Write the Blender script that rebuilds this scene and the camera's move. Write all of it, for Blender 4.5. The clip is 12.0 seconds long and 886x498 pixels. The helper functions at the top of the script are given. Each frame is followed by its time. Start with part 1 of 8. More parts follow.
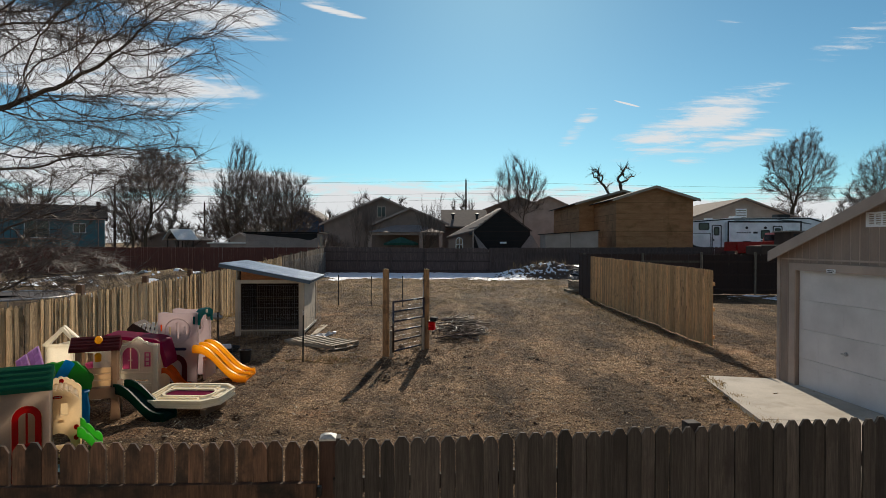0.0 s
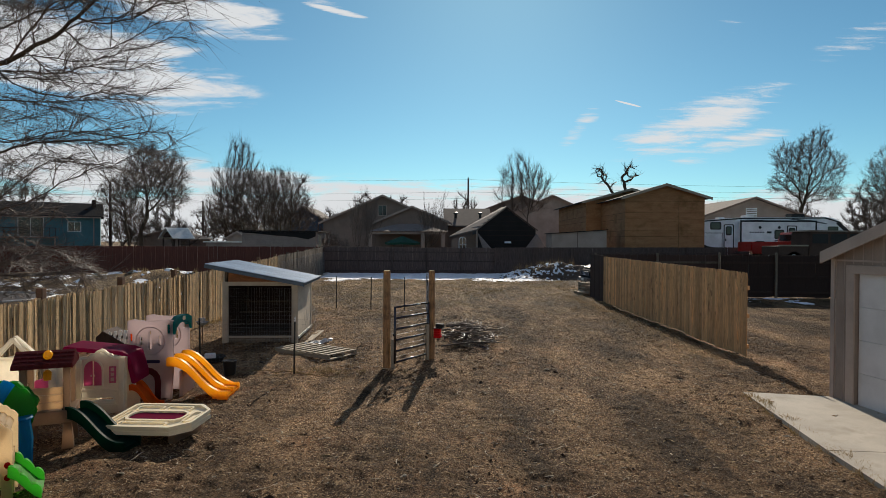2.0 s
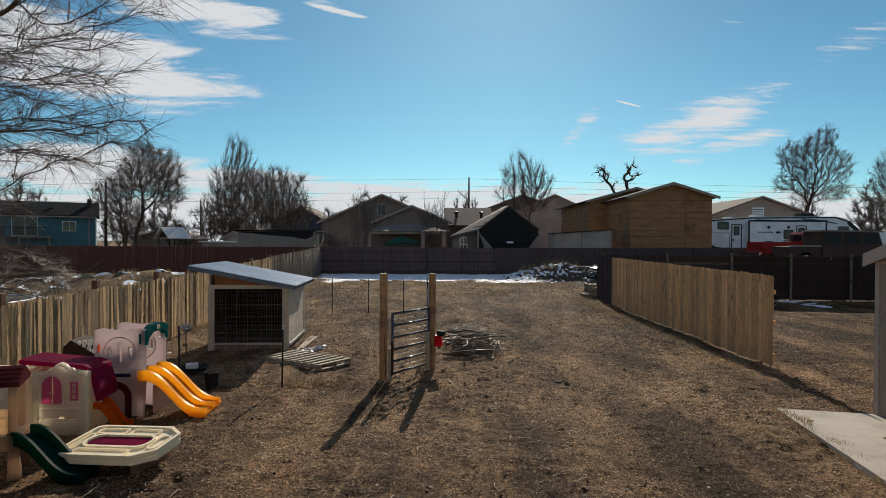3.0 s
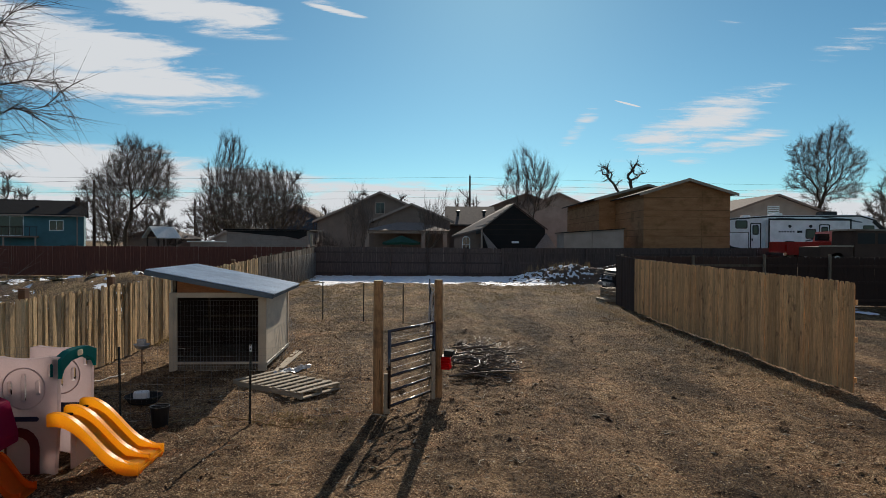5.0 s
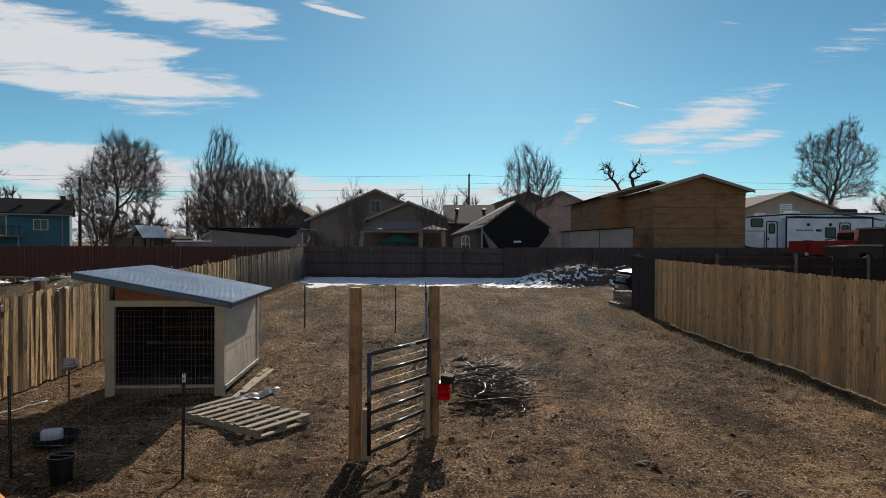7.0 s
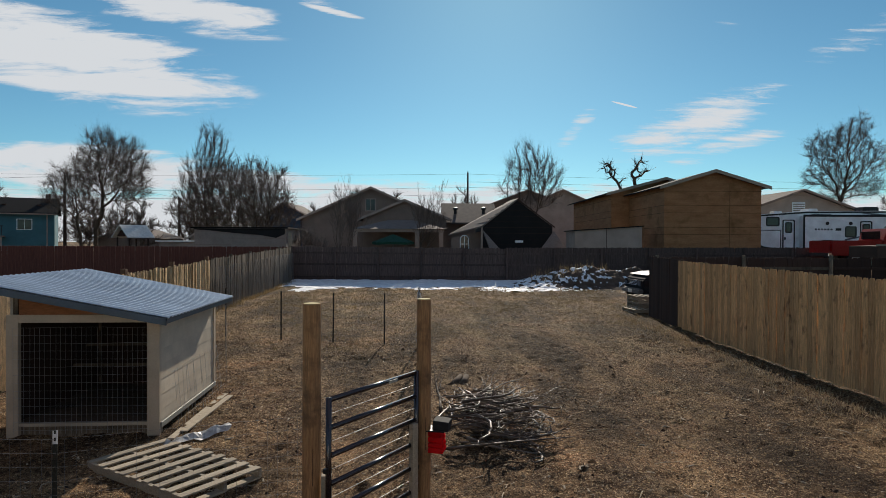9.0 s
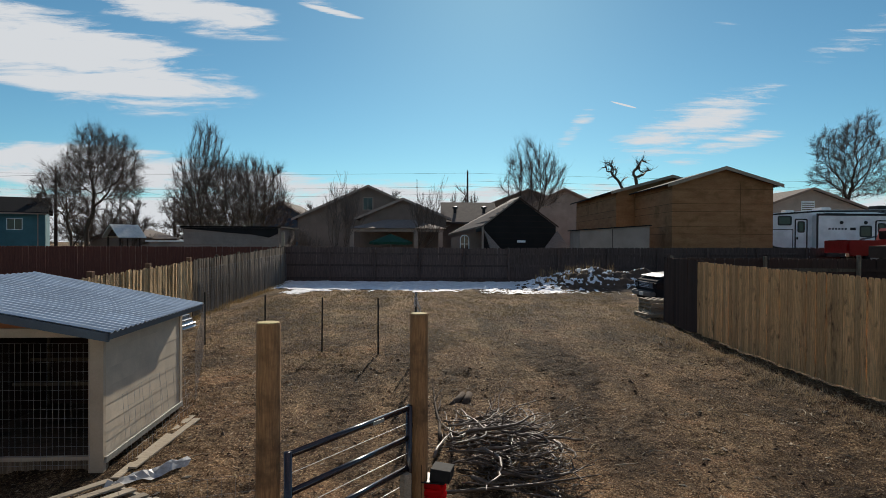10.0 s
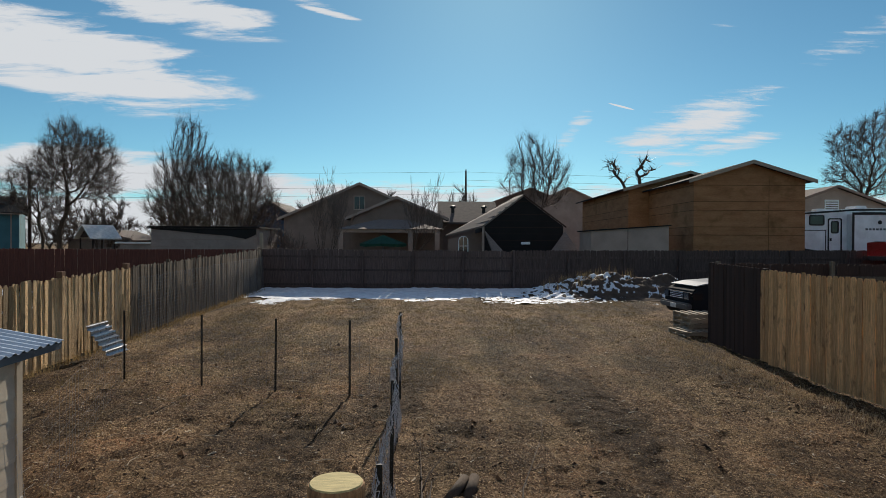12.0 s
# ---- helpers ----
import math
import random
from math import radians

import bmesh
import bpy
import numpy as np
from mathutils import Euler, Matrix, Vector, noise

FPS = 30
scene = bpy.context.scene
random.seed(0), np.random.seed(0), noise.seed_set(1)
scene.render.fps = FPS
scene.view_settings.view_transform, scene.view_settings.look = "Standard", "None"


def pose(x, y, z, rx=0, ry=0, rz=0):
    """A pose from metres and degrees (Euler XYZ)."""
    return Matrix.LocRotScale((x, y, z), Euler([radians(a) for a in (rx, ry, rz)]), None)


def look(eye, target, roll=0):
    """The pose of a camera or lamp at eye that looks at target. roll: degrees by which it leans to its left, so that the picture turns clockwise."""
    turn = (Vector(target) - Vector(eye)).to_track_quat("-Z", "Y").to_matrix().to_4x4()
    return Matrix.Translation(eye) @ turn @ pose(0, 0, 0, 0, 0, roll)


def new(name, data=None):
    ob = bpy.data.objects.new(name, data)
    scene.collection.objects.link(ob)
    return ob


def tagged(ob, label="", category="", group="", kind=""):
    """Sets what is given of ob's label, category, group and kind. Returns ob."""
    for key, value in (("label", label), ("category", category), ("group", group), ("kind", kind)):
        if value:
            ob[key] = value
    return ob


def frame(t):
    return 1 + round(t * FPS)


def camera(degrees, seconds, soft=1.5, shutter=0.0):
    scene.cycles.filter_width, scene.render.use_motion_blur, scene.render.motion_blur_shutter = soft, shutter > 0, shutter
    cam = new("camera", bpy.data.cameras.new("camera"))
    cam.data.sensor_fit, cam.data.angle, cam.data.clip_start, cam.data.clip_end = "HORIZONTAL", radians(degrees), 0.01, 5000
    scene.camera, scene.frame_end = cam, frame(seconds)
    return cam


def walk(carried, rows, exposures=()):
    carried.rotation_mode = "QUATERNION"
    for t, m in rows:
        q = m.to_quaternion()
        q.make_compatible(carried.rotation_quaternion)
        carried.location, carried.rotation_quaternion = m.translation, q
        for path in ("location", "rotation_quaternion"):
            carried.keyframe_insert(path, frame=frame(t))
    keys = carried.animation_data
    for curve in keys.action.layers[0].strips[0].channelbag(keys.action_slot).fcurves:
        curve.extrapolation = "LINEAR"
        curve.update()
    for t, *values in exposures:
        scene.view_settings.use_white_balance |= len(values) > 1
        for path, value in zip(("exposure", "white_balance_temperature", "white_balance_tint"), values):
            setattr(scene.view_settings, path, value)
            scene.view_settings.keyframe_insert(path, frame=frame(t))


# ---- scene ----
cam = camera(71.0, 12.0, soft=0.6)
METRES, EYE = 14.1, 2.75
ROWS = [
    (0.0, 0.0, 0.0, 0.0, 0.0, -0.58, -0.14),
    (0.5, -0.0009, 0.0185, -0.0008, 0.03, -0.58, -0.15),
    (1.0, -0.0028, 0.0434, -0.0012, 0.04, -0.57, -0.18),
    (1.5, -0.0078, 0.073, -0.0008, 0.06, -0.59, -0.23),
    (2.0, -0.0098, 0.1039, -0.0013, 0.08, -0.61, -0.27),
    (2.5, -0.0099, 0.1389, -0.0011, 0.08, -0.61, -0.3),
    (3.0, -0.012, 0.1799, -0.0005, 0.1, -0.62, -0.3),
    (5.0, -0.0237, 0.3515, -0.0013, 0.03, -0.62, -0.31),
    (5.5, -0.024, 0.3913, -0.0025, 0.0, -0.62, -0.28),
    (6.0, -0.0245, 0.4304, -0.0045, -0.03, -0.61, -0.3),
    (6.5, -0.0235, 0.4717, -0.0056, -0.07, -0.6, -0.29),
    (7.0, -0.0222, 0.5121, -0.0058, -0.1, -0.58, -0.3),
    (9.0, -0.0176, 0.6657, -0.0074, -0.23, -0.55, -0.28),
    (9.5, -0.0173, 0.7099, -0.0073, -0.25, -0.55, -0.28),
    (10.0, -0.0177, 0.7604, -0.008, -0.29, -0.54, -0.28),
    (10.5, -0.0165, 0.8169, -0.0083, -0.34, -0.52, -0.3),
    (11.0, -0.0152, 0.8761, -0.0073, -0.36, -0.48, -0.29),
    (11.5, -0.0137, 0.9366, -0.0077, -0.42, -0.45, -0.3),
    (12.0, -0.0119, 0.9986, -0.0062, -0.49, -0.4, -0.28),
]
walk(cam, [(t, pose(METRES * x, METRES * y, EYE + METRES * z, 90 + pitch, roll, yaw)) for t, x, y, z, yaw, pitch, roll in ROWS],
     exposures=[(0.0, 0.13, 6390.0, 10.0), (3.2, 0.05, 6310.0, 10.0), (5.0, 0.02, 6250.0, 10.0), (12.0, 0.02, 6240.0, 10.0)])

# ---- sky and sun ----
SUN_EL, SUN_AZ = radians(27.5), radians(5.2)   # azimuth from +y towards +x
world = bpy.data.worlds.new("world")
scene.world = world
world.use_nodes = True
wn = world.node_tree
wn.nodes.clear()


def wnode(kind):
    return wn.nodes.new(kind)


def wmath(op, a, b=None, c=None):
    n = wnode("ShaderNodeMath")
    n.operation = op
    for i, v in enumerate((a, b, c)):
        if v is None:
            continue
        if isinstance(v, (int, float)):
            n.inputs[i].default_value = v
        else:
            wn.links.new(v, n.inputs[i])
    return n.outputs[0]


sky = wnode("ShaderNodeTexSky")
sky.sky_type, sky.sun_disc = "NISHITA", False
sky.sun_elevation, sky.sun_rotation = SUN_EL, SUN_AZ
sky.altitude, sky.air_density, sky.dust_density, sky.ozone_density = 1600.0, 1.0, 0.5, 1.6
tc = wnode("ShaderNodeTexCoord")
sep = wnode("ShaderNodeSeparateXYZ")
wn.links.new(tc.outputs["Generated"], sep.inputs[0])
dx, dy, dz = sep.outputs
# azimuth and height of each direction, as tangents from straight south
fwd = wmath("MAXIMUM", dy, 0.02)
u, v = wmath("DIVIDE", dx, fwd), wmath("DIVIDE", dz, fwd)


def cloud_noise(scale, sx, sy, turn, detail=8.0, rough=0.6, seed=0.0):
    comb = wnode("ShaderNodeCombineXYZ")
    wn.links.new(u, comb.inputs[0])
    wn.links.new(v, comb.inputs[1])
    comb.inputs[2].default_value = seed
    mp = wnode("ShaderNodeMapping")
    mp.inputs["Rotation"].default_value[2] = radians(turn)
    mp.inputs["Scale"].default_value = (sx, sy, 1.0)
    wn.links.new(comb.outputs[0], mp.inputs[0])
    nz = wnode("ShaderNodeTexNoise")
    nz.inputs["Scale"].default_value, nz.inputs["Detail"].default_value = scale, detail
    nz.inputs["Roughness"].default_value, nz.inputs["Distortion"].default_value = rough, 0.35
    wn.links.new(mp.outputs[0], nz.inputs["Vector"])
    return nz.outputs["Fac"]


def bank(cu, cv, ru, rv, turn):
    """A soft ellipse of sky about (cu, cv)."""
    c, s = math.cos(radians(turn)), math.sin(radians(turn))
    a, b = wmath("SUBTRACT", u, cu), wmath("SUBTRACT", v, cv)
    p = wmath("ADD", wmath("MULTIPLY", a, c / ru), wmath("MULTIPLY", b, s / ru))
    q = wmath("ADD", wmath("MULTIPLY", a, -s / rv), wmath("MULTIPLY", b, c / rv))
    r2 = wmath("ADD", wmath("MULTIPLY", p, p), wmath("MULTIPLY", q, q))
    return wmath("MAXIMUM", wmath("SUBTRACT", 1.0, r2), 0.0)


streak = cloud_noise(7.0, 0.7, 4.6, 9, 12.0, 0.66, seed=2.0)
wisp = cloud_noise(15.0, 0.40, 3.8, -20, 12.0, 0.72, seed=7.0)
CLOUDS = [(-0.62, 0.30, 0.36, 0.085, -12, 1.7, 0), (-0.45, 0.245, 0.13, 0.035, -10, 1.1, 0), (-0.48, 0.395, 0.28, 0.05, -14, 1.5, 0),
          (-0.60, 0.120, 0.30, 0.045, -3, 1.9, 0), (-0.35, 0.095, 0.24, 0.035, -4, 1.4, 0),
          (0.41, 0.195, 0.19, 0.050, 19, 1.05, 1), (0.215, 0.183, 0.060, 0.020, 48, 0.95, 1), (0.295, 0.224, 0.026, 0.0018, -14, 2.5, 1), (-0.18, 0.372, 0.07, 0.007, -13, 1.6, 1), (0.47, 0.165, 0.12, 0.02, 12, 0.9, 1),
          (0.68, 0.335, 0.12, 0.035, 22, 0.7, 1), (0.46, 0.345, 0.03, 0.03, 40, 0.4, 1), (0.0, 0.055, 1.6, 0.06, 0, 1.15, 0), (0.0, 0.02, 3.0, 0.07, 0, 2.4, 0),
          (-0.2, 0.385, 0.06, 0.012, -12, 0.8, 1), (0.385, 0.13, 0.06, 0.012, 10, 0.7, 1)]
cover = None
for cu, cv, ru, rv, turn, amount, kind in CLOUDS:
    e = bank(cu, cv, ru, rv, turn)
    m = wmath("ADD", wmath("MULTIPLY", e, amount), wmath("MULTIPLY", wmath("SUBTRACT", wisp if kind else streak, 0.5), 3.4 if kind else 4.2))
    m = wmath("MULTIPLY", wmath("MAXIMUM", wmath("SUBTRACT", m, 0.42), 0.0), wmath("MINIMUM", wmath("MULTIPLY", e, 3.0), 1.0))
    cover = m if cover is None else wmath("MAXIMUM", cover, m)


def soft_step(value, lo, hi, a=0.0, b=1.0):
    n = wnode("ShaderNodeMapRange")
    n.interpolation_type = "SMOOTHSTEP"
    for key, x in (("From Min", lo), ("From Max", hi), ("To Min", a), ("To Max", b)):
        n.inputs[key].default_value = x
    wn.links.new(value, n.inputs["Value"])
    return n.outputs[0]


ahead = wmath("MULTIPLY", soft_step(cover, 0.0, 0.85), soft_step(dy, 0.15, 0.35))
# unseen broken cloud added outside the view to brighten faces turned from the sun
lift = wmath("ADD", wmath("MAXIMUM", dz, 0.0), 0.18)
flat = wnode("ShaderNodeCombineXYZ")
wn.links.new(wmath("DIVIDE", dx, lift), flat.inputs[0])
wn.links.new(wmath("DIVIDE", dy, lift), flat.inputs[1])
fill_clouds = wnode("ShaderNodeTexNoise")
fill_clouds.inputs["Scale"].default_value, fill_clouds.inputs["Detail"].default_value, fill_clouds.inputs["Roughness"].default_value = 1.3, 8.0, 0.6
wn.links.new(flat.outputs[0], fill_clouds.inputs["Vector"])
behind = wmath("MULTIPLY", soft_step(fill_clouds.outputs["Fac"], 0.42, 0.68, 0.0, 0.42), soft_step(dy, 0.45, 0.05))
mixc = wnode("ShaderNodeMix")
mixc.data_type = "RGBA"
wn.links.new(ahead, mixc.inputs["Factor"])
tint = wnode("ShaderNodeMix")
tint.data_type, tint.blend_type = "RGBA", "MULTIPLY"
tint.inputs["Factor"].default_value = 1.0
tint.inputs["B"].default_value = (0.635, 0.985, 0.965, 1.0)
wn.links.new(sky.outputs[0], tint.inputs["A"])
wn.links.new(tint.outputs["Result"], mixc.inputs["A"])
mixc.inputs["B"].default_value = (8.4, 8.5, 8.5, 1.0)
# the added rear cloud is tinted warm to redden its fill light
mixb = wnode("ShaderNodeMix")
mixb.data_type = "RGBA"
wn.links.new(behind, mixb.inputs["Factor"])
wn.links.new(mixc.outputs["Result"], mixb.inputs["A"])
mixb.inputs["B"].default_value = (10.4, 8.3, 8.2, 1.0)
bg = wnode("ShaderNodeBackground")
bg.inputs["Strength"].default_value = 0.080
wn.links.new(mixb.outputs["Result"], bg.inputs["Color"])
wout = wnode("ShaderNodeOutputWorld")
wn.links.new(bg.outputs[0], wout.inputs["Surface"])

sun_data = bpy.data.lights.new("sun", "SUN")
sun_data.energy, sun_data.angle, sun_data.color = 5.0, radians(0.53), (1.0, 0.87, 0.70)
sun = new("sun", sun_data)
sun_way = Vector((math.sin(SUN_AZ) * math.cos(SUN_EL), math.cos(SUN_AZ) * math.cos(SUN_EL), math.sin(SUN_EL)))
sun.matrix_world = look(sun_way * 60, (0, 0, 0))
# ---- materials ----
def material(name, base, rough=0.8, metal=0.0, dark=None, light=None, scale=8.0, stretch=(1, 1, 1), grain=60.0, grain_amount=0.25,
             bump=0.2, bump_scale=None, spread=0.0, stain=None, stain_scale=1.2, stain_at=0.6, spec=0.3, obj_shift=True, glow=0.0, relief=0.01):
    """A surface of two noise scales: patches between dark and light, fine grain across stretch, stains, relief, and a shade per object."""
    m = bpy.data.materials.new(name)
    m.use_nodes = True
    nt = m.node_tree
    L = nt.links.new
    bsdf = nt.nodes["Principled BSDF"]
    co = nt.nodes.new("ShaderNodeTexCoord")
    info = nt.nodes.new("ShaderNodeObjectInfo")
    vec = co.outputs["Object"]
    if obj_shift:
        sh = nt.nodes.new("ShaderNodeVectorMath")
        sh.operation = "MULTIPLY_ADD"
        cmb = nt.nodes.new("ShaderNodeCombineXYZ")
        for i in range(3):
            L(info.outputs["Random"], cmb.inputs[i])
        L(cmb.outputs[0], sh.inputs[0])
        sh.inputs[1].default_value = (17.0, 31.0, 43.0)
        L(vec, sh.inputs[2])
        vec = sh.outputs[0]
    mp = nt.nodes.new("ShaderNodeMapping")
    mp.inputs["Scale"].default_value = stretch
    L(vec, mp.inputs[0])

    def noise_tex(v, s, d=5.0, r=0.6):
        n = nt.nodes.new("ShaderNodeTexNoise")
        n.inputs["Scale"].default_value, n.inputs["Detail"].default_value, n.inputs["Roughness"].default_value = s, d, r
        L(v, n.inputs["Vector"])
        return n.outputs["Fac"]

    def mix(f, a, b, mode="MIX"):
        n = nt.nodes.new("ShaderNodeMix")
        n.data_type, n.blend_type = "RGBA", mode
        for sock, val in ((n.inputs["Factor"], f), (n.inputs["A"], a), (n.inputs["B"], b)):
            if isinstance(val, (float, int)):
                sock.default_value = val
            elif isinstance(val, tuple):
                sock.default_value = (*val[:3], 1.0)
            else:
                L(val, sock)
        return n.outputs["Result"]

    def ramp(v, lo, hi, a=0.0, b=1.0):
        n = nt.nodes.new("ShaderNodeMapRange")
        for k, x in (("From Min", lo), ("From Max", hi), ("To Min", a), ("To Max", b)):
            n.inputs[k].default_value = x
        L(v, n.inputs["Value"])
        return n.outputs[0]

    dark = dark or tuple(0.72 * c for c in base)
    light = light or tuple(min(1.0, 1.2 * c) for c in base)
    big = noise_tex(mp.outputs[0], scale)
    col = mix(ramp(big, 0.35, 0.65), dark, light)
    col = mix(0.5, col, base)
    fine = noise_tex(mp.outputs[0], grain, 4.0, 0.7)
    g = ramp(fine, 0.3, 0.7, 1.0 - grain_amount, 1.0 + grain_amount)
    vm = nt.nodes.new("ShaderNodeVectorMath")
    vm.operation = "SCALE"
    L(col, vm.inputs[0])
    L(g, vm.inputs["Scale"])
    col = vm.outputs[0]
    if stain:
        st = noise_tex(vec, stain_scale, 6.0, 0.65)
        col = mix(ramp(st, stain_at - 0.06, stain_at + 0.1), col, stain)
    if spread:
        vm2 = nt.nodes.new("ShaderNodeVectorMath")
        vm2.operation = "SCALE"
        L(col, vm2.inputs[0])
        L(ramp(info.outputs["Random"], 0.0, 1.0, 1.0 - spread, 1.0 + spread), vm2.inputs["Scale"])
        col = vm2.outputs[0]
    L(col, bsdf.inputs["Base Color"])
    bsdf.inputs["Metallic"].default_value = metal
    bsdf.inputs["Specular IOR Level"].default_value = spec
    L(ramp(fine, 0.2, 0.8, max(0.02, rough - 0.08), min(1.0, rough + 0.08)), bsdf.inputs["Roughness"])
    if glow:
        # thin blow-moulded walls let some daylight through
        tr = nt.nodes.new("ShaderNodeBsdfTranslucent")
        L(col, tr.inputs["Color"])
        ms = nt.nodes.new("ShaderNodeMixShader")
        ms.inputs[0].default_value = glow
        L(bsdf.outputs[0], ms.inputs[1])
        L(tr.outputs[0], ms.inputs[2])
        L(ms.outputs[0], nt.nodes["Material Output"].inputs["Surface"])
    if bump:
        bn = nt.nodes.new("ShaderNodeBump")
        bn.inputs["Strength"].default_value, bn.inputs["Distance"].default_value = bump, relief
        L(noise_tex(mp.outputs[0], bump_scale or grain, 4.0) if bump_scale else fine, bn.inputs["Height"])
        L(bn.outputs[0], bsdf.inputs["Normal"])
    return m


WOODSTRETCH = (14, 14, 1.0)
M_cedar = material("new cedar", (0.62, 0.34, 0.145), 0.75, dark=(0.42, 0.205, 0.075), light=(0.76, 0.48, 0.24), scale=2.5, stretch=WOODSTRETCH, grain=9, grain_amount=0.5, spread=0.26, stain=(0.13, 0.06, 0.027), stain_scale=5, stain_at=0.62)
M_bouncewall = material("pale bounce wall paint", (0.80, 0.75, 0.66), 0.6, scale=2, grain=40, grain_amount=0.05, bump=0.08)
M_oldcedar = material("weathered cedar", (0.62, 0.41, 0.20), 0.8, dark=(0.36, 0.22, 0.10), light=(0.74, 0.54, 0.31), scale=2.5, stretch=WOODSTRETCH, grain=9, grain_amount=0.5, spread=0.42, stain=(0.12, 0.085, 0.055), stain_scale=2.5, stain_at=0.60, bump=1.0, relief=0.05)
M_greywood = material("grey weathered wood", (0.17, 0.13, 0.092), 0.9, dark=(0.075, 0.056, 0.040), light=(0.26, 0.205, 0.15), scale=2.5, stretch=WOODSTRETCH, grain=9, grain_amount=0.4, spread=0.4, stain=(0.05, 0.04, 0.03), stain_scale=2.2, stain_at=0.58)
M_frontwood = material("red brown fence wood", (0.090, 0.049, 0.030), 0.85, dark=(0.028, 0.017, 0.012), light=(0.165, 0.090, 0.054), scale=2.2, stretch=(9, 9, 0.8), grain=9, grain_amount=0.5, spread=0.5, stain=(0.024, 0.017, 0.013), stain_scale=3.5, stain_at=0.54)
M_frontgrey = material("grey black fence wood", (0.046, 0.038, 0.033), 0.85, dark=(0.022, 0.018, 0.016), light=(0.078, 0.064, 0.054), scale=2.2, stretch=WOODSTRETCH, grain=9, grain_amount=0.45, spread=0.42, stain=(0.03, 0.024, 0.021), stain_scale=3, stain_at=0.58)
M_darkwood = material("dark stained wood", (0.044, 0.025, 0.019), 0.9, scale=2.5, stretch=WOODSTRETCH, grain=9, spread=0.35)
M_redwood = material("red brown stained fence", (0.115, 0.038, 0.027), 0.85, dark=(0.065, 0.022, 0.017), light=(0.15, 0.055, 0.038), scale=2.5, stretch=WOODSTRETCH, grain=9, spread=0.25)
M_backwood = material("grey brown fence boards", (0.088, 0.060, 0.052), 0.9, dark=(0.036, 0.025, 0.022), light=(0.145, 0.102, 0.090), scale=2.0, stretch=WOODSTRETCH, grain=9, spread=0.25)
M_postwood = material("treated round post", (0.36, 0.20, 0.092), 0.8, dark=(0.22, 0.115, 0.05), scale=3, stretch=WOODSTRETCH, grain=8, grain_amount=0.4, spread=0.1, stain=(0.13, 0.075, 0.04), stain_scale=2.5, stain_at=0.58)
M_pallet = material("pallet wood", (0.33, 0.28, 0.21), 0.9, scale=3, stretch=(12, 1.2, 12), grain=9, spread=0.25)
M_plyjoint = material("taped sheet joint", (0.13, 0.065, 0.025), 0.8, scale=2, grain=10)
M_plywood = material("plywood sheathing", (0.37, 0.175, 0.075), 0.8, dark=(0.25, 0.11, 0.045), light=(0.45, 0.23, 0.105), scale=0.9, stretch=(1, 1, 4), grain=12, spread=0.08, stain=(0.2, 0.10, 0.035), stain_scale=0.7, stain_at=0.6)
M_cream = material("cream painted siding", (0.55, 0.48, 0.38), 0.6, scale=2, grain=40, grain_amount=0.06, bump=0.08, spread=0.05, stain=(0.42, 0.36, 0.28), stain_scale=2.0, stain_at=0.68)
M_trim = material("tan painted trim", (0.50, 0.42, 0.32), 0.6, scale=2, grain=40, grain_amount=0.06, bump=0.08)
M_garagesiding = material("tan painted garage siding", (0.29, 0.222, 0.182), 0.65, scale=1.2, grain=40, grain_amount=0.08, bump=0.1, stretch=(3, 3, 1))
M_garagetrim = material("pale tan garage trim", (0.42, 0.330, 0.275), 0.6, scale=1.2, grain=40, grain_amount=0.05, bump=0.05)
M_garagedoor = material("white painted garage door", (0.66, 0.63, 0.62), 0.45, scale=1.0, grain=50, grain_amount=0.03, bump=0.04, stain=(0.60, 0.57, 0.55), stain_scale=1.2, stain_at=0.7)
M_concrete = material("pale concrete", (0.43, 0.385, 0.32), 0.85, scale=1.5, grain=90, grain_amount=0.12, bump=0.25, stain=(0.34, 0.30, 0.24), stain_scale=1.6, stain_at=0.6)
M_tin = material("corrugated galvanised steel", (0.60, 0.67, 0.74), 0.36, 0.4, scale=1.5, grain=30, grain_amount=0.08, bump=0.03, stain=(0.50, 0.56, 0.62), stain_scale=2.5)
M_steel = material("dull steel wire", (0.48, 0.47, 0.46), 0.5, 0.6, scale=4, grain=50, bump=0.0)
M_wire = material("weathered wire", (0.26, 0.25, 0.245), 0.75, 0.3, scale=4, grain=50, bump=0.0)
M_post = material("dark green steel post", (0.025, 0.027, 0.024), 0.5, 0.3, scale=4, grain=50, bump=0.05)
M_gate = material("dark enamelled tube", (0.022, 0.015, 0.020), 0.2, 0.2, scale=4, grain=50, bump=0.0, spec=0.9)
M_shingle = material("grey asphalt shingle", (0.115, 0.092, 0.080), 0.9, scale=3, grain=70, grain_amount=0.4, bump=0.4, spread=0.15, stretch=(1, 1, 4))
M_darkroof = material("black roofing", (0.015, 0.014, 0.014), 0.9, scale=2, grain=60, bump=0.3, spread=0.2)
M_lightshingle = material("pale weathered shingle", (0.20, 0.165, 0.145), 0.9, scale=3, grain=30, grain_amount=0.4, bump=0.3, stretch=(1, 1, 4))
M_stucco = material("beige house siding", (0.25, 0.175, 0.140), 0.8, scale=1.0, grain=40, grain_amount=0.1, bump=0.1)
M_stucco2 = material("pale house siding", (0.39, 0.30, 0.25), 0.8, scale=1.0, grain=40, grain_amount=0.1, bump=0.1)
M_teal = material("teal house siding", (0.07, 0.17, 0.20), 0.7, scale=1.0, grain=40, grain_amount=0.08, bump=0.1)
M_blue = material("dark blue siding", (0.06, 0.10, 0.16), 0.7, scale=1.0, grain=40, grain_amount=0.08, bump=0.1)
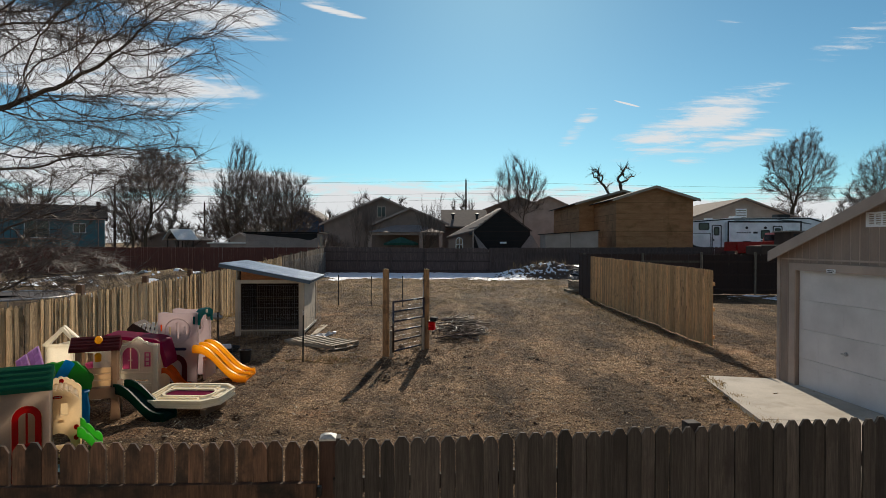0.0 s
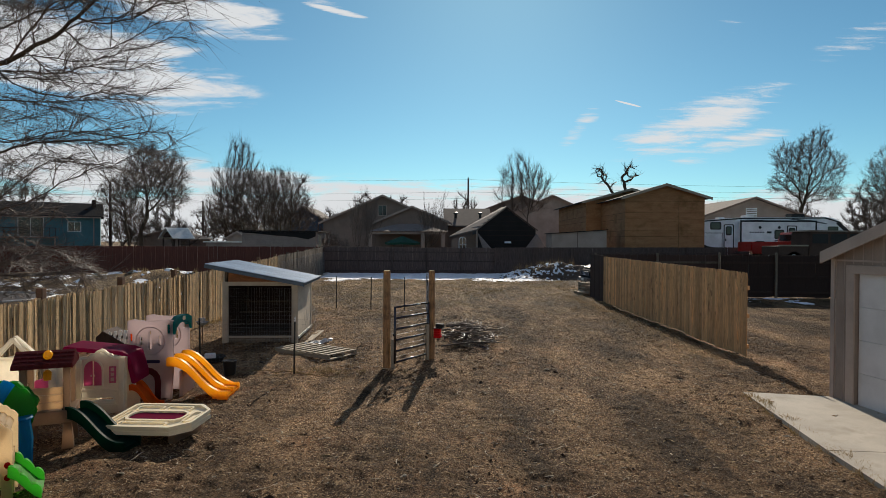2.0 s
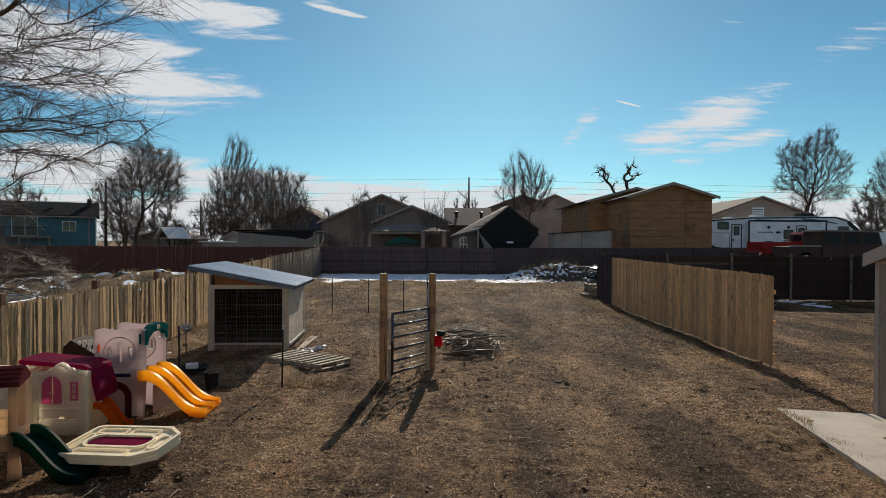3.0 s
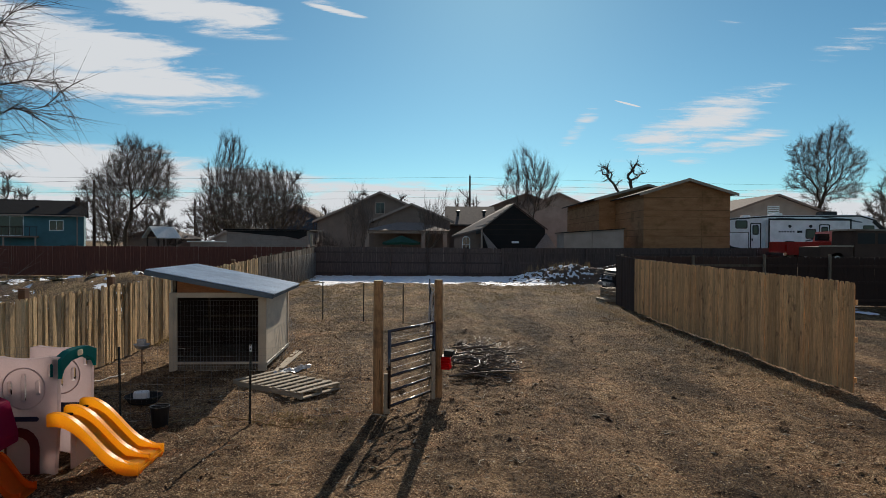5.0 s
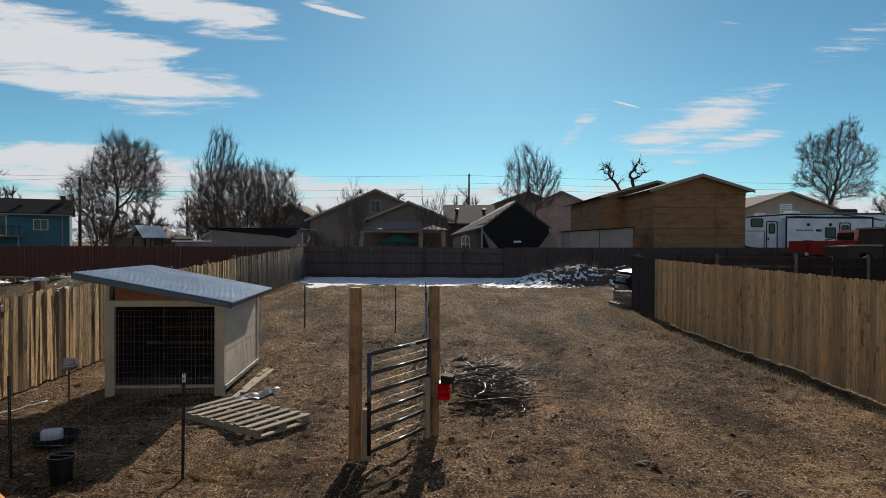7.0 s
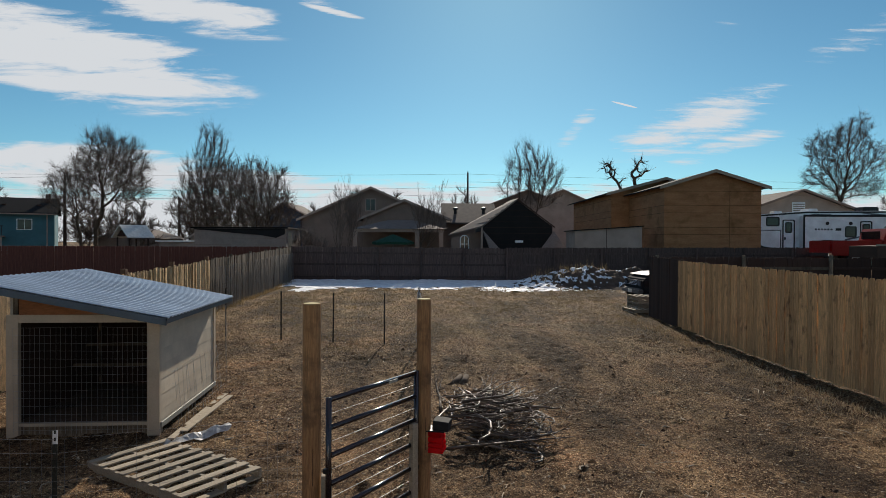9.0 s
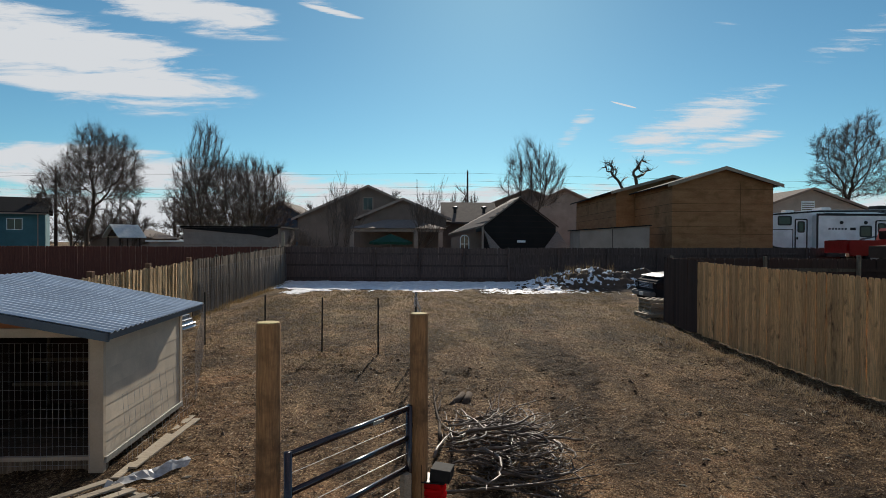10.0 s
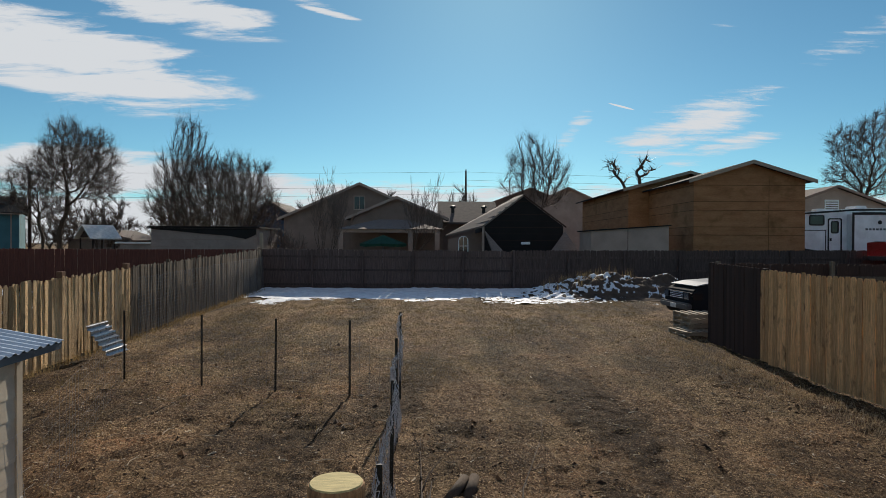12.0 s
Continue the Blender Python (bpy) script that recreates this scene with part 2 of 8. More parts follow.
M_block = material("grey cinder block wall", (0.29, 0.235, 0.205), 0.9, scale=1.2, grain=60, grain_amount=0.2, bump=0.4, stain=(0.2, 0.17, 0.14), stain_scale=0.8)
M_white = material("white enamel", (0.78, 0.79, 0.80), 0.3, scale=1.5, grain=40, grain_amount=0.03, bump=0.0, spec=0.5)
M_black = material("black plastic", (0.012, 0.012, 0.013), 0.45, scale=3, grain=40, bump=0.03)
M_glass = material("dark window glass", (0.015, 0.017, 0.021), 0.08, scale=1, grain=4, bump=0.0, spec=0.4)
M_red = material("red automobile paint", (0.30, 0.015, 0.015), 0.3, scale=2, grain=40, bump=0.0, spec=0.5)
M_olive = material("dull dark vehicle paint", (0.075, 0.046, 0.034), 0.9, scale=2, grain=30, bump=0.1)
M_bark = material("grey brown bark", (0.085, 0.062, 0.045), 0.95, scale=6, stretch=(3, 3, 1), grain=30, bump=0.5)
M_twig = material("bare twig bark", (0.105, 0.074, 0.058), 0.55, scale=3, grain=20, bump=0.0, spec=0.4)
M_cut = material("grey cut branch bark", (0.115, 0.082, 0.06), 0.45, scale=3, grain=25, bump=0.3, dark=(0.035, 0.025, 0.018), light=(0.24, 0.19, 0.15), spread=0.5, spec=0.35)
M_straw = material("dry straw", (0.34, 0.24, 0.115), 0.9, scale=5, grain=30, bump=0.0, obj_shift=False, glow=0.3)
M_rubber = material("tyre rubber", (0.02, 0.02, 0.02), 0.85, scale=5, grain=40, bump=0.1)
M_rustpost = material("rusty brown post", (0.16, 0.085, 0.05), 0.9, scale=4, grain=30, bump=0.3)


def plastic(name, col, rough=0.42, glow=0.78):
    return material(name, col, rough, scale=2.5, grain=60, grain_amount=0.05, bump=0.05, dark=tuple(0.85 * c for c in col), light=tuple(min(1, 1.08 * c) for c in col),
                    stain=tuple(0.7 * c + 0.02 for c in col), stain_scale=2.2, stain_at=0.7, spec=0.4, glow=glow)


P_cream = plastic("cream plastic", (0.93, 0.88, 0.77))
P_grey = plastic("faded lilac grey plastic", (0.60, 0.52, 0.52))
P_yellow = plastic("yellow orange plastic", (1.0, 0.60, 0.07), 0.35)
P_green = plastic("green plastic", (0.07, 0.40, 0.07))
P_lime = plastic("lime green plastic", (0.18, 0.62, 0.12))
P_dkgreen = plastic("dark green plastic", (0.01, 0.075, 0.05))
P_teal = plastic("teal plastic", (0.01, 0.22, 0.22))
P_magenta = plastic("magenta plastic", (0.42, 0.02, 0.13))
P_pink = plastic("pink plastic", (0.80, 0.25, 0.44))
P_plum = plastic("plum plastic", (0.21, 0.04, 0.05))
P_brown = plastic("brown plastic", (0.46, 0.35, 0.26))
P_tan = plastic("tan plastic", (0.70, 0.55, 0.38))
P_red = plastic("red plastic", (0.55, 0.02, 0.02))
P_orange = plastic("orange plastic", (0.80, 0.20, 0.02))
P_blue = plastic("blue plastic", (0.03, 0.36, 0.62))
P_purple = plastic("purple plastic", (0.60, 0.44, 0.66))
P_navy = plastic("navy plastic", (0.05, 0.05, 0.12))


P_solid = plastic("thick cream plastic", (0.95, 0.82, 0.58), 0.4, 0.0)


def ground_material():
    m = bpy.data.materials.new("dry dirt and dormant grass")
    m.use_nodes = True
    nt = m.node_tree
    L = nt.links.new
    bsdf = nt.nodes["Principled BSDF"]
    co = nt.nodes.new("ShaderNodeTexCoord").outputs["Object"]
    sp = nt.nodes.new("ShaderNodeSeparateXYZ")
    L(co, sp.inputs[0])

    def nz(s, d=6.0, r=0.62, stretch=None):
        n = nt.nodes.new("ShaderNodeTexNoise")
        n.inputs["Scale"].default_value, n.inputs["Detail"].default_value, n.inputs["Roughness"].default_value = s, d, r
        src = co
        if stretch:
            mp = nt.nodes.new("ShaderNodeMapping")
            mp.inputs["Scale"].default_value = stretch
            L(co, mp.inputs[0])
            src = mp.outputs[0]
        L(src, n.inputs["Vector"])
        return n.outputs["Fac"]

    def rmp(v, lo, hi, a=0.0, b=1.0):
        n = nt.nodes.new("ShaderNodeMapRange")
        for k, x in (("From Min", lo), ("From Max", hi), ("To Min", a), ("To Max", b)):
            n.inputs[k].default_value = x
        L(v, n.inputs["Value"])
        return n.outputs[0]

    def mix(f, a, b):
        n = nt.nodes.new("ShaderNodeMix")
        n.data_type = "RGBA"
        for sock, val in ((n.inputs["Factor"], f), (n.inputs["A"], a), (n.inputs["B"], b)):
            if isinstance(val, tuple):
                sock.default_value = (*val, 1.0)
            elif isinstance(val, float):
                sock.default_value = val
            else:
                L(val, sock)
        return n.outputs["Result"]

    def mul(a, b):
        n = nt.nodes.new("ShaderNodeMath")
        n.operation = "MULTIPLY"
        for i, val in enumerate((a, b)):
            if isinstance(val, float):
                n.inputs[i].default_value = val
            else:
                L(val, n.inputs[i])
        return n.outputs[0]

    # damp dark mulch, lighter trampled dirt, and reddish bare strips
    col = mix(rmp(nz(0.4), 0.42, 0.58), (0.129, 0.071, 0.033), (0.227, 0.129, 0.063))
    col = mix(mul(rmp(nz(0.55, 4.0, stretch=(0.6, 1.7, 1)), 0.54, 0.64), 0.75), col, (0.299, 0.150, 0.072))
    col = mix(mul(rmp(nz(1.3, 6.0, 0.7), 0.48, 0.62), 0.8), col, (0.310, 0.197, 0.102))
    # dormant lawn: more of it away from the trampled near yard
    lawn = mul(rmp(sp.outputs[1], 15.0, 27.0, 0.05, 1.0), rmp(nz(0.6), 0.38, 0.58))
    col = mix(mul(lawn, 0.8), col, mix(rmp(nz(4.0), 0.35, 0.65), (0.100, 0.082, 0.040), (0.205, 0.160, 0.082)))
    # wheel-worn streaks that run down the yard, and damp blotches
    streak = rmp(nz(0.8, 6.0, 0.68, stretch=(1.5, 0.42, 1)), 0.47, 0.58)
    col = mix(mul(streak, 0.82), col, (0.072, 0.039, 0.021))
    col = mix(mul(rmp(nz(2.6, 6.0, 0.7), 0.54, 0.64), 0.7), col, (0.067, 0.037, 0.020))
    off = nt.nodes.new("ShaderNodeMath")
    off.operation = "ADD"
    L(sp.outputs[0], off.inputs[0])
    L(rmp(nz(0.5, 3.0), 0.3, 0.7, -0.16, 0.16), off.inputs[1])
    # a pale pressed tyre line among the dark crumbs
    far_off = nt.nodes.new("ShaderNodeMath")
    far_off.operation = "COMPARE"
    L(off.outputs[0], far_off.inputs[0])
    far_off.inputs[1].default_value, far_off.inputs[2].default_value = 3.42, 0.055
    col = mix(mul(mul(far_off.outputs[0], rmp(nz(3.0, 4.0), 0.40, 0.55)), 0.6), col, (0.310, 0.197, 0.108))
    col = mix(mul(rmp(nz(9.0, 5.0), 0.52, 0.64), 0.6), col, (0.067, 0.037, 0.020))
    col = mix(mul(rmp(nz(17.0, 4.0), 0.52, 0.62), 0.7), col, (0.050, 0.028, 0.017))
    col = mix(mul(rmp(nz(36.0, 3.0), 0.55, 0.61), 0.85), col, (0.475, 0.332, 0.184))
    col = mix(mul(rmp(nz(55.0, 3.0), 0.54, 0.60), 0.85), col, (0.022, 0.014, 0.008))
    # crumbled clods, pale straw and dark humus at hand's width
    col = mix(mul(rmp(nz(13.0, 5.0, 0.75), 0.54, 0.60), 0.40), col, (0.335, 0.240, 0.145))
    col = mix(mul(rmp(nz(21.0, 5.0, 0.75, stretch=(1.0, 0.7, 1)), 0.54, 0.60), 0.8), col, (0.036, 0.023, 0.014))
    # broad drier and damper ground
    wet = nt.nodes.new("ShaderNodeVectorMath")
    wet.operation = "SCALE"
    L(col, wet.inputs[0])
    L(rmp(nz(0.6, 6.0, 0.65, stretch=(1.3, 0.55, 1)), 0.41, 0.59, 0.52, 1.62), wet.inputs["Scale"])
    # scale the tone: up to y 13, down past 15, lower towards +x
    yard_tone = nt.nodes.new("ShaderNodeVectorMath")
    yard_tone.operation = "SCALE"
    L(wet.outputs[0], yard_tone.inputs[0])
    L(mul(mul(rmp(off.outputs[0], -1.5, 3.0, 1.12, 0.96), mul(rmp(sp.outputs[1], 7.5, 13.0, 0.76, 1.24), rmp(sp.outputs[1], 15.0, 20.0, 1.0, 0.74))), rmp(nz(0.35, 3.0), 0.35, 0.65, 0.9, 1.1)), yard_tone.inputs["Scale"])
    L(yard_tone.outputs[0], bsdf.inputs["Base Color"])
    bsdf.inputs["Roughness"].default_value, bsdf.inputs["Specular IOR Level"].default_value = 0.95, 0.12
    b1 = nt.nodes.new("ShaderNodeBump")
    b1.inputs["Strength"].default_value, b1.inputs["Distance"].default_value = 1.0, 0.06
    L(nz(26.0, 8.0, 0.7), b1.inputs["Height"])
    b2 = nt.nodes.new("ShaderNodeBump")
    b2.inputs["Strength"].default_value, b2.inputs["Distance"].default_value = 0.8, 0.12
    L(nz(9.0, 6.0, 0.7), b2.inputs["Height"])
    L(b1.outputs[0], b2.inputs["Normal"])
    L(b2.outputs[0], bsdf.inputs["Normal"])
    return m


def snow_material():
    m = material("thin old snow", (0.80, 0.83, 0.88), 0.7, scale=3, grain=30, grain_amount=0.08, bump=0.3, bump_scale=14)
    return m


M_ground, M_snow = ground_material(), snow_material()
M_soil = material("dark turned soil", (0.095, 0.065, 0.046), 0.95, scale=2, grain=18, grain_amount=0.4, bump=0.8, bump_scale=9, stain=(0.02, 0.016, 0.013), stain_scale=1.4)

M_palemetal0 = material("weathered pale metal", (0.32, 0.32, 0.30), 0.5, 0.3, scale=3, grain=30)
# ---- building helpers ----
from mathutils import geometry


def thing(name, label, category, loc=(0, 0, 0), rz=0.0, group="", kind="", rx=0.0, ry=0.0):
    ob = new(name)
    ob.empty_display_size = 0.1
    ob.matrix_world = pose(*loc, rx, ry, rz)
    return tagged(ob, label, category, group, kind)


def part(name, bm, mat, parent, label="", smooth=False):
    """Links a bmesh as one mesh object under a thing or a part."""
    me = bpy.data.meshes.new(name)
    bmesh.ops.recalc_face_normals(bm, faces=bm.faces)
    bm.to_mesh(me)
    bm.free()
    me.materials.append(mat)
    if smooth:
        me.polygons.foreach_set("use_smooth", [True] * len(me.polygons))
    ob = new(name, me)
    ob.parent = parent
    if label:
        ob["label"] = label
    return ob


def share(name, me, parent, m):
    ob = new(name, me)
    ob.parent = parent
    ob.matrix_basis = m
    return ob


def raw_mesh(name, verts, faces, mat, parent=None, smooth=False):
    me = bpy.data.meshes.new(name)
    me.from_pydata(verts, [], faces)
    me.materials.append(mat)
    if smooth:
        me.polygons.foreach_set("use_smooth", [True] * len(me.polygons))
    ob = new(name, me)
    ob.parent = parent
    return ob


def box(bm, x0, x1, y0, y1, z0, z1, m=None, bevel=0.0):
    vs = [bm.verts.new((x, y, z)) for x in (x0, x1) for y in (y0, y1) for z in (z0, z1)]
    fs = [bm.faces.new([vs[i] for i in q]) for q in ((0, 1, 3, 2), (4, 6, 7, 5), (0, 4, 5, 1), (2, 3, 7, 6), (0, 2, 6, 4), (1, 5, 7, 3))]
    if bevel:
        es = list({e for f in fs for e in f.edges})
        r = bmesh.ops.bevel(bm, geom=es, offset=bevel, segments=2, profile=0.5, affect="EDGES")
        vs = list({v for f in r["faces"] for v in f.verts} | {v for v in vs if v.is_valid})
    if m is not None:
        bmesh.ops.transform(bm, matrix=m, verts=[v for v in vs if v.is_valid])
    return bm


def B(*a, m=None, bevel=0.0):
    return box(bmesh.new(), *a, m=m, bevel=bevel)


def prism(bm, outline, y0, y1, m=None):
    """The outline, in x and z, drawn out from y0 to y1."""
    a = [bm.verts.new((x, y0, z)) for x, z in outline]
    b = [bm.verts.new((x, y1, z)) for x, z in outline]
    n = len(outline)
    bm.faces.new(a)
    bm.faces.new(b[::-1])
    for i in range(n):
        bm.faces.new((a[i], b[i], b[(i + 1) % n], a[(i + 1) % n]))
    if m is not None:
        bmesh.ops.transform(bm, matrix=m, verts=a + b)
    return bm


def P(outline, y0, y1, m=None):
    return prism(bmesh.new(), outline, y0, y1, m)


def holed(bm, outer, holes, y0, y1, m=None):
    """A slab in x and z with holes, drawn out from y0 to y1."""
    loops = [outer, *holes]
    tris = geometry.tessellate_polygon([[Vector((x, z, 0)) for x, z in loop] for loop in loops])
    flat = [p for loop in loops for p in loop]
    a = [bm.verts.new((x, y0, z)) for x, z in flat]
    b = [bm.verts.new((x, y1, z)) for x, z in flat]
    for t in tris:
        bm.faces.new([a[i] for i in t])
        bm.faces.new([b[i] for i in t][::-1])
    k = 0
    for loop in loops:
        n = len(loop)
        for i in range(n):
            p, q = k + i, k + (i + 1) % n
            bm.faces.new((a[p], b[p], b[q], a[q]))
        k += n
    if m is not None:
        bmesh.ops.transform(bm, matrix=m, verts=a + b)
    return bm


def H(outer, holes, y0, y1, m=None):
    return holed(bmesh.new(), outer, holes, y0, y1, m)


def rect(x0, x1, z0, z1):
    return [(x0, z0), (x1, z0), (x1, z1), (x0, z1)]


def arch(x0, x1, z0, z1, n=8):
    r = (x1 - x0) / 2
    cx, cz = (x0 + x1) / 2, z1 - r
    return [(x0, z0), (x1, z0)] + [(cx + r * math.cos(math.pi * i / n), cz + r * math.sin(math.pi * i / n)) for i in range(n + 1)]


def rounded(x0, x1, z0, z1, r, n=4):
    out = []
    for cx, cz, a0 in ((x1 - r, z0 + r, -90), (x1 - r, z1 - r, 0), (x0 + r, z1 - r, 90), (x0 + r, z0 + r, 180)):
        out += [(cx + r * math.cos(radians(a0 + 90 * i / n)), cz + r * math.sin(radians(a0 + 90 * i / n))) for i in range(n + 1)]
    return out


def tube_data(pts, radii, n, verts, faces, cap=True):
    """Adds a tube along pts to the lists verts and faces."""
    base = len(verts)
    k = len(pts)
    side = None
    for i in range(k):
        a, b = pts[max(i - 1, 0)], pts[min(i + 1, k - 1)]
        d = Vector(b) - Vector(a)
        if d.length < 1e-9:
            d = Vector((0, 0, 1))
        d.normalize()
        if side is None:
            side = d.orthogonal().normalized()
        else:
            side = (side - d * side.dot(d))
            side = side.normalized() if side.length > 1e-6 else d.orthogonal().normalized()
        other = d.cross(side)
        r = radii[i] if hasattr(radii, "__len__") else radii
        for j in range(n):
            t = 2 * math.pi * j / n
            verts.append(tuple(Vector(pts[i]) + side * (r * math.cos(t)) + other * (r * math.sin(t))))
    for i in range(k - 1):
        for j in range(n):
            p, q = base + i * n + j, base + i * n + (j + 1) % n
            faces.append((p, q, q + n, p + n))
    if cap:
        faces.append(tuple(base + j for j in range(n))[::-1])
        faces.append(tuple(base + (k - 1) * n + j for j in range(n)))


def T(pts, r, n=8):
    """A bmesh tube."""
    vs, fs = [], []
    tube_data(pts, r, n, vs, fs)
    bm = bmesh.new()
    bv = [bm.verts.new(v) for v in vs]
    for f in fs:
        bm.faces.new([bv[i] for i in f])
    return bm


def lathe(profile, n=20):
    """A turned body from (radius, z) pairs, closed at both ends."""
    bm = bmesh.new()
    rings = [[bm.verts.new((r * math.cos(2 * math.pi * j / n), r * math.sin(2 * math.pi * j / n), z)) for j in range(n)] for r, z in profile]
    for a, b in zip(rings, rings[1:]):
        for j in range(n):
            bm.faces.new((a[j], a[(j + 1) % n], b[(j + 1) % n], b[j]))
    bm.faces.new(rings[0][::-1])
    bm.faces.new(rings[-1])
    return bm


# ---- ground ----
def lattice(ix, iy, seed):
    h = (ix.astype(np.int64) * 374761393 + iy.astype(np.int64) * 668265263 + seed * 974711) & 0x7FFFFFFF
    h = ((h ^ (h >> 13)) * 1274126177) & 0x7FFFFFFF
    return ((h ^ (h >> 16)) & 0xFFFF) / 65535.0


def value_noise(x, y, seed=0):
    ix, iy = np.floor(x), np.floor(y)
    fx, fy = x - ix, y - iy
    fx, fy = fx * fx * (3 - 2 * fx), fy * fy * (3 - 2 * fy)
    a, b = lattice(ix, iy, seed), lattice(ix + 1, iy, seed)
    c, d = lattice(ix, iy + 1, seed), lattice(ix + 1, iy + 1, seed)
    return (a * (1 - fx) + b * fx) * (1 - fy) + (c * (1 - fx) + d * fx) * fy - 0.5


def slope(y):
    """The yard climbs gently towards the back fence and is level beyond it."""
    return 0.0215 * (np.clip(y, 12.0, 44.0) - 12.0)


def height(x, y):
    x, y = np.asarray(x, float), np.asarray(y, float)
    z = slope(y)
    yard = np.clip((60 - np.abs(y - 20)) / 20, 0, 1) * np.clip((60 - np.abs(x)) / 20, 0, 1)
    z = z + yard * (0.05 * value_noise(x * 0.5, y * 0.5, 1) + 0.045 * value_noise(x * 1.7, y * 1.7, 2) + 0.042 * value_noise(x * 5, y * 5, 3)
                    + (0.044 * value_noise(x * 7.5, y * 7.5, 4) * np.clip(0.5 + 1.6 * value_noise(x * 0.9, y * 0.45, 9), 0, 1.4) + 0.030 * value_noise(x * 12, y * 12, 5)) * np.clip(1.6 - np.abs(y - 14) / 14, 0.2, 1))
    # neighbour's rough bank behind the side fence
    bank_h = 0.75 * np.exp(-(((x + 14) / 3.2) ** 2 + ((y - 32) / 3.0) ** 2)) + 0.5 * np.exp(-(((x + 19) / 3.5) ** 2 + ((y - 30) / 3.5) ** 2))
    z = z + bank_h * (1 + 0.6 * value_noise(x * 2, y * 2, 6))
    # raised lot on which the vehicles stand
    lot = np.clip((x - 15.0) / 1.5, 0, 1) * np.clip((y - 31.0) / 1.5, 0, 1) * np.clip((41.0 - y) / 0.6, 0, 1) * np.clip((60 - x) / 10, 0, 1)
    z = z + lot * np.clip(1.58 - z, 0, 2)
    # two shallow wheel ruts that bend across the yard, and a worn track beside the pile of branches
    for c0, k in ((2.35, -0.05), (3.75, -0.03)):
        line = c0 + k * (y - 16) + 0.012 * (y - 16) ** 2 * -1 * (y > 16)
        z = z - 0.03 * np.exp(-((x - line) / 0.16) ** 2) * np.clip((y - 6) / 4, 0, 1) * np.clip((30 - y) / 6, 0, 1)
    rut = 22.2 - 0.16 * (x + 1.0)
    z = z - 0.035 * np.exp(-((y - rut) / 0.20) ** 2) * np.clip((x + 4.5) / 1.5, 0, 1) * np.clip((2.6 - x) / 1.5, 0, 1)
    return z


def gz(x, y):
    return float(height(np.array([x]), np.array([y]))[0])


def spaced(lo, hi, step, far, grow=1.35):
    mid = list(np.arange(lo, hi + step / 2, step))
    out, s, a = [], step, lo
    while a > -far:
        s *= grow
        a -= s
        out.append(a)
    out = out[::-1] + mid
    s, a = step, mid[-1]
    while a < far:
        s *= grow
        a += s
        out.append(a)
    return np.array(out)


def make_ground():
    xs, ys = spaced(-7.4, 7.6, 0.05, 1800), spaced(3.6, 25.0, 0.05, 1800, 1.12)
    X, Y = np.meshgrid(xs, ys)
    Z = height(X, Y)
    nx, ny = len(xs), len(ys)
    me = bpy.data.meshes.new("ground")
    idx = np.arange(nx * ny).reshape(ny, nx)
    quads = np.stack([idx[:-1, :-1], idx[:-1, 1:], idx[1:, 1:], idx[1:, :-1]], -1).reshape(-1, 4)
    me.from_pydata(np.stack([X, Y, Z], -1).reshape(-1, 3).tolist(), [], quads.tolist())
    me.materials.append(M_ground)
    me.polygons.foreach_set("use_smooth", [True] * len(me.polygons))
    return tagged(new("ground", me), "brown trampled dirt yard with dormant straw-coloured grass", "ground", kind="structure")


ground = make_ground()


# ---- fences ----
def picket_mesh(name, mat, w, h, t=0.018, ear=0.03, wave=0.0):
    out = [(-w / 2, 0), (w / 2, 0), (w / 2, h - ear), (w / 2 - ear, h), (-w / 2 + ear, h), (-w / 2, h - ear)]
    bm = P([(x + wave * math.sin(z * 2), z) for x, z in out], -t / 2, t / 2)
    me = bpy.data.meshes.new(name)
    bmesh.ops.recalc_face_normals(bm, faces=bm.faces)
    bm.to_mesh(me)
    bm.free()
    me.materials.append(mat)
    return me


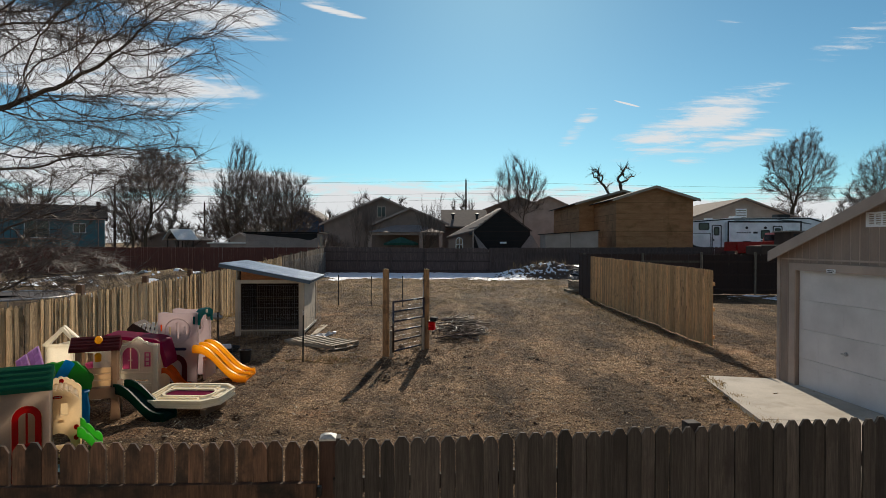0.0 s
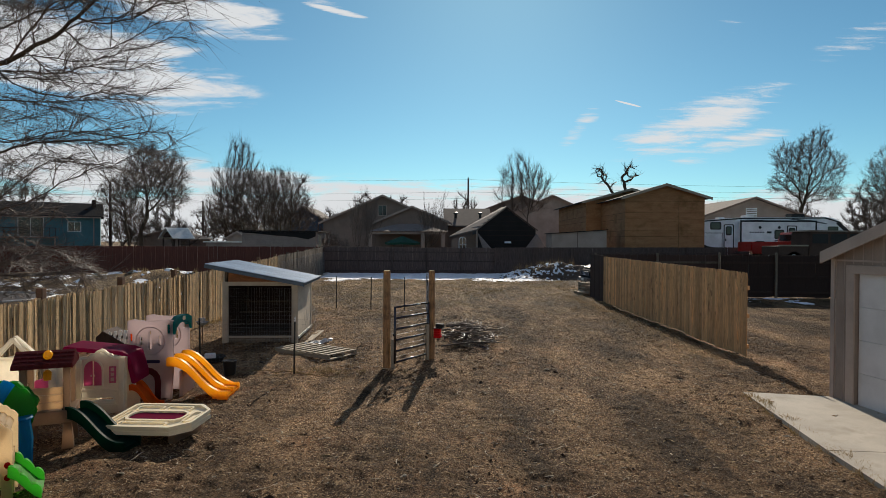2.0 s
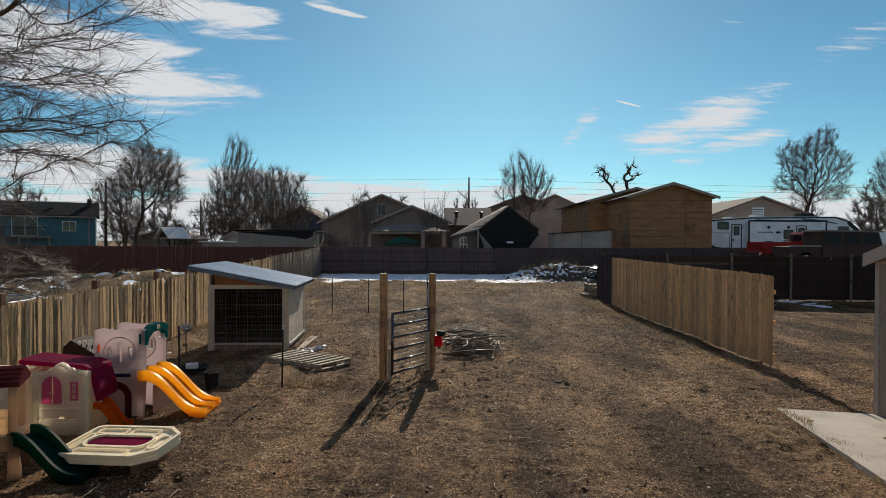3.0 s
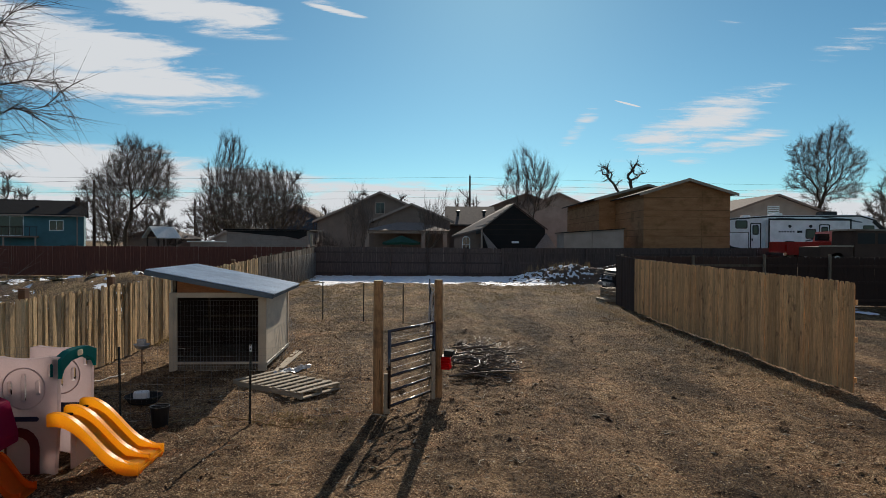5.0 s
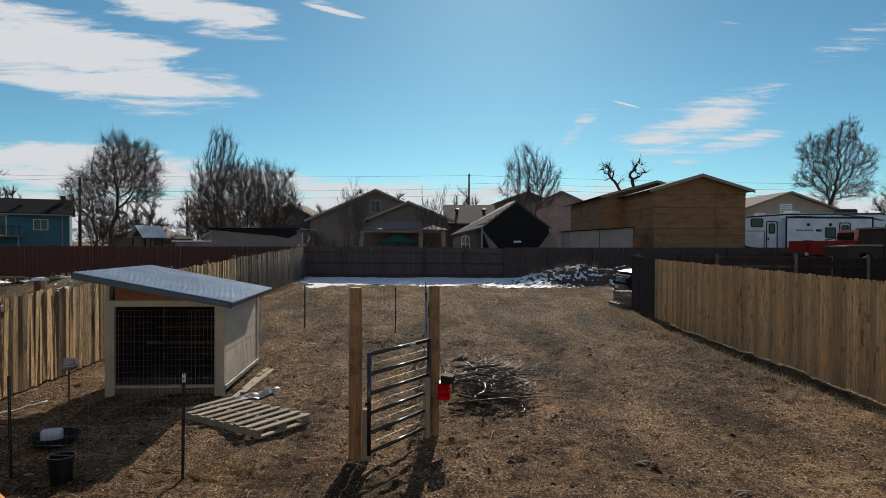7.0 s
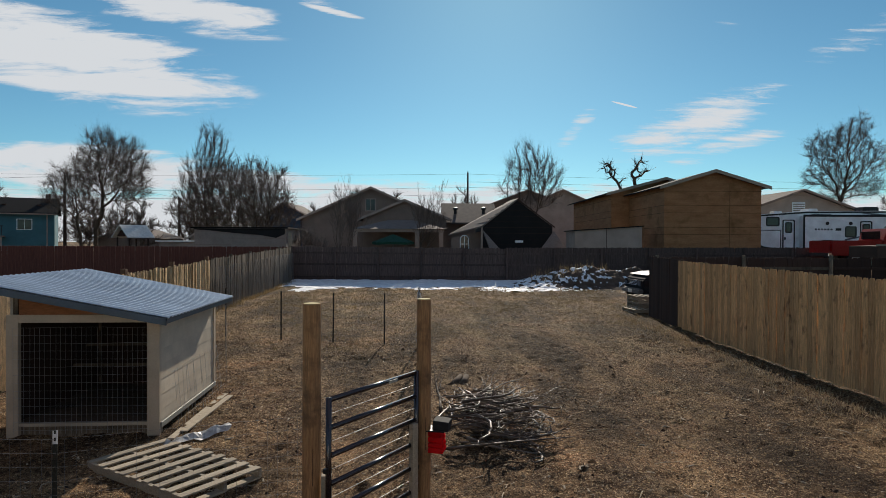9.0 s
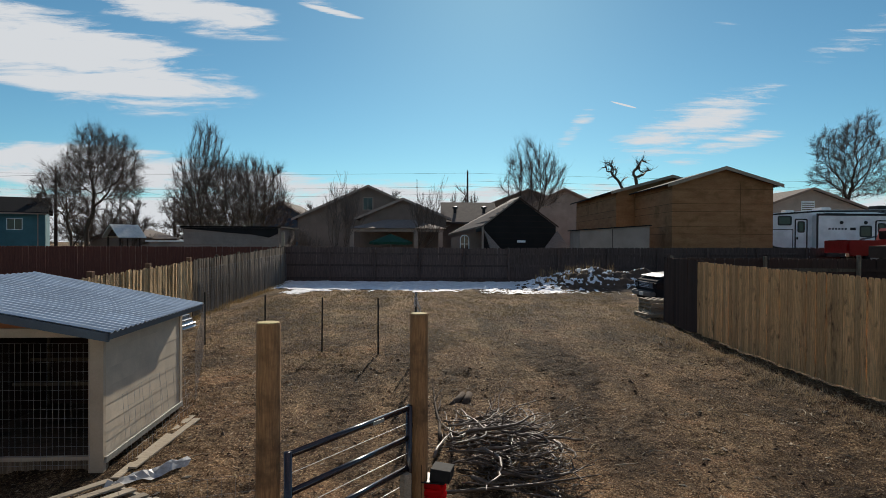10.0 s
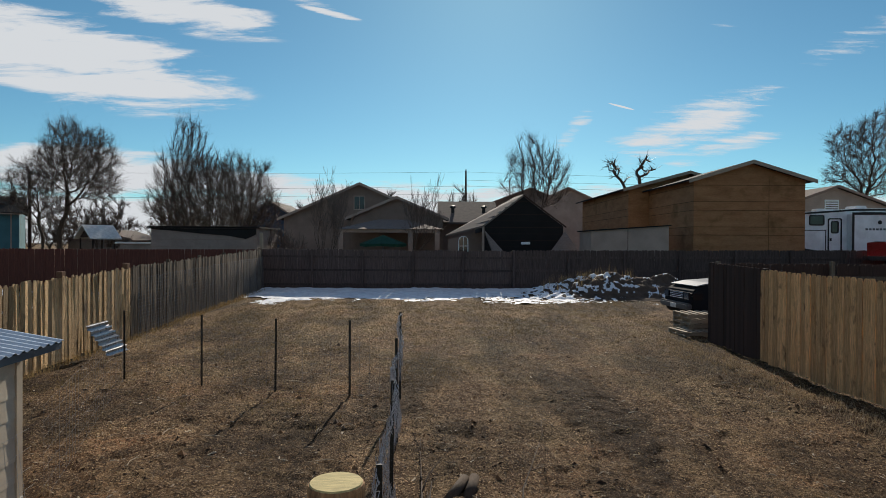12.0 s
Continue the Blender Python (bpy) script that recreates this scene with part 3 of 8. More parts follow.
def run(fence, a, b, mats, top, w=0.14, gap=0.006, tilt=0.6, ragged=0.012, single=True, side=1, rails=True, post=None, post_side=-1, post_h=0.0, rail_mat=None, lift=0.03, post_step=2.44, post_w=0.045, jag=0.0, twist=0.0):
    """A stretch of board fence from a to b: pickets, three rails and posts. top: heights of the tops at a and b."""
    a, b = Vector((*a, 0)), Vector((*b, 0))
    d = (b - a)
    length = d.length
    d.normalize()
    ang = math.degrees(math.atan2(d.y, d.x))
    n = max(1, round(length / (w + gap)))
    pitch = length / n
    rng = random.Random(int(length * 100) + len(mats))
    variants = [picket_mesh("picket", m, w + dw, 1.0, wave=wv, ear=0.028) for m in mats for dw, wv in ((0.0, 0.0), (-0.006, 0.002), (0.002, -0.002))]
    pool = []
    for i in range(n):
        s = (i + 0.5) * pitch
        p = a + d * s
        f = s / length
        z0 = gz(p.x, p.y) + lift + rng.uniform(0, 0.02)
        z1 = top[0] + (top[1] - top[0]) * f + rng.uniform(-ragged, ragged) + jag * math.sin(i * 0.37) * 0.5
        # ears keep their shape whatever the board's length
        m = pose(p.x, p.y, z0, rng.uniform(-tilt, tilt) * 0.6, rng.uniform(-tilt, tilt), ang + rng.uniform(-twist, twist)) @ Matrix.Translation((0, rng.uniform(-0.008, 0.008), 0)) @ Matrix.Diagonal((rng.uniform(0.97, 1.0), 1, z1 - z0, 1))
        me = variants[rng.randrange(len(variants))]
        if single:
            share("picket", me, fence, fence.matrix_world.inverted() @ m)
        else:
            pool.append((me, m))
    if pool:
        vs, fs = [], []
        for me, m in pool:
            k = len(vs)
            vs += [tuple(m @ v.co) for v in me.vertices]
            fs += [tuple(k + i for i in q.vertices) for q in me.polygons]
        tagged(raw_mesh("boards", vs, fs, mats[0], fence), kind="stuff")
    off = Vector((-d.y, d.x, 0)) * post_side
    if rails:
        for h in (0.25, 0.9, 1.5):
            k = h / 1.83 * (top[0] - gz(a.x, a.y)), h / 1.83 * (top[1] - gz(b.x, b.y))
            p, q = a + off * 0.034, b + off * 0.034
            zc = gz(a.x, a.y) + k[0], gz(b.x, b.y) + k[1]
            rl = Vector((q.x - p.x, q.y - p.y, zc[1] - zc[0]))
            m = Matrix.Translation((p.x, p.y, zc[0])) @ rl.to_track_quat("X", "Z").to_matrix().to_4x4()
            part("rail", B(0, rl.length, -0.019, 0.019, -0.045, 0.045, m=m), rail_mat or mats[0], fence)
    if post:
        k = max(1, round(length / post_step))
        for i in range(k + 1):
            p = a + d * (length * i / k) + off * 0.1
            f = i / k
            zt = top[0] + (top[1] - top[0]) * f + post_h
            part("post", B(-post_w, post_w, -post_w, post_w, gz(p.x, p.y) - 0.2, zt, m=pose(p.x, p.y, 0, 0, 0, ang), bevel=0.006), post, fence)
    return fence


front_fence = thing("front_fence", "dark brown weathered dog-eared board fence", "fence", kind="structure")
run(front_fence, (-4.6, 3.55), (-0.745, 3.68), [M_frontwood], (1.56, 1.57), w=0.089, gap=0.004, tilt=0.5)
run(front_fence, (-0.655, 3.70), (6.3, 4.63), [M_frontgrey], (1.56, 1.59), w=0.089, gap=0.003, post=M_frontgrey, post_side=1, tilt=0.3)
part("gate_post", B(-0.05, 0.05, -0.05, 0.05, -0.2, 1.55, m=pose(-0.70, 3.79, 0, 0, 0, 6), bevel=0.006), M_darkwood, front_fence)
cap = lathe([(0.070, 1.55), (0.070, 1.562), (0.03, 1.58), (0.01, 1.582)], 4)
bmesh.ops.transform(cap, matrix=pose(-0.70, 3.79, 0, 0, 0, 51), verts=cap.verts)
part("post_cap", cap, M_palemetal0, front_fence, "pale metal post cap")
part("gate_latch", B(-0.80, -0.72, 3.66, 3.70, 1.24, 1.30, bevel=0.004), M_black, front_fence, "black gate latch")

side_fence = thing("cedar_fence", "new golden cedar board fence along the yard", "fence", kind="structure")
run(side_fence, (6.90, 15.85), (6.30, 26.43), [M_cedar], (2.07, 2.20), w=0.132, tilt=0.06, gap=0.005, twist=3.0, post_side=-1, rail_mat=M_cedar)
old_panel = thing("old_fence_panel", "old blackened board fence panel continuing the cedar fence", "fence", kind="structure")
run(old_panel, (6.30, 26.45), (6.36, 28.95), [M_darkwood], (2.22, 2.26), gap=0.001, tilt=0.4, post=M_darkwood)

left_fence = thing("left_fence", "weathered tan cedar board fence with rusty posts", "fence", kind="structure")
run(left_fence, (-7.05, 4.0), (-7.35, 21.0), [M_oldcedar], (1.60, 1.83), w=0.105, gap=0.007, tilt=1.0, ragged=0.03, twist=7.0, post=M_rustpost, post_w=0.06, post_side=1, post_h=0.17, post_step=3.0)
run(left_fence, (-7.35, 21.0), (-7.52, 29.0), [M_oldcedar], (1.83, 2.08), w=0.105, gap=0.007, tilt=1.0, twist=7.0, ragged=0.03, post=M_rustpost, post_w=0.06, post_side=1, post_h=0.1)
left_far = thing("grey_side_fence", "grey weathered board fence faced with wire netting", "fence", kind="structure")
run(left_far, (-7.54, 29.05), (-7.95, 41.6), [M_greywood], (2.10, 2.42), w=0.105, gap=0.007, tilt=1.0, ragged=0.03, post=M_greywood, post_side=1, post_h=0.05)

back_fence = thing("back_fence", "old dark grey board fence along the back of the yard", "fence", kind="structure")
run(back_fence, (-7.95, 41.7), (3.2, 41.7), [M_backwood], (2.45, 2.38), w=0.15, gap=-0.008, single=False, tilt=0.7, ragged=0.02, post=M_backwood, jag=0.04)
run(back_fence, (3.2, 41.65), (40.0, 41.2), [M_backwood], (2.42, 2.62), w=0.15, gap=-0.008, single=False, tilt=0.4, post=M_backwood)
red_fence = thing("red_fence", "red-brown stained board fence behind the neighbouring yard", "fence", kind="structure")
run(red_fence, (-8.1, 41.75), (-50.0, 41.0), [M_redwood], (2.42, 2.36), w=0.145, gap=-0.003, single=False, tilt=0.5)
yard_fence = thing("neighbour_fence", "dark board fence with rails across the next yard", "fence", kind="structure")
run(yard_fence, (6.6, 29.08), (12.0, 28.9), [M_darkwood], (2.24, 2.24), w=0.15, gap=-0.008, single=False, post=M_greywood, post_side=-1, post_h=0.06, rail_mat=M_greywood)
run(yard_fence, (12.0, 28.9), (24.0, 28.0), [M_darkwood], (2.24, 2.26), w=0.15, gap=-0.008, single=False, post=M_greywood, post_side=-1, post_h=0.10, rail_mat=M_darkwood)


# unseen pale wall added behind the camera's start, bouncing sun onto shaded faces
bounce_wall = thing("wall_reflector", "pale lap-sided wall added unseen to bounce sun into the yard", "wall", kind="structure")
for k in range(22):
    part("lap_board", P([(-4.02, 0.25 * k), (-3.98 + 0.05, 0.25 * k), (-4.0, 0.25 * k + 0.25), (-4.02, 0.25 * k + 0.25)], -9.0, 9.0, Matrix(((0, 1, 0, 0), (1, 0, 0, 0), (0, 0, 1, 0), (0, 0, 0, 1)))), M_bouncewall, bounce_wall)
part("core", B(-9.0, 9.0, -4.3, -4.025, -0.2, 5.5), M_bouncewall, bounce_wall)


# ---- garage ----
def make_garage():
    # local x runs along the gabled front from the far corner, local y into the building
    g = thing("garage", "tan painted garage with a white sectional door and gable vent", "garage", (6.70, 12.40, 0.0), -84.5)
    W, Hh, D, pk = 6.2, 2.52, 7.0, 3.59
    outer = [(0, 0.02), (0.54, 0.02), (0.54, 2.24), (5.5, 2.24), (5.5, 0.02), (W, 0.02), (W, Hh), (W / 2, pk), (0, Hh)]
    part("front_wall", P(outer, 0, 0.12), M_garagesiding, g)
    part("side_wall", B(0, 0.12, 0.12, D, 0.02, Hh), M_garagesiding, g)
    part("side_wall", B(W - 0.12, W, 0.12, D, 0.02, Hh), M_garagesiding, g)
    part("back_wall", P([(0.12, 0.02), (W - 0.12, 0.02), (W - 0.12, Hh), (W / 2, pk - 0.06), (0.12, Hh)], D - 0.12, D), M_garagesiding, g)
    # vertical battens of the grooved siding
    x = 0.1
    while x < W:
        zt = Hh + (pk - Hh) * (1 - abs(x - W / 2) / (W / 2)) - 0.02
        z0 = 2.40 if 0.4 < x < 5.62 else 0.03
        part("batten", B(x - 0.004, x + 0.004, -0.008, 0.0, z0, zt), M_garagetrim, g)
        x += 0.203
    part("trim_board", B(0.0, W, -0.014, 0.0, 2.44, 2.47), M_garagetrim, g)
    part("corner_trim", B(-0.012, 0.075, -0.018, 0.0, 0.02, Hh), M_garagetrim, g)
    for xa, xb in ((0.37, 0.54), (5.5, 5.67)):
        part("door_casing", B(xa, xb, -0.03, 0.0, 0.02, 2.38, bevel=0.004), M_garagetrim, g)
    part("door_header", B(0.37, 5.67, -0.034, 0.0, 2.24, 2.38, bevel=0.004), M_garagetrim, g)
    for i in range(4):
        bm = B(0.56, 5.48, 0.055, 0.10, 0.03 + i * 0.552, 0.03 + (i + 1) * 0.552 - 0.003, bevel=0.005)
        for k in range(8):
            xa = 0.58 + 0.612 * k
            box(bm, xa + 0.09, xa + 0.515, 0.053, 0.056, 0.03 + i * 0.552 + 0.12, 0.03 + (i + 1) * 0.552 - 0.13)
        door = part("door_panel", bm, M_garagedoor, g, "white raised-panel garage door section")
        if i == 1:
            bm = lathe([(0.035, 0), (0.035, 0.02), (0.015, 0.025), (0.015, 0.05)], 12)
            bmesh.ops.transform(bm, matrix=pose(1.78, 0.05, 0.85, 90, 0, 0), verts=bm.verts)
            box(bm, 1.71, 1.85, 0.0, 0.012, 0.838, 0.862)
            part("handle", bm, M_steel, door, "chrome T-shaped door handle")
    part("weather_strip", B(0.63, 5.49, 0.05, 0.09, 0.005, 0.03), M_black, g)
    # roof with overhang
    ov, tk = 0.15, 0.09
    for s in (-1, 1):
        e = W / 2 - s * (W / 2 + 0.08)
        ze = Hh - 0.08 * (pk - Hh) / (W / 2)
        out = [(e, ze), (W / 2, pk), (W / 2, pk + tk), (e, ze + tk)]
        part("roof_slope", P(out, -ov, D + ov), M_shingle, g, "grey asphalt shingle roof")
        out = [(e, ze - 0.1), (W / 2, pk - 0.1), (W / 2, pk + tk + 0.012), (e, ze + tk + 0.012)]
        part("barge_board", P(out, -ov - 0.03, -ov), M_garagetrim, g)
        part("soffit", P([(e, ze - 0.02), (W / 2, pk - 0.02), (W / 2, pk - 0.002), (e, ze - 0.002)], -ov, 0), M_garagetrim, g)
    bm = H(rect(2.28, 3.72, 3.02, 3.26), [rect(2.32, 3.68, 3.05, 3.23)], -0.03, 0.0)
    vent = part("gable_vent", bm, M_white, g, "white louvred gable vent")
    for i in range(5):
        part("louvre", B(2.32, 3.68, -0.024, -0.004, 3.055 + 0.036 * i, 3.073 + 0.036 * i), M_white, vent)
    for i in range(9):
        part("mullion", B(2.45 + 0.136 * i, 2.466 + 0.136 * i, -0.028, -0.004, 3.05, 3.23), M_white, vent)
    tag = part("door_sticker", B(1.40, 1.62, -0.04, -0.034, 2.225, 2.30), M_white, g, "small white label above the door")
    part("sticker_bar", B(1.43, 1.59, -0.042, -0.040, 2.265, 2.28), M_black, tag)
    part("sticker_bar", B(1.43, 1.55, -0.042, -0.040, 2.24, 2.252), M_black, tag)
    part("foundation", B(-0.03, W + 0.03, -0.02, D, -0.2, 0.02), M_concrete, g)
    return g


make_garage()


def make_slab():
    bm = bmesh.new()
    for poly in ([(5.30, 12.72), (6.78, 12.38), (7.02, 9.35), (4.88, 9.55)], [(4.88, 9.53), (7.02, 9.33), (7.30, 5.3), (4.45, 5.2)]):
        lo = [bm.verts.new((x, y, -0.1)) for x, y in poly]
        hi = [bm.verts.new((x, y, 0.045)) for x, y in poly]
        bm.faces.new(lo)
        top = bm.faces.new(hi[::-1])
        for i in range(4):
            bm.faces.new((lo[i], hi[i], hi[(i + 1) % 4], lo[(i + 1) % 4]))
    s = part("driveway", bm, M_concrete, None)
    return tagged(s, "pale concrete driveway apron before the garage door", "driveway", kind="structure")


make_slab()
# ---- pen: gate, posts, wire, coop ----
def corrugated(w, d, pitch=0.076, amp=0.012, t=0.004):
    """A corrugated sheet: ribs run along y."""
    n = int(w / pitch * 6)
    bm = bmesh.new()
    rows = []
    for z in (0, t):
        for y in (0, d):
            rows.append([bm.verts.new((w * i / n, y, z + amp * math.sin(2 * math.pi * (w * i / n) / pitch))) for i in range(n + 1)])
    a, b, c, e = rows
    for i in range(n):
        bm.faces.new((a[i], a[i + 1], b[i + 1], b[i]))
        bm.faces.new((c[i], e[i], e[i + 1], c[i + 1]))
        bm.faces.new((a[i], c[i], c[i + 1], a[i + 1]))
        bm.faces.new((b[i], b[i + 1], e[i + 1], e[i]))
    return bm


def make_coop():
    c = thing("chicken_coop", "cream sided open-front coop with a corrugated metal lean-to roof", "chicken coop", (-5.79, 17.37, gz(-5.0, 18.0)), 4.0)
    W, D = 1.87, 2.42
    zl, zr, fl = 1.92, 1.56, 0.10          # wall heights, floor
    tp = lambda x: zl + (zr - zl) * x / W
    # skids and floor
    for y in (0.05, D - 0.15):
        part("skid", B(0.0, W, y, y + 0.1, -0.03, fl), M_greywood, c)
    part("floor", B(0.02, W - 0.02, 0.05, D - 0.02, fl, fl + 0.03), M_greywood, c)
    # lap boards of the side and back walls
    def wall(name, m, x0, x1, ztop0, ztop1):
        w = part(name, P([(x0, fl), (x1, fl), (x1, ztop1 - 0.02), (x0, ztop0 - 0.02)], 0.02, 0.04, m), M_cream, c)
        k, z = 0, fl
        while z < min(ztop0, ztop1) - 0.1:
            zt = min(z + 0.20, min(ztop0, ztop1) - 0.005)
            bm = bmesh.new()
            a = [(0.006, z), (0.018, z), (0.018, zt), (0.012, zt)]
            prism(bm, a, x0, x1, m @ Matrix(((0, 1, 0, 0), (1, 0, 0, 0), (0, 0, 1, 0), (0, 0, 0, 1))))
            part("lap_board", bm, M_cream, w)
            z += 0.20
        return w
    wall("right_wall", Matrix.Translation((W + 0.02, 0, 0)) @ pose(0, 0, 0, 0, 0, 90), 0.06, D, zr, zr)
    wall("left_wall", Matrix.Translation((-0.02, D, 0)) @ pose(0, 0, 0, 0, 0, -90), 0.0, D - 0.06, zl - 0.04, zl - 0.04)
    part("back_wall", P([(0.02, fl), (W - 0.02, fl), (W - 0.02, zr - 0.02), (0.02, zl - 0.02)], D - 0.04, D), M_cream, c)
    # front frame
    part("jamb", B(-0.02, 0.13, -0.02, 0.05, -0.02, 1.56, bevel=0.004), M_trim, c)
    part("jamb", B(W - 0.14, W + 0.02, -0.02, 0.05, -0.02, 1.56, bevel=0.004), M_trim, c)
    part("header", B(0.13, W - 0.14, -0.015, 0.05, 1.46, 1.56, bevel=0.004), M_trim, c)
    part("sill", B(0.13, W - 0.14, -0.015, 0.05, fl + 0.02, fl + 0.06, bevel=0.004), M_trim, c)
    part("gable_board", P([(0.13, 1.562), (W - 0.3, 1.562), (W - 0.3, tp(W - 0.3) - 0.025), (0.13, tp(0.13) - 0.025)], 0.0, 0.02), M_orangeply, c, "reddish plywood strip under the roof")
    for x in (0.02, W - 0.08):
        for y in (0.06, D - 0.1):
            part("stud", B(x, x + 0.06, y, y + 0.06, fl, tp(x) - 0.03), M_greywood, c)
    # dark sheets added so the inside reads as deep shade
    part("lining", B(0.03, W - 0.03, D - 0.06, D - 0.045, fl + 0.03, zr - 0.02), M_darkwood, c, "dark boards added to shade the inside")
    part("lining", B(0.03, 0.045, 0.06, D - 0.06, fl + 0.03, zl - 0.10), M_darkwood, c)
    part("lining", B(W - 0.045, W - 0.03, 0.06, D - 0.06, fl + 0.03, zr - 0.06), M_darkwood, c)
    part("litter", B(0.05, W - 0.05, 0.06, D - 0.07, fl + 0.03, fl + 0.05), M_soil, c, "dark layer on the floor")
    # roost bars inside
    for k in range(2):
        part("perch", B(0.05, W - 0.05, 1.5 + 0.4 * k, 1.54 + 0.4 * k, 0.6 + 0.25 * k, 0.64 + 0.25 * k), M_greywood, c)
    # roof
    ang = math.degrees(math.atan2(zr - zl, W))
    rl = math.hypot(W, zl - zr) + 0.64
    m = pose(-0.36, -0.36, tp(-0.36) + 0.045, 0, -ang, 0)
    bm = corrugated(3.12, rl - 0.02, 0.13, 0.012)
    bmesh.ops.transform(bm, matrix=m @ pose(0, 3.12, 0, 0, 0, -90), verts=bm.verts)
    part("roof_sheet", bm, M_tin, c, "corrugated galvanised roof sheet")
    bm = B(0.0, rl - 0.03, 0.0, 0.035, -0.10, -0.012, m=m)
    part("fascia", bm, M_slatefascia, c, "slate-blue fascia under the roof edge")
    part("fascia", B(rl - 0.06, rl - 0.03, 0.0, 3.1, -0.08, -0.012, m=m), M_slatefascia, c)
    for k in range(5):
        part("rafter", B(0.05, rl - 0.06, 0.25 + 0.62 * k, 0.29 + 0.62 * k, -0.075, -0.012, m=m), M_greywood, c)
    # trim under the side wall
    part("bottom_trim", B(W + 0.02, W + 0.045, 0.0, D + 0.02, fl - 0.02, fl + 0.05, bevel=0.004), M_palemetal0, c, "pale trim strip along the foot of the wall")
    part("corner_trim", B(W + 0.0, W + 0.03, D - 0.06, D + 0.03, fl, zr - 0.02), M_trim, c)
    # wire front and side
    vs, fs = [], []
    rng = random.Random(4)
    for i in range(27):
        x = 0.08 + (W - 0.20) * (i + rng.uniform(-0.08, 0.08)) / 26
        tube_data([(x, -0.03, 0.03), (x + rng.uniform(-0.008, 0.008), -0.03, 1.40)], 0.0023, 3, vs, fs, False)
    for i in range(14):
        z = 0.08 + 1.32 * i / 13
        for k in (0,):
            tube_data([(0.08 + (W - 0.20) * j / 6, -0.033, z + rng.uniform(-0.006, 0.006)) for j in range(7)], 0.0021, 3, vs, fs, False)
    for i in range(15):
        y = 0.1 + 2.3 * (i + rng.uniform(-0.3, 0.3)) / 15
        tube_data([(W + 0.22, y, 0.0), (W + 0.14 + rng.uniform(-0.03, 0.03), y + rng.uniform(-0.04, 0.04), 0.80)], 0.0022, 3, vs, fs, False)
    for i in range(5):
        z = 0.12 + 0.17 * i
        tube_data([(W + 0.22 - 0.1 * z, 0.05 + 2.3 * j / 6, z + rng.uniform(-0.012, 0.012)) for j in range(7)], 0.0021, 3, vs, fs, False)
    w = raw_mesh("wire_front", vs, fs, M_steel, c)
    tagged(w, "welded wire mesh over the opening and along the side", kind="stuff")
    return c


M_orangeply = material("reddish plywood", (0.30, 0.12, 0.05), 0.8, scale=2, stretch=(1, 1, 5), grain=14, spread=0.05)
M_slatefascia = material("slate blue painted fascia", (0.10, 0.13, 0.16), 0.6, scale=2, grain=30, grain_amount=0.1)
make_coop()


def round_post(x, y, top, r, label):
    p = thing("gate_post", label, "gate post", (x, y, gz(x, y)), group="gate posts")
    h = top - gz(x, y)
    part("shaft", lathe([(r, -0.3), (r * 1.02, 0.2), (r, h * 0.6), (r * 0.97, h - 0.01), (r * 0.93, h)], 20), M_postwood, p, smooth=False)
    bm = lathe([(r * 0.90, h), (r * 0.88, h + 0.004)], 20)
    part("sawn_top", bm, M_sawn, p, "pale sawn end grain")
    for k in range(3):
        part("check_crack", B(-0.003, 0.003, -r - 0.001, -r + 0.01, h * (0.25 + 0.22 * k), h * (0.25 + 0.22 * k) + 0.32, m=pose(0, 0, 0, 0, 0, 20 + 70 * k)), M_darkwood, p)
    return p


M_sawn = material("pale sawn end grain", (0.55, 0.46, 0.22), 0.85, scale=12, stretch=(1, 6, 1), grain=30)
round_post(-1.35, 14.72, 2.12, 0.078, "round treated timber gate post with a sawn flat top")
round_post(-0.41, 15.58, 2.085, 0.072, "round treated timber gate post with a sawn flat top")


def make_gate():
    a, b = Vector((-1.15, 14.42, 0)), Vector((-0.48, 15.50, 0))
    L, ang = (b - a).length, math.degrees(math.atan2(b.y - a.y, b.x - a.x))
    g = thing("tube_gate", "dark purple-brown enamelled tubular steel gate with six bars", "gate", (a.x, a.y, gz(a.x, a.y)), ang)
    z0, z1, r = 0.16, 1.31, 0.025
    for x in (0.0, L):
        part("upright", T([(x, 0, z0 - 0.03), (x, 0, z1 + 0.02)], r, 10), M_gate, g, smooth=True)
    for i in range(6):
        z = z0 + (z1 - z0) * i / 5
        part("bar", T([(r, 0, z), (L - r, 0, z)], r * 0.9, 10), M_gate, g, smooth=True)
    for i in range(5):
        z = z0 + (z1 - z0) * (i + 0.5) / 5
        part("wire", T([(0, 0, z), (L, 0, z)], 0.0022, 4), M_steel, g)
    part("maker_plate", B(L * 0.62, L * 0.72, -0.030, -0.024, z1 - 0.016, z1 + 0.012, bevel=0.002), M_palemetal0, g, "small pale maker's plate")
    for z in (0.35, 1.15):
        part("hinge", B(L, L + 0.09, -0.012, 0.012, z, z + 0.035, bevel=0.003), M_black, g)
    part("latch", B(-0.05, 0.02, -0.02, 0.02, 0.72, 0.76, bevel=0.004), M_black, g, "black latch")
    return g


make_gate()
stub = thing("latch_post", "short weathered timber latch post beside the gate", "post", (-1.21, 14.66, gz(-1.14, 14.7)), 10)
part("shaft", B(-0.045, 0.045, -0.04, 0.04, -0.2, 0.62, bevel=0.006), M_pallet, stub)


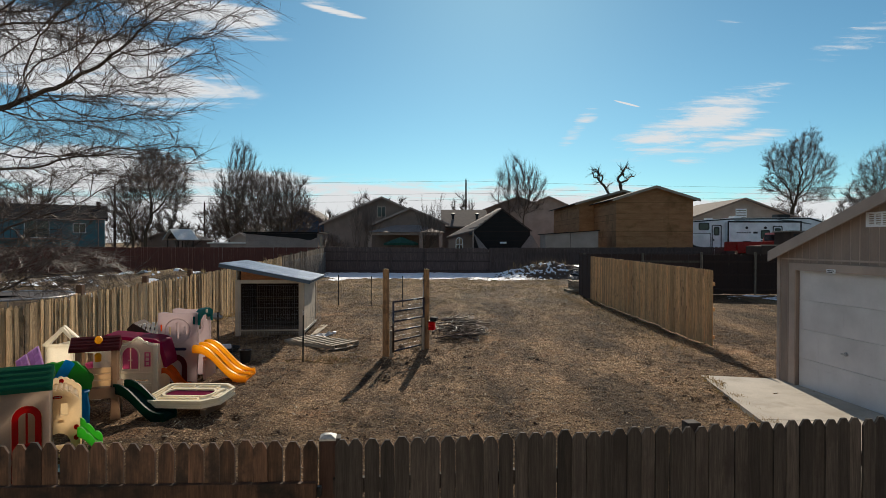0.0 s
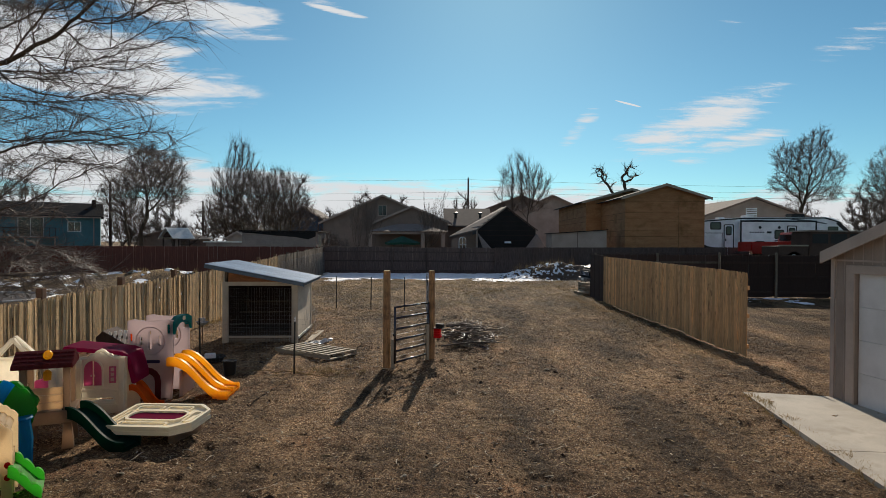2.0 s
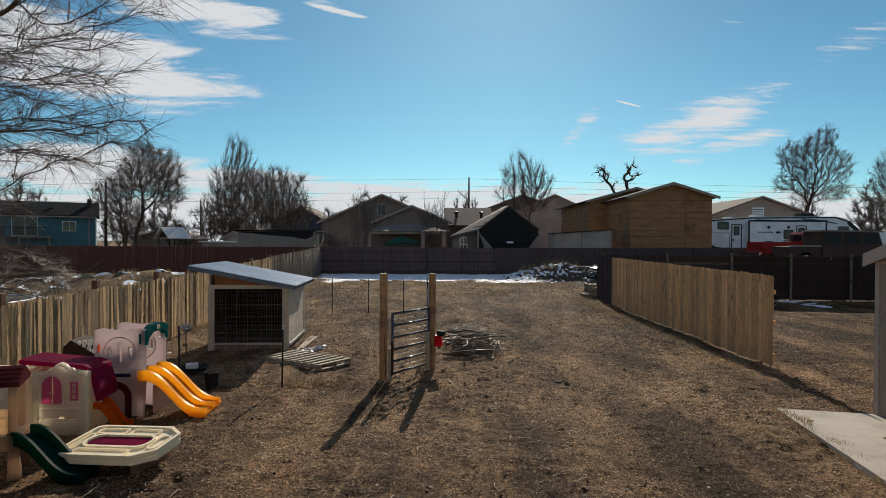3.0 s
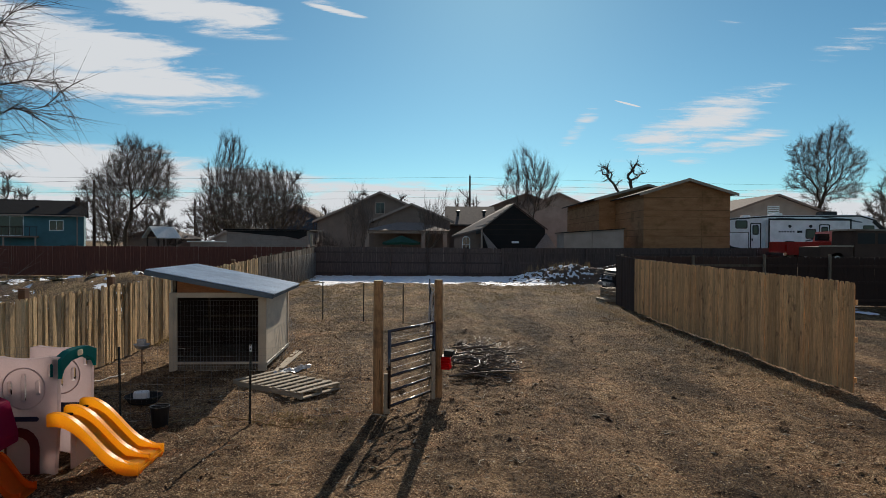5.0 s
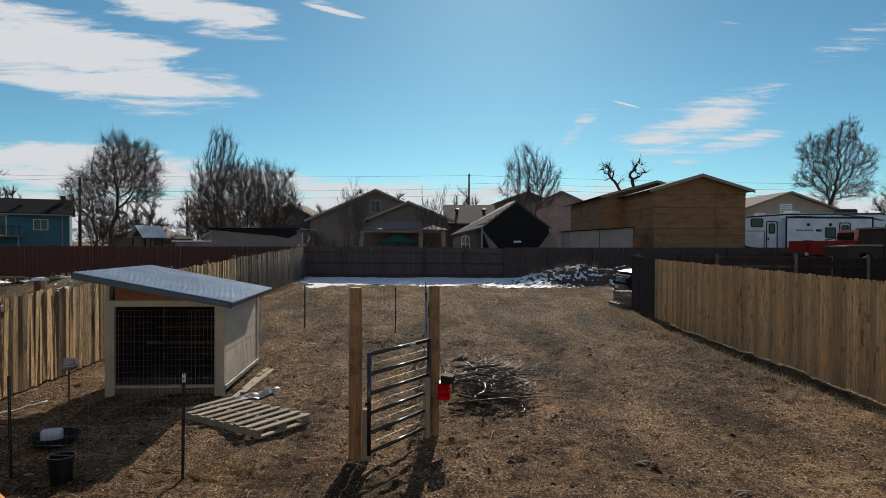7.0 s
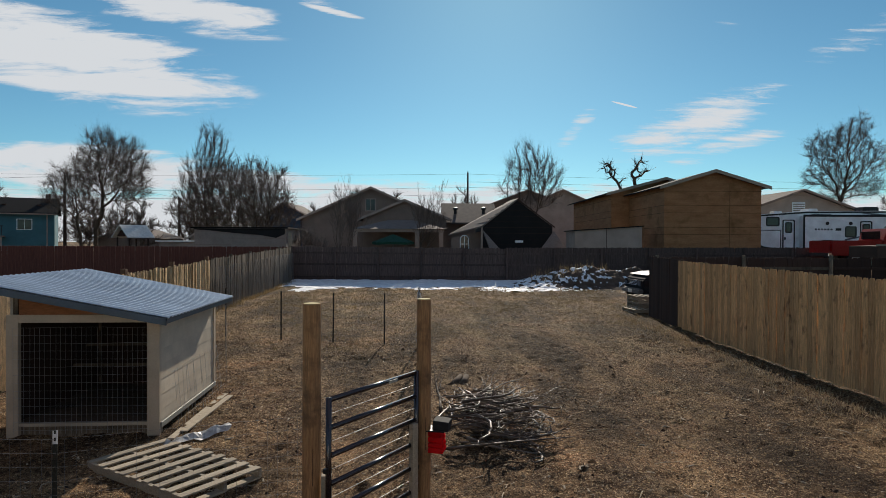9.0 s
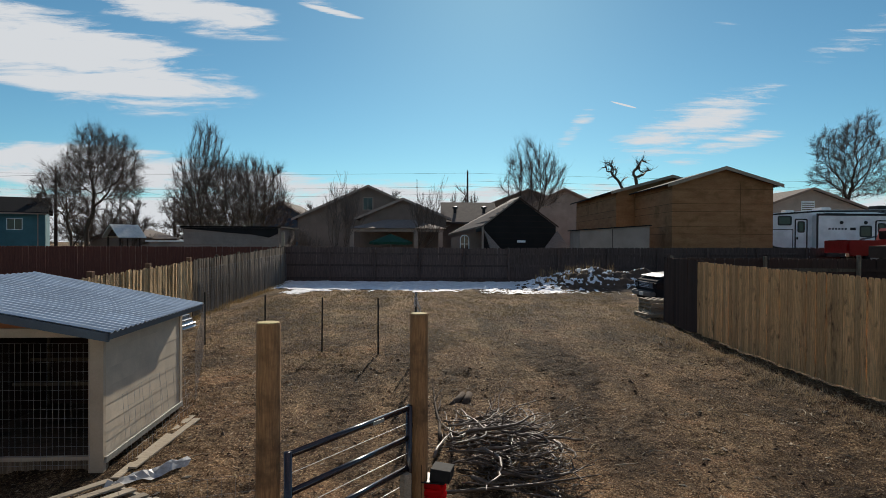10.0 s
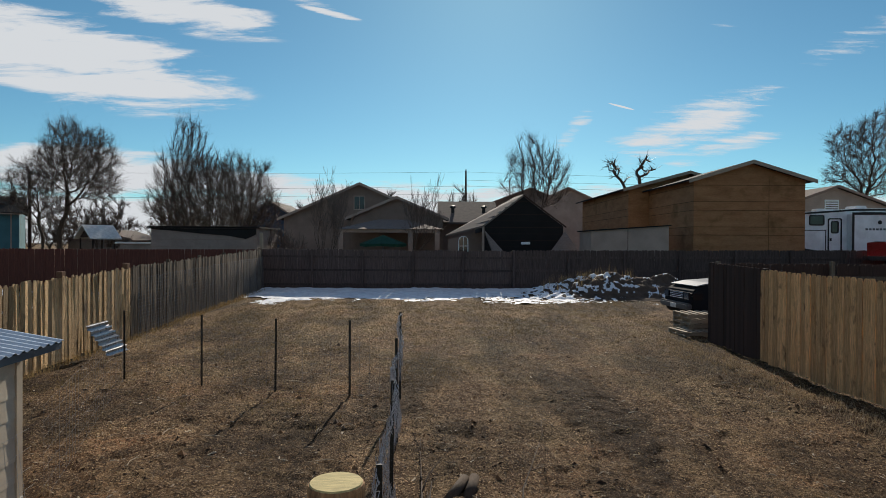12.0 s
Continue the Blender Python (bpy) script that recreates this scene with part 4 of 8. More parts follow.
def t_post(x, y, h, lean=0.0, tip=False):
    p = thing("steel_fence_post", "dark studded steel T-post holding pen wire" if not tip else "dark studded steel T-post with a pale tip", "fence post", (x, y, gz(x, y)), random.uniform(-15, 15), group="pen posts", ry=lean)
    bm = B(-0.017, 0.017, -0.002, 0.002, -0.2, h)
    box(bm, -0.002, 0.002, 0.002, 0.03, -0.2, h)
    for i in range(int(h / 0.055)):
        box(bm, -0.006, 0.006, -0.009, -0.002, 0.05 + 0.055 * i, 0.075 + 0.055 * i)
    part("stem", bm, M_post, p)
    part("tip", B(-0.0175, 0.0175, -0.0025, 0.0025, h - 0.10, h + 0.002), M_white if tip else M_post, p)
    return p


t_post(-3.18, 14.10, 1.17, 0.6, True)
t_post(-5.10, 14.12, 1.14, -1)
for x, y in ((-5.60, 24.9), (-4.13, 24.55), (-2.80, 24.2), (-1.55, 23.9)):
    t_post(x, y, 1.19, random.uniform(-0.8, 0.8))
t_post(-0.74, 23.7, 1.35, 0)
for y in (17.6, 19.6, 21.7):
    t_post(-0.41 - 0.33 * (y - 15.55) / 8.15, y, 1.28, random.uniform(-1, 1))


def wire_panel(pts, h, dx=0.10, dz=0.10, r=0.0012, sag=0.01, name="pen_wire", label="welded wire mesh strung between the pen posts", low=0.03, ruffle=0.0):
    """Wire mesh along the ground points."""
    w = thing(name, label, "wire fence", kind="")
    vs, fs = [], []
    rng = random.Random(len(pts) * 7 + int(h * 100))
    seg = [(Vector(a), Vector(b)) for a, b in zip(pts, pts[1:])]
    line = []
    for a, b in seg:
        n = max(2, int((b - a).length / dx))
        line += [a + (b - a) * (i / n) for i in range(n)]
    line.append(seg[-1][1])
    top = [h + rng.uniform(-sag, sag) for _ in line]
    shift = [rng.uniform(-ruffle, ruffle) for _ in line]
    for p, t, s in zip(line, top, shift):
        z = float(slope(p.y))
        tube_data([(p.x + s, p.y, z + low), (p.x + s * 0.3, p.y, z + h * 0.5), (p.x - s, p.y, z + t)], r, 3, vs, fs, False)
    k = int((h - low) / dz) + 1
    for i in range(k):
        f = low + (h - low) * i / (k - 1)
        tube_data([(p.x + s * (1 - 2 * f / h), p.y, float(slope(p.y)) + f * t / h) for p, t, s in zip(line, top, shift)], r, 3, vs, fs, False)
    raw_mesh("mesh", vs, fs, M_wire, w)
    return w


wire_panel([(-7.2, 14.12), (-5.10, 14.10), (-3.18, 14.08), (-1.38, 14.70)], 1.10, 0.08, 0.10, 0.0010, sag=0.002)
wire_panel([(-3.9, 20.0), (-5.6, 24.88), (-4.13, 24.53), (-2.8, 24.18), (-1.55, 23.88), (-0.74, 23.68)], 0.95, 0.15, 0.15, 0.0013)

wire_panel([(-7.42, 29.2), (-7.82, 41.4)], 1.45, 0.085, 0.085, 0.0042, sag=0.03, name="fence_netting", label="galvanised wire netting hung against the grey side fence", ruffle=0.02)


def make_netting():
    """Loose hexagonal netting along the pen's long side, seen end on."""
    w = thing("netting_fence", "crumpled galvanised poultry netting on the pen's side posts", "wire fence")
    rng = random.Random(3)
    vs, fs = [], []
    y0, y1, step = 15.65, 23.7, 0.05
    n = int((y1 - y0) / step)
    for lay in range(13):
        z = 0.03 + lay * 0.105
        for ph in (0, 1):
            pts = []
            for i in range(n + 1):
                y = y0 + step * i
                x = -0.41 - 0.33 * (y - 15.55) / 8.15 + 0.035 * math.sin(y * 2.3 + lay * 0.7) + rng.uniform(-0.02, 0.02) + (0.03 if lay == 12 else 0)
                pts.append((x, y, gz(x, y) + z + 0.035 * (1 if (i + ph) % 2 else -1) * (0.5 if lay in (0, 12) else 1) + 0.05 * math.sin(y * 1.7) * lay / 12))
            tube_data(pts, 0.0012 if lay < 12 else 0.0028, 3, vs, fs, False)
    raw_mesh("mesh", vs, fs, M_steel, w)
    return w


make_netting()


def make_pallet(loc, rz, rx=0.0, n=7, L=1.2, W=1.0, label="weathered wooden pallet lying on the ground", group=""):
    p = thing("pallet", label, "pallet", loc, rz, group, rx=rx)
    for y in (0.0, W / 2 - 0.02, W - 0.04):
        part("stringer", B(0, L, y, y + 0.04, 0.018, 0.105), M_pallet, p)
    for i in range(n):
        x = (L - 0.1) * i / (n - 1)
        part("deck_board", B(x, x + 0.1, -0.01, W + 0.01, 0.105, 0.123, m=pose(0, 0, 0, 0, 0, random.uniform(-0.8, 0.8)), bevel=0.003), M_pallet, p)
    for x in (0, L / 2 - 0.05, L - 0.1):
        part("base_board", B(x, x + 0.1, 0, W, 0.0, 0.018), M_pallet, p)
    return p


make_pallet((-4.17, 16.30, gz(-3.3, 16.0)), -33, n=9, L=1.75, W=0.95)
# ---- bare trees ----
def grow(rng, p, d, length, r, level, maxlevel, lines, spread=0.6, up=0.15, kids=(5, 5, 4, 3), bend=0.16, ratio=0.62, droop=0.0):
    """Adds a limb and its branches to lines[level] as (points, radii)."""
    n = 6 if level == 0 else (5 if level < 3 else 3)
    pts, rad = [tuple(p)], [r]
    q, dd = Vector(p), Vector(d).normalized()
    ways = []
    for i in range(n):
        dd = dd + Vector((rng.gauss(0, bend), rng.gauss(0, bend), rng.gauss(0, bend) * 0.7 + up * (0.5 if level else 0.25) - droop * level))
        dd.normalize()
        q = q + dd * (length / n)
        pts.append(tuple(q))
        rad.append(r * (1 - 0.78 * (i + 1) / n) + 0.0015)
        ways.append(dd.copy())
    lines.setdefault(min(level, 2), []).append((pts, rad, level))
    if level >= maxlevel:
        return
    k = kids[min(level, len(kids) - 1)]
    k = max(2, int(k + rng.uniform(-0.5, 1.2)))
    for i in range(k):
        f = rng.uniform(0.35, 1.0) if level else rng.uniform(0.45, 1.0)
        if i == 0:
            f = 1.0
        j = min(n - 1, int(f * n))
        t = f * n - j if j < n else 0
        a, b = Vector(pts[j]), Vector(pts[min(j + 1, n)])
        at = a.lerp(b, min(1.0, max(0.0, t)))
        az = rng.uniform(0, 2 * math.pi)
        w = ways[min(j, n - 1)]
        o = w.orthogonal().normalized()
        o = Matrix.Rotation(az, 3, w) @ o
        s = spread * rng.uniform(0.6, 1.3) * (0.55 if i == 0 else 1)
        cd = (w + o * s).normalized()
        cr = max(0.0018, rad[j] * rng.uniform(0.5, 0.75))
        grow(rng, at, cd, length * ratio * rng.uniform(0.75, 1.2), cr, level + 1, maxlevel, lines, spread, up, kids, bend, ratio, droop)


def bare_tree(loc, h, seed, width=None, spread=0.6, levels=5, kids=(6, 5, 4, 3, 3), label="bare leafless deciduous tree", trunks=1, r=None, up=0.15, bend=0.16, ratio=0.66, lean=(0, 0), droop=0.0, limbs=None, thin=1.0):
    """A leafless tree h tall and width across: trunk, each main limb, and a crown of branches and twigs."""
    rng = random.Random(seed)
    t = thing("tree", label, "tree", (loc[0], loc[1], loc[2]))
    lines = {}
    r = r or h * 0.022
    if limbs:
        lines[0] = [([(0, 0, -0.3), (0.05, 0, h * 0.15), (-0.05, 0.05, h * 0.4), (0.1, 0.0, h * 0.62)], [r * 1.2, r, r * 0.85, r * 0.4], 0)]
        for p, d, length, rr in limbs:
            grow(rng, Vector(p), Vector(d), length, rr, 1, levels, lines, spread, up, kids, bend, ratio, droop)
    else:
        for k in range(trunks):
            a = 2 * math.pi * k / trunks + 0.5
            d = Vector((lean[0], lean[1], 1)) if trunks == 1 else Vector((0.28 * math.cos(a) + lean[0], 0.28 * math.sin(a) + lean[1], 1))
            grow(rng, Vector((0.02 * h * math.cos(a) * (trunks > 1), 0.02 * h * math.sin(a) * (trunks > 1), -0.3)), d, h * 0.32 * rng.uniform(0.9, 1.1), r, 0, levels, lines, spread, up, kids, bend, ratio, droop)
        every = np.array([p for lev in lines.values() for pts, _, _ in lev for p in pts])
        kz = h / every[:, 2].max()
        reach = np.percentile(np.hypot(every[:, 0], every[:, 1]), 97)
        kx = kz if width is None else (width / 2) / reach
        lines = {lev: [([(x * kx, y * kx, z * kz) for x, y, z in pts], [max(0.0075, q) * thin for q in rad], level) for pts, rad, level in group] for lev, group in lines.items()}
    for pts, rad, level in lines.get(0, ()):
        vs, fs = [], []
        tube_data(pts, rad, 9, vs, fs, False)
        raw_mesh("trunk", vs, fs, M_bark, t, smooth=True)
    for pts, rad, level in lines.get(1, ()):
        vs, fs = [], []
        tube_data(pts, rad, 6, vs, fs, False)
        raw_mesh("limb", vs, fs, M_bark, t, smooth=True)
    vs, fs = [], []
    for pts, rad, level in lines.get(2, ()):
        tube_data(pts, rad, 4 if level < 3 else 3, vs, fs, False)
    raw_mesh("crown", vs, fs, M_twig, t)
    return t


F0 = 0.69     # level ground beyond the back fence


def sticks(A, Bq, ra, rb):
    """Three-sided tapering sticks from A to Bq: vertices and faces."""
    d = Bq - A
    d = d / np.maximum(np.linalg.norm(d, axis=1, keepdims=True), 1e-6)
    ref = np.where(np.abs(d[:, 2:3]) > 0.8, np.array([[1.0, 0, 0]]), np.array([[0, 0, 1.0]]))
    u1 = np.cross(d, ref)
    u1 = u1 / np.linalg.norm(u1, axis=1, keepdims=True)
    u2 = np.cross(d, u1)
    rings = []
    for P0, r0 in ((A, ra), (Bq, rb)):
        for k in range(3):
            c, q = math.cos(2.0944 * k), math.sin(2.0944 * k)
            rings.append(P0 + r0[:, None] * (c * u1 + q * u2))
    vs = np.stack(rings, 1)
    k = (np.arange(len(A)) * 6)[:, None]
    fs = np.concatenate([k + np.array([[i, (i + 1) % 3, 3 + (i + 1) % 3, 3 + i]]) for i in range(3)], 0)
    return vs.reshape(-1, 3), fs


def spikes(A, Bq, ra):
    """Three-sided twigs that run out to a point: vertices and faces."""
    d = Bq - A
    d = d / np.maximum(np.linalg.norm(d, axis=1, keepdims=True), 1e-6)
    ref = np.where(np.abs(d[:, 2:3]) > 0.8, np.array([[1.0, 0, 0]]), np.array([[0, 0, 1.0]]))
    u1 = np.cross(d, ref)
    u1 = u1 / np.linalg.norm(u1, axis=1, keepdims=True)
    u2 = np.cross(d, u1)
    vs = np.stack([A + ra[:, None] * (math.cos(2.0944 * k) * u1 + math.sin(2.0944 * k) * u2) for k in range(3)] + [Bq], 1)
    k = (np.arange(len(A)) * 4)[:, None]
    fs = np.concatenate([k + np.array([[i, (i + 1) % 3, 3]]) for i in range(3)], 0)
    return vs.reshape(-1, 3), fs


def crown_tree(loc, lobes, seed, label, n=900, step=0.35, tip=0.012, fork=2.3, twigs=3, twig_len=0.7, stems=((0, 0),), start=1.0, up=0.25, wiggle=0.25, twig_r=0.010, lift=0.35, fan=0.45, sprays=2, sag=0.0, fine=4.2):
    """A leafless tree whose limbs grow towards points spread through the lobes (x, y, z, rx, ry, rz) of its crown."""
    rng = np.random.RandomState(seed)
    vol = np.array([l[3] * l[4] * l[5] for l in lobes]) ** 0.8
    pick = rng.choice(len(lobes), n, p=vol / vol.sum())
    d = rng.normal(size=(n, 3))
    d = d / np.linalg.norm(d, axis=1, keepdims=True) * (rng.uniform(0, 1, (n, 1)) ** 0.42)
    L = np.array(lobes, float)[pick]
    goal = L[:, :3] + d * L[:, 3:] * rng.uniform(0.85, 1.12, (n, 1))
    pos, par = [], []
    for sx, sy, *high in stems:
        par.append(-1)
        pos.append((sx * 0.6, sy * 0.6, -0.3))
        par.append(len(pos) - 1)
        pos.append((sx, sy, high[0] if high else start * rng.uniform(0.85, 1.15)))
    pos = [np.array(p, float) for p in pos]
    best, bd = np.zeros(n, int), np.full(n, 1e9)
    fresh = list(range(1, len(pos), 2))
    alive = np.ones(n, bool)
    for it in range(260):
        for k in fresh:
            dd = np.linalg.norm(goal - pos[k], axis=1)
            m = dd < bd
            best[m], bd[m] = k, dd[m]
        alive &= bd > step * 1.3
        if not alive.any() or len(pos) > 12000:
            break
        fresh = []
        ks = np.unique(best[alive])
        for k in ks:
            m = alive & (best == k)
            v = goal[m] - pos[k]
            v = (v / np.linalg.norm(v, axis=1, keepdims=True)).mean(0) + rng.normal(0, wiggle, 3) + np.array([0, 0, up * 0.3])
            prev = pos[k] - pos[par[k]] if par[k] >= 0 else np.array([0, 0, 1.0])
            v = v + 0.5 * prev / max(1e-6, np.linalg.norm(prev))
            v = v / max(1e-6, np.linalg.norm(v))
            pos.append(pos[k] + v * step)
            par.append(int(k))
            fresh.append(len(pos) - 1)
    N = len(pos)
    X = np.array(pos)
    par = np.array(par)
    acc = np.zeros(N)
    for k in range(N - 1, -1, -1):
        if acc[k] == 0:
            acc[k] = tip ** fork
        if par[k] >= 0:
            acc[par[k]] += acc[k]
    r = acc ** (1 / fork)
    t = thing("tree", label, "tree", loc)
    kids = [[] for _ in range(N)]
    for k in range(N):
        if par[k] >= 0:
            kids[par[k]].append(k)
    done = np.zeros(N, bool)
    roots = [k for k in range(N) if par[k] < 0]
    # trunk and main limbs as smooth tubes of their own
    queue = [(k, "trunk") for k in roots]
    cut = r.max() * 0.30
    made = 0
    while queue and made < 26:
        queue.sort(key=lambda q: -r[q[0]])
        k, name = queue.pop(0)
        line = [k] if par[k] < 0 else [par[k], k]
        while True:
            nxt = sorted(kids[line[-1]], key=lambda c: -r[c])
            if not nxt or r[nxt[0]] < cut * 0.7:
                break
            queue += [(c, "limb") for c in nxt[1:] if r[c] > cut]
            line.append(nxt[0])
        if len(line) < 3:
            continue
        vs, fs = [], []
        rad = [r[c] for c in line]
        if par[k] >= 0:
            rad[0] = rad[1]
        tube_data([tuple(X[c]) for c in line], rad, 8, vs, fs, False)
        raw_mesh(name, vs, fs, M_bark, t, smooth=True)
        done[line[1:]] = True
        made += 1
    rest = np.array([k for k in range(N) if par[k] >= 0 and not done[k]])
    A, Bq = X[par[rest]], X[rest]
    ra, rb = np.minimum(r[par[rest]], r[rest] * 1.6), r[rest]
    # fine twigs off the thin wood
    thin = np.array([k for k in range(N) if par[k] >= 0 and r[k] < tip * fine])
    k = np.repeat(thin, twigs)
    way = X[k] - X[par[k]]
    way = way / np.linalg.norm(way, axis=1, keepdims=True) + rng.normal(0, fan, (len(k), 3)) + np.array([0, 0, lift])
    way = way / np.linalg.norm(way, axis=1, keepdims=True)
    ln = twig_len * rng.uniform(0.4, 1.2, (len(k), 1))
    a0 = X[k] + (X[par[k]] - X[k]) * rng.uniform(0, 1, (len(k), 1))
    a1 = a0 + way * ln * 0.5
    down = np.array([0, 0, lift * 0.5 - sag])
    a2 = a1 + (way + rng.normal(0, 0.16, (len(k), 3)) + down) * ln * 0.6
    e = np.ones(len(k)) * twig_r
    va, fa = sticks(A, Bq, ra, rb)
    roots_, ends_ = [a0, a1 - way * ln * 0.1], [a1 + (a2 - a1) * 0.25, a2]
    for j in range(sprays):
        f = rng.uniform(0.1, 1.0, (len(k), 1))
        q = a0 + (a1 - a0) * f
        roots_.append(q)
        ends_.append(q + (way + rng.normal(0, 0.5, (len(k), 3)) + down * 0.7) * ln * rng.uniform(0.3, 0.65, (len(k), 1)))
    vb, fb = spikes(np.concatenate(roots_), np.concatenate(ends_), np.concatenate([e * 1.1, e * 0.8] + [e * 0.75] * sprays))
    vs, fs = np.concatenate([va, vb]), fa.tolist() + (fb + len(va)).tolist()
    raw_mesh("crown", vs.tolist(), fs, M_twig, t)
    return t


def far_trees():
    # neighbour's big tree that reaches over the side fence
    crown_tree((-9.9, 12.3, 0), [(3.4, -1.7, 6.0, 2.9, 1.1, 0.8), (4.6, -2.4, 6.5, 2.4, 0.9, 0.8), (2.0, -0.5, 8.0, 2.8, 1.6, 1.5), (3.0, -0.3, 4.5, 2.3, 1.2, 0.8), (1.5, 0.0, 3.3, 1.4, 1.3, 1.0),
                               (1.2, 0.6, 2.3, 1.2, 1.5, 0.7), (1.4, 2.0, 2.1, 1.2, 1.7, 0.6), (3.3, -0.9, 5.3, 2.2, 1.0, 0.5)], 11,
               "large bare tree with arching twiggy branches over the fence", n=5600, step=0.19, tip=0.0048, fork=2.1, twigs=4, twig_len=0.75, stems=((0, 0, 1.2), (-0.3, -0.5, 2.2), (-0.5, -0.6, 4.6), (-0.7, -0.2, 6.4)), up=0.0, wiggle=0.16, twig_r=0.0042, lift=0.0, fan=0.30, sprays=1, sag=0.08, fine=2.6)
    crown_tree((-31.6, 66.0, F0), [(1.6, 0, 8.8, 3.1, 2.8, 2.9), (0.6, 0, 11.0, 1.3, 1.3, 1.4), (2.8, 0, 6.9, 2.3, 2.0, 1.6), (-0.8, 0, 8.2, 1.6, 1.6, 2.2)], 21, "bare spreading tree behind the red fence", n=2600, step=0.30, start=2.6, tip=0.010, fork=2.0, wiggle=0.25, twigs=6, twig_len=1.0, twig_r=0.0082, fan=0.5, lift=0.15)
    crown_tree((-32.5, 65.2, F0), [(-1.2, 0, 6.4, 2.0, 1.9, 2.4), (0.4, 0, 5.2, 1.4, 1.4, 1.4)], 22, "smaller bare tree beside the red fence", n=1200, step=0.30, start=1.6, fork=2.0, wiggle=0.25, tip=0.010, twigs=6, twig_len=0.9, twig_r=0.0082, fan=0.5, lift=0.15)
    crown_tree((-23.6, 72.0, F0), [(0.2, 0, 10.2, 1.5, 1.2, 3.6), (-1.1, 0, 8.0, 1.7, 1.5, 2.6), (1.2, 0, 10.4, 1.1, 0.9, 2.6), (-2.2, 0, 5.5, 1.7, 1.3, 1.8)], 23, "tall bare multi-stemmed tree", n=1500, step=0.34, start=2.0, fork=2.1, tip=0.010, stems=((0, 0), (0.7, 0.2), (-0.5, 0.3)), up=0.9, wiggle=0.18, lift=0.5, twigs=6, twig_len=1.2, twig_r=0.0082, fan=0.35)
    crown_tree((-19.8, 71.0, F0), [(0, 0, 6.2, 4.9, 4.0, 3.9), (-1.2, 0, 8.0, 2.6, 2.2, 1.7), (2.4, 0, 4.6, 2.9, 2.5, 2.7)], 24, "dense rounded bare multi-stemmed tree", n=4200, step=0.34, start=0.9, tip=0.010, fork=2.1, stems=((0, 0), (0.9, 0.3), (-1.0, 0.2), (1.9, -0.2), (-1.9, 0.1)), up=0.5, lift=0.3, twigs=6, twig_len=1.1, twig_r=0.0082, wiggle=0.2, fan=0.45)
    crown_tree((8.3, 67.8, F0), [(0, 0, 7.4, 3.0, 2.4, 3.0), (-0.4, 0, 9.4, 1.7, 1.5, 2.0), (1.4, 0, 8.2, 1.7, 1.5, 1.9)], 25, "slender bare tree rising behind the houses", n=1000, step=0.34, start=2.4, tip=0.008, fork=2.2, stems=((0, 0), (0.5, 0.2), (-0.5, 0.1)), up=0.8, wiggle=0.14, lift=0.5, twigs=5, twig_len=1.2, twig_r=0.0066, fan=0.3, sprays=2)
    crown_tree((32.6, 120.0, F0), [(-3.0, 0, 15.4, 1.6, 1.6, 2.0), (2.6, 0, 15.8, 1.8, 1.6, 2.2), (0.6, 0, 13.6, 1.2, 1.2, 1.2)], 35, "gnarled pollarded tree above the roof", n=90, step=0.7, tip=0.085, fork=2.3, start=10.5, wiggle=0.75, twigs=3, twig_len=1.3, twig_r=0.034, sprays=1)
    crown_tree((44.3, 79.0, F0), [(2.0, 0, 14.2, 1.7, 1.7, 2.4), (-1.9, 0, 12.6, 1.7, 1.6, 2.2), (4.1, 0, 11.4, 1.5, 1.4, 2.3), (0.8, 0, 10.6, 2.4, 2.0, 2.2), (-2.4, 0, 9.4, 1.6, 1.4, 1.2), (3.6, 0, 8.6, 1.8, 1.4, 1.3), (0.4, 0, 8.4, 2.0, 1.8, 1.8), (0.2, 0, 13.4, 1.6, 1.5, 1.8)], 26, "tall bare tree beyond the trailer", n=3000, step=0.36, tip=0.0130, fork=1.9, start=5.2, wiggle=0.4, twigs=6, twig_len=1.0, twig_r=0.0098, fan=0.5, lift=0.15)
    crown_tree((57.0, 79.0, F0), [(0, 0, 10.8, 4.4, 3.6, 3.6), (-2.6, 0, 8.2, 2.4, 2.4, 2.4), (1.0, 0, 13.4, 2.2, 2.0, 1.6)], 27, "broad bare tree beyond the trailer", n=2400, step=0.38, tip=0.012, fork=2.0, start=3.6, wiggle=0.3, twigs=6, twig_len=1.0, twig_r=0.0090, fan=0.5, lift=0.15)
    bare_tree((-7.0, 50.0, F0), 6.5, 28, 3.6, spread=0.42, levels=4, kids=(6, 5, 4, 3), label="small bare yard tree beside the beige house", r=0.06, up=0.3, trunks=2, thin=0.8)
    bare_tree((-2.0, 50.0, F0), 6.2, 29, 4.0, spread=0.42, levels=4, kids=(6, 5, 4, 3), label="small bare yard tree before the porch", r=0.06, up=0.3, trunks=2, thin=0.8)
    bare_tree((-8.0, 46.5, F0), 3.2, 30, 3.4, spread=0.7, levels=4, kids=(6, 5, 5, 4), label="twiggy bare shrub behind the back fence", r=0.04, trunks=3, thin=0.8)
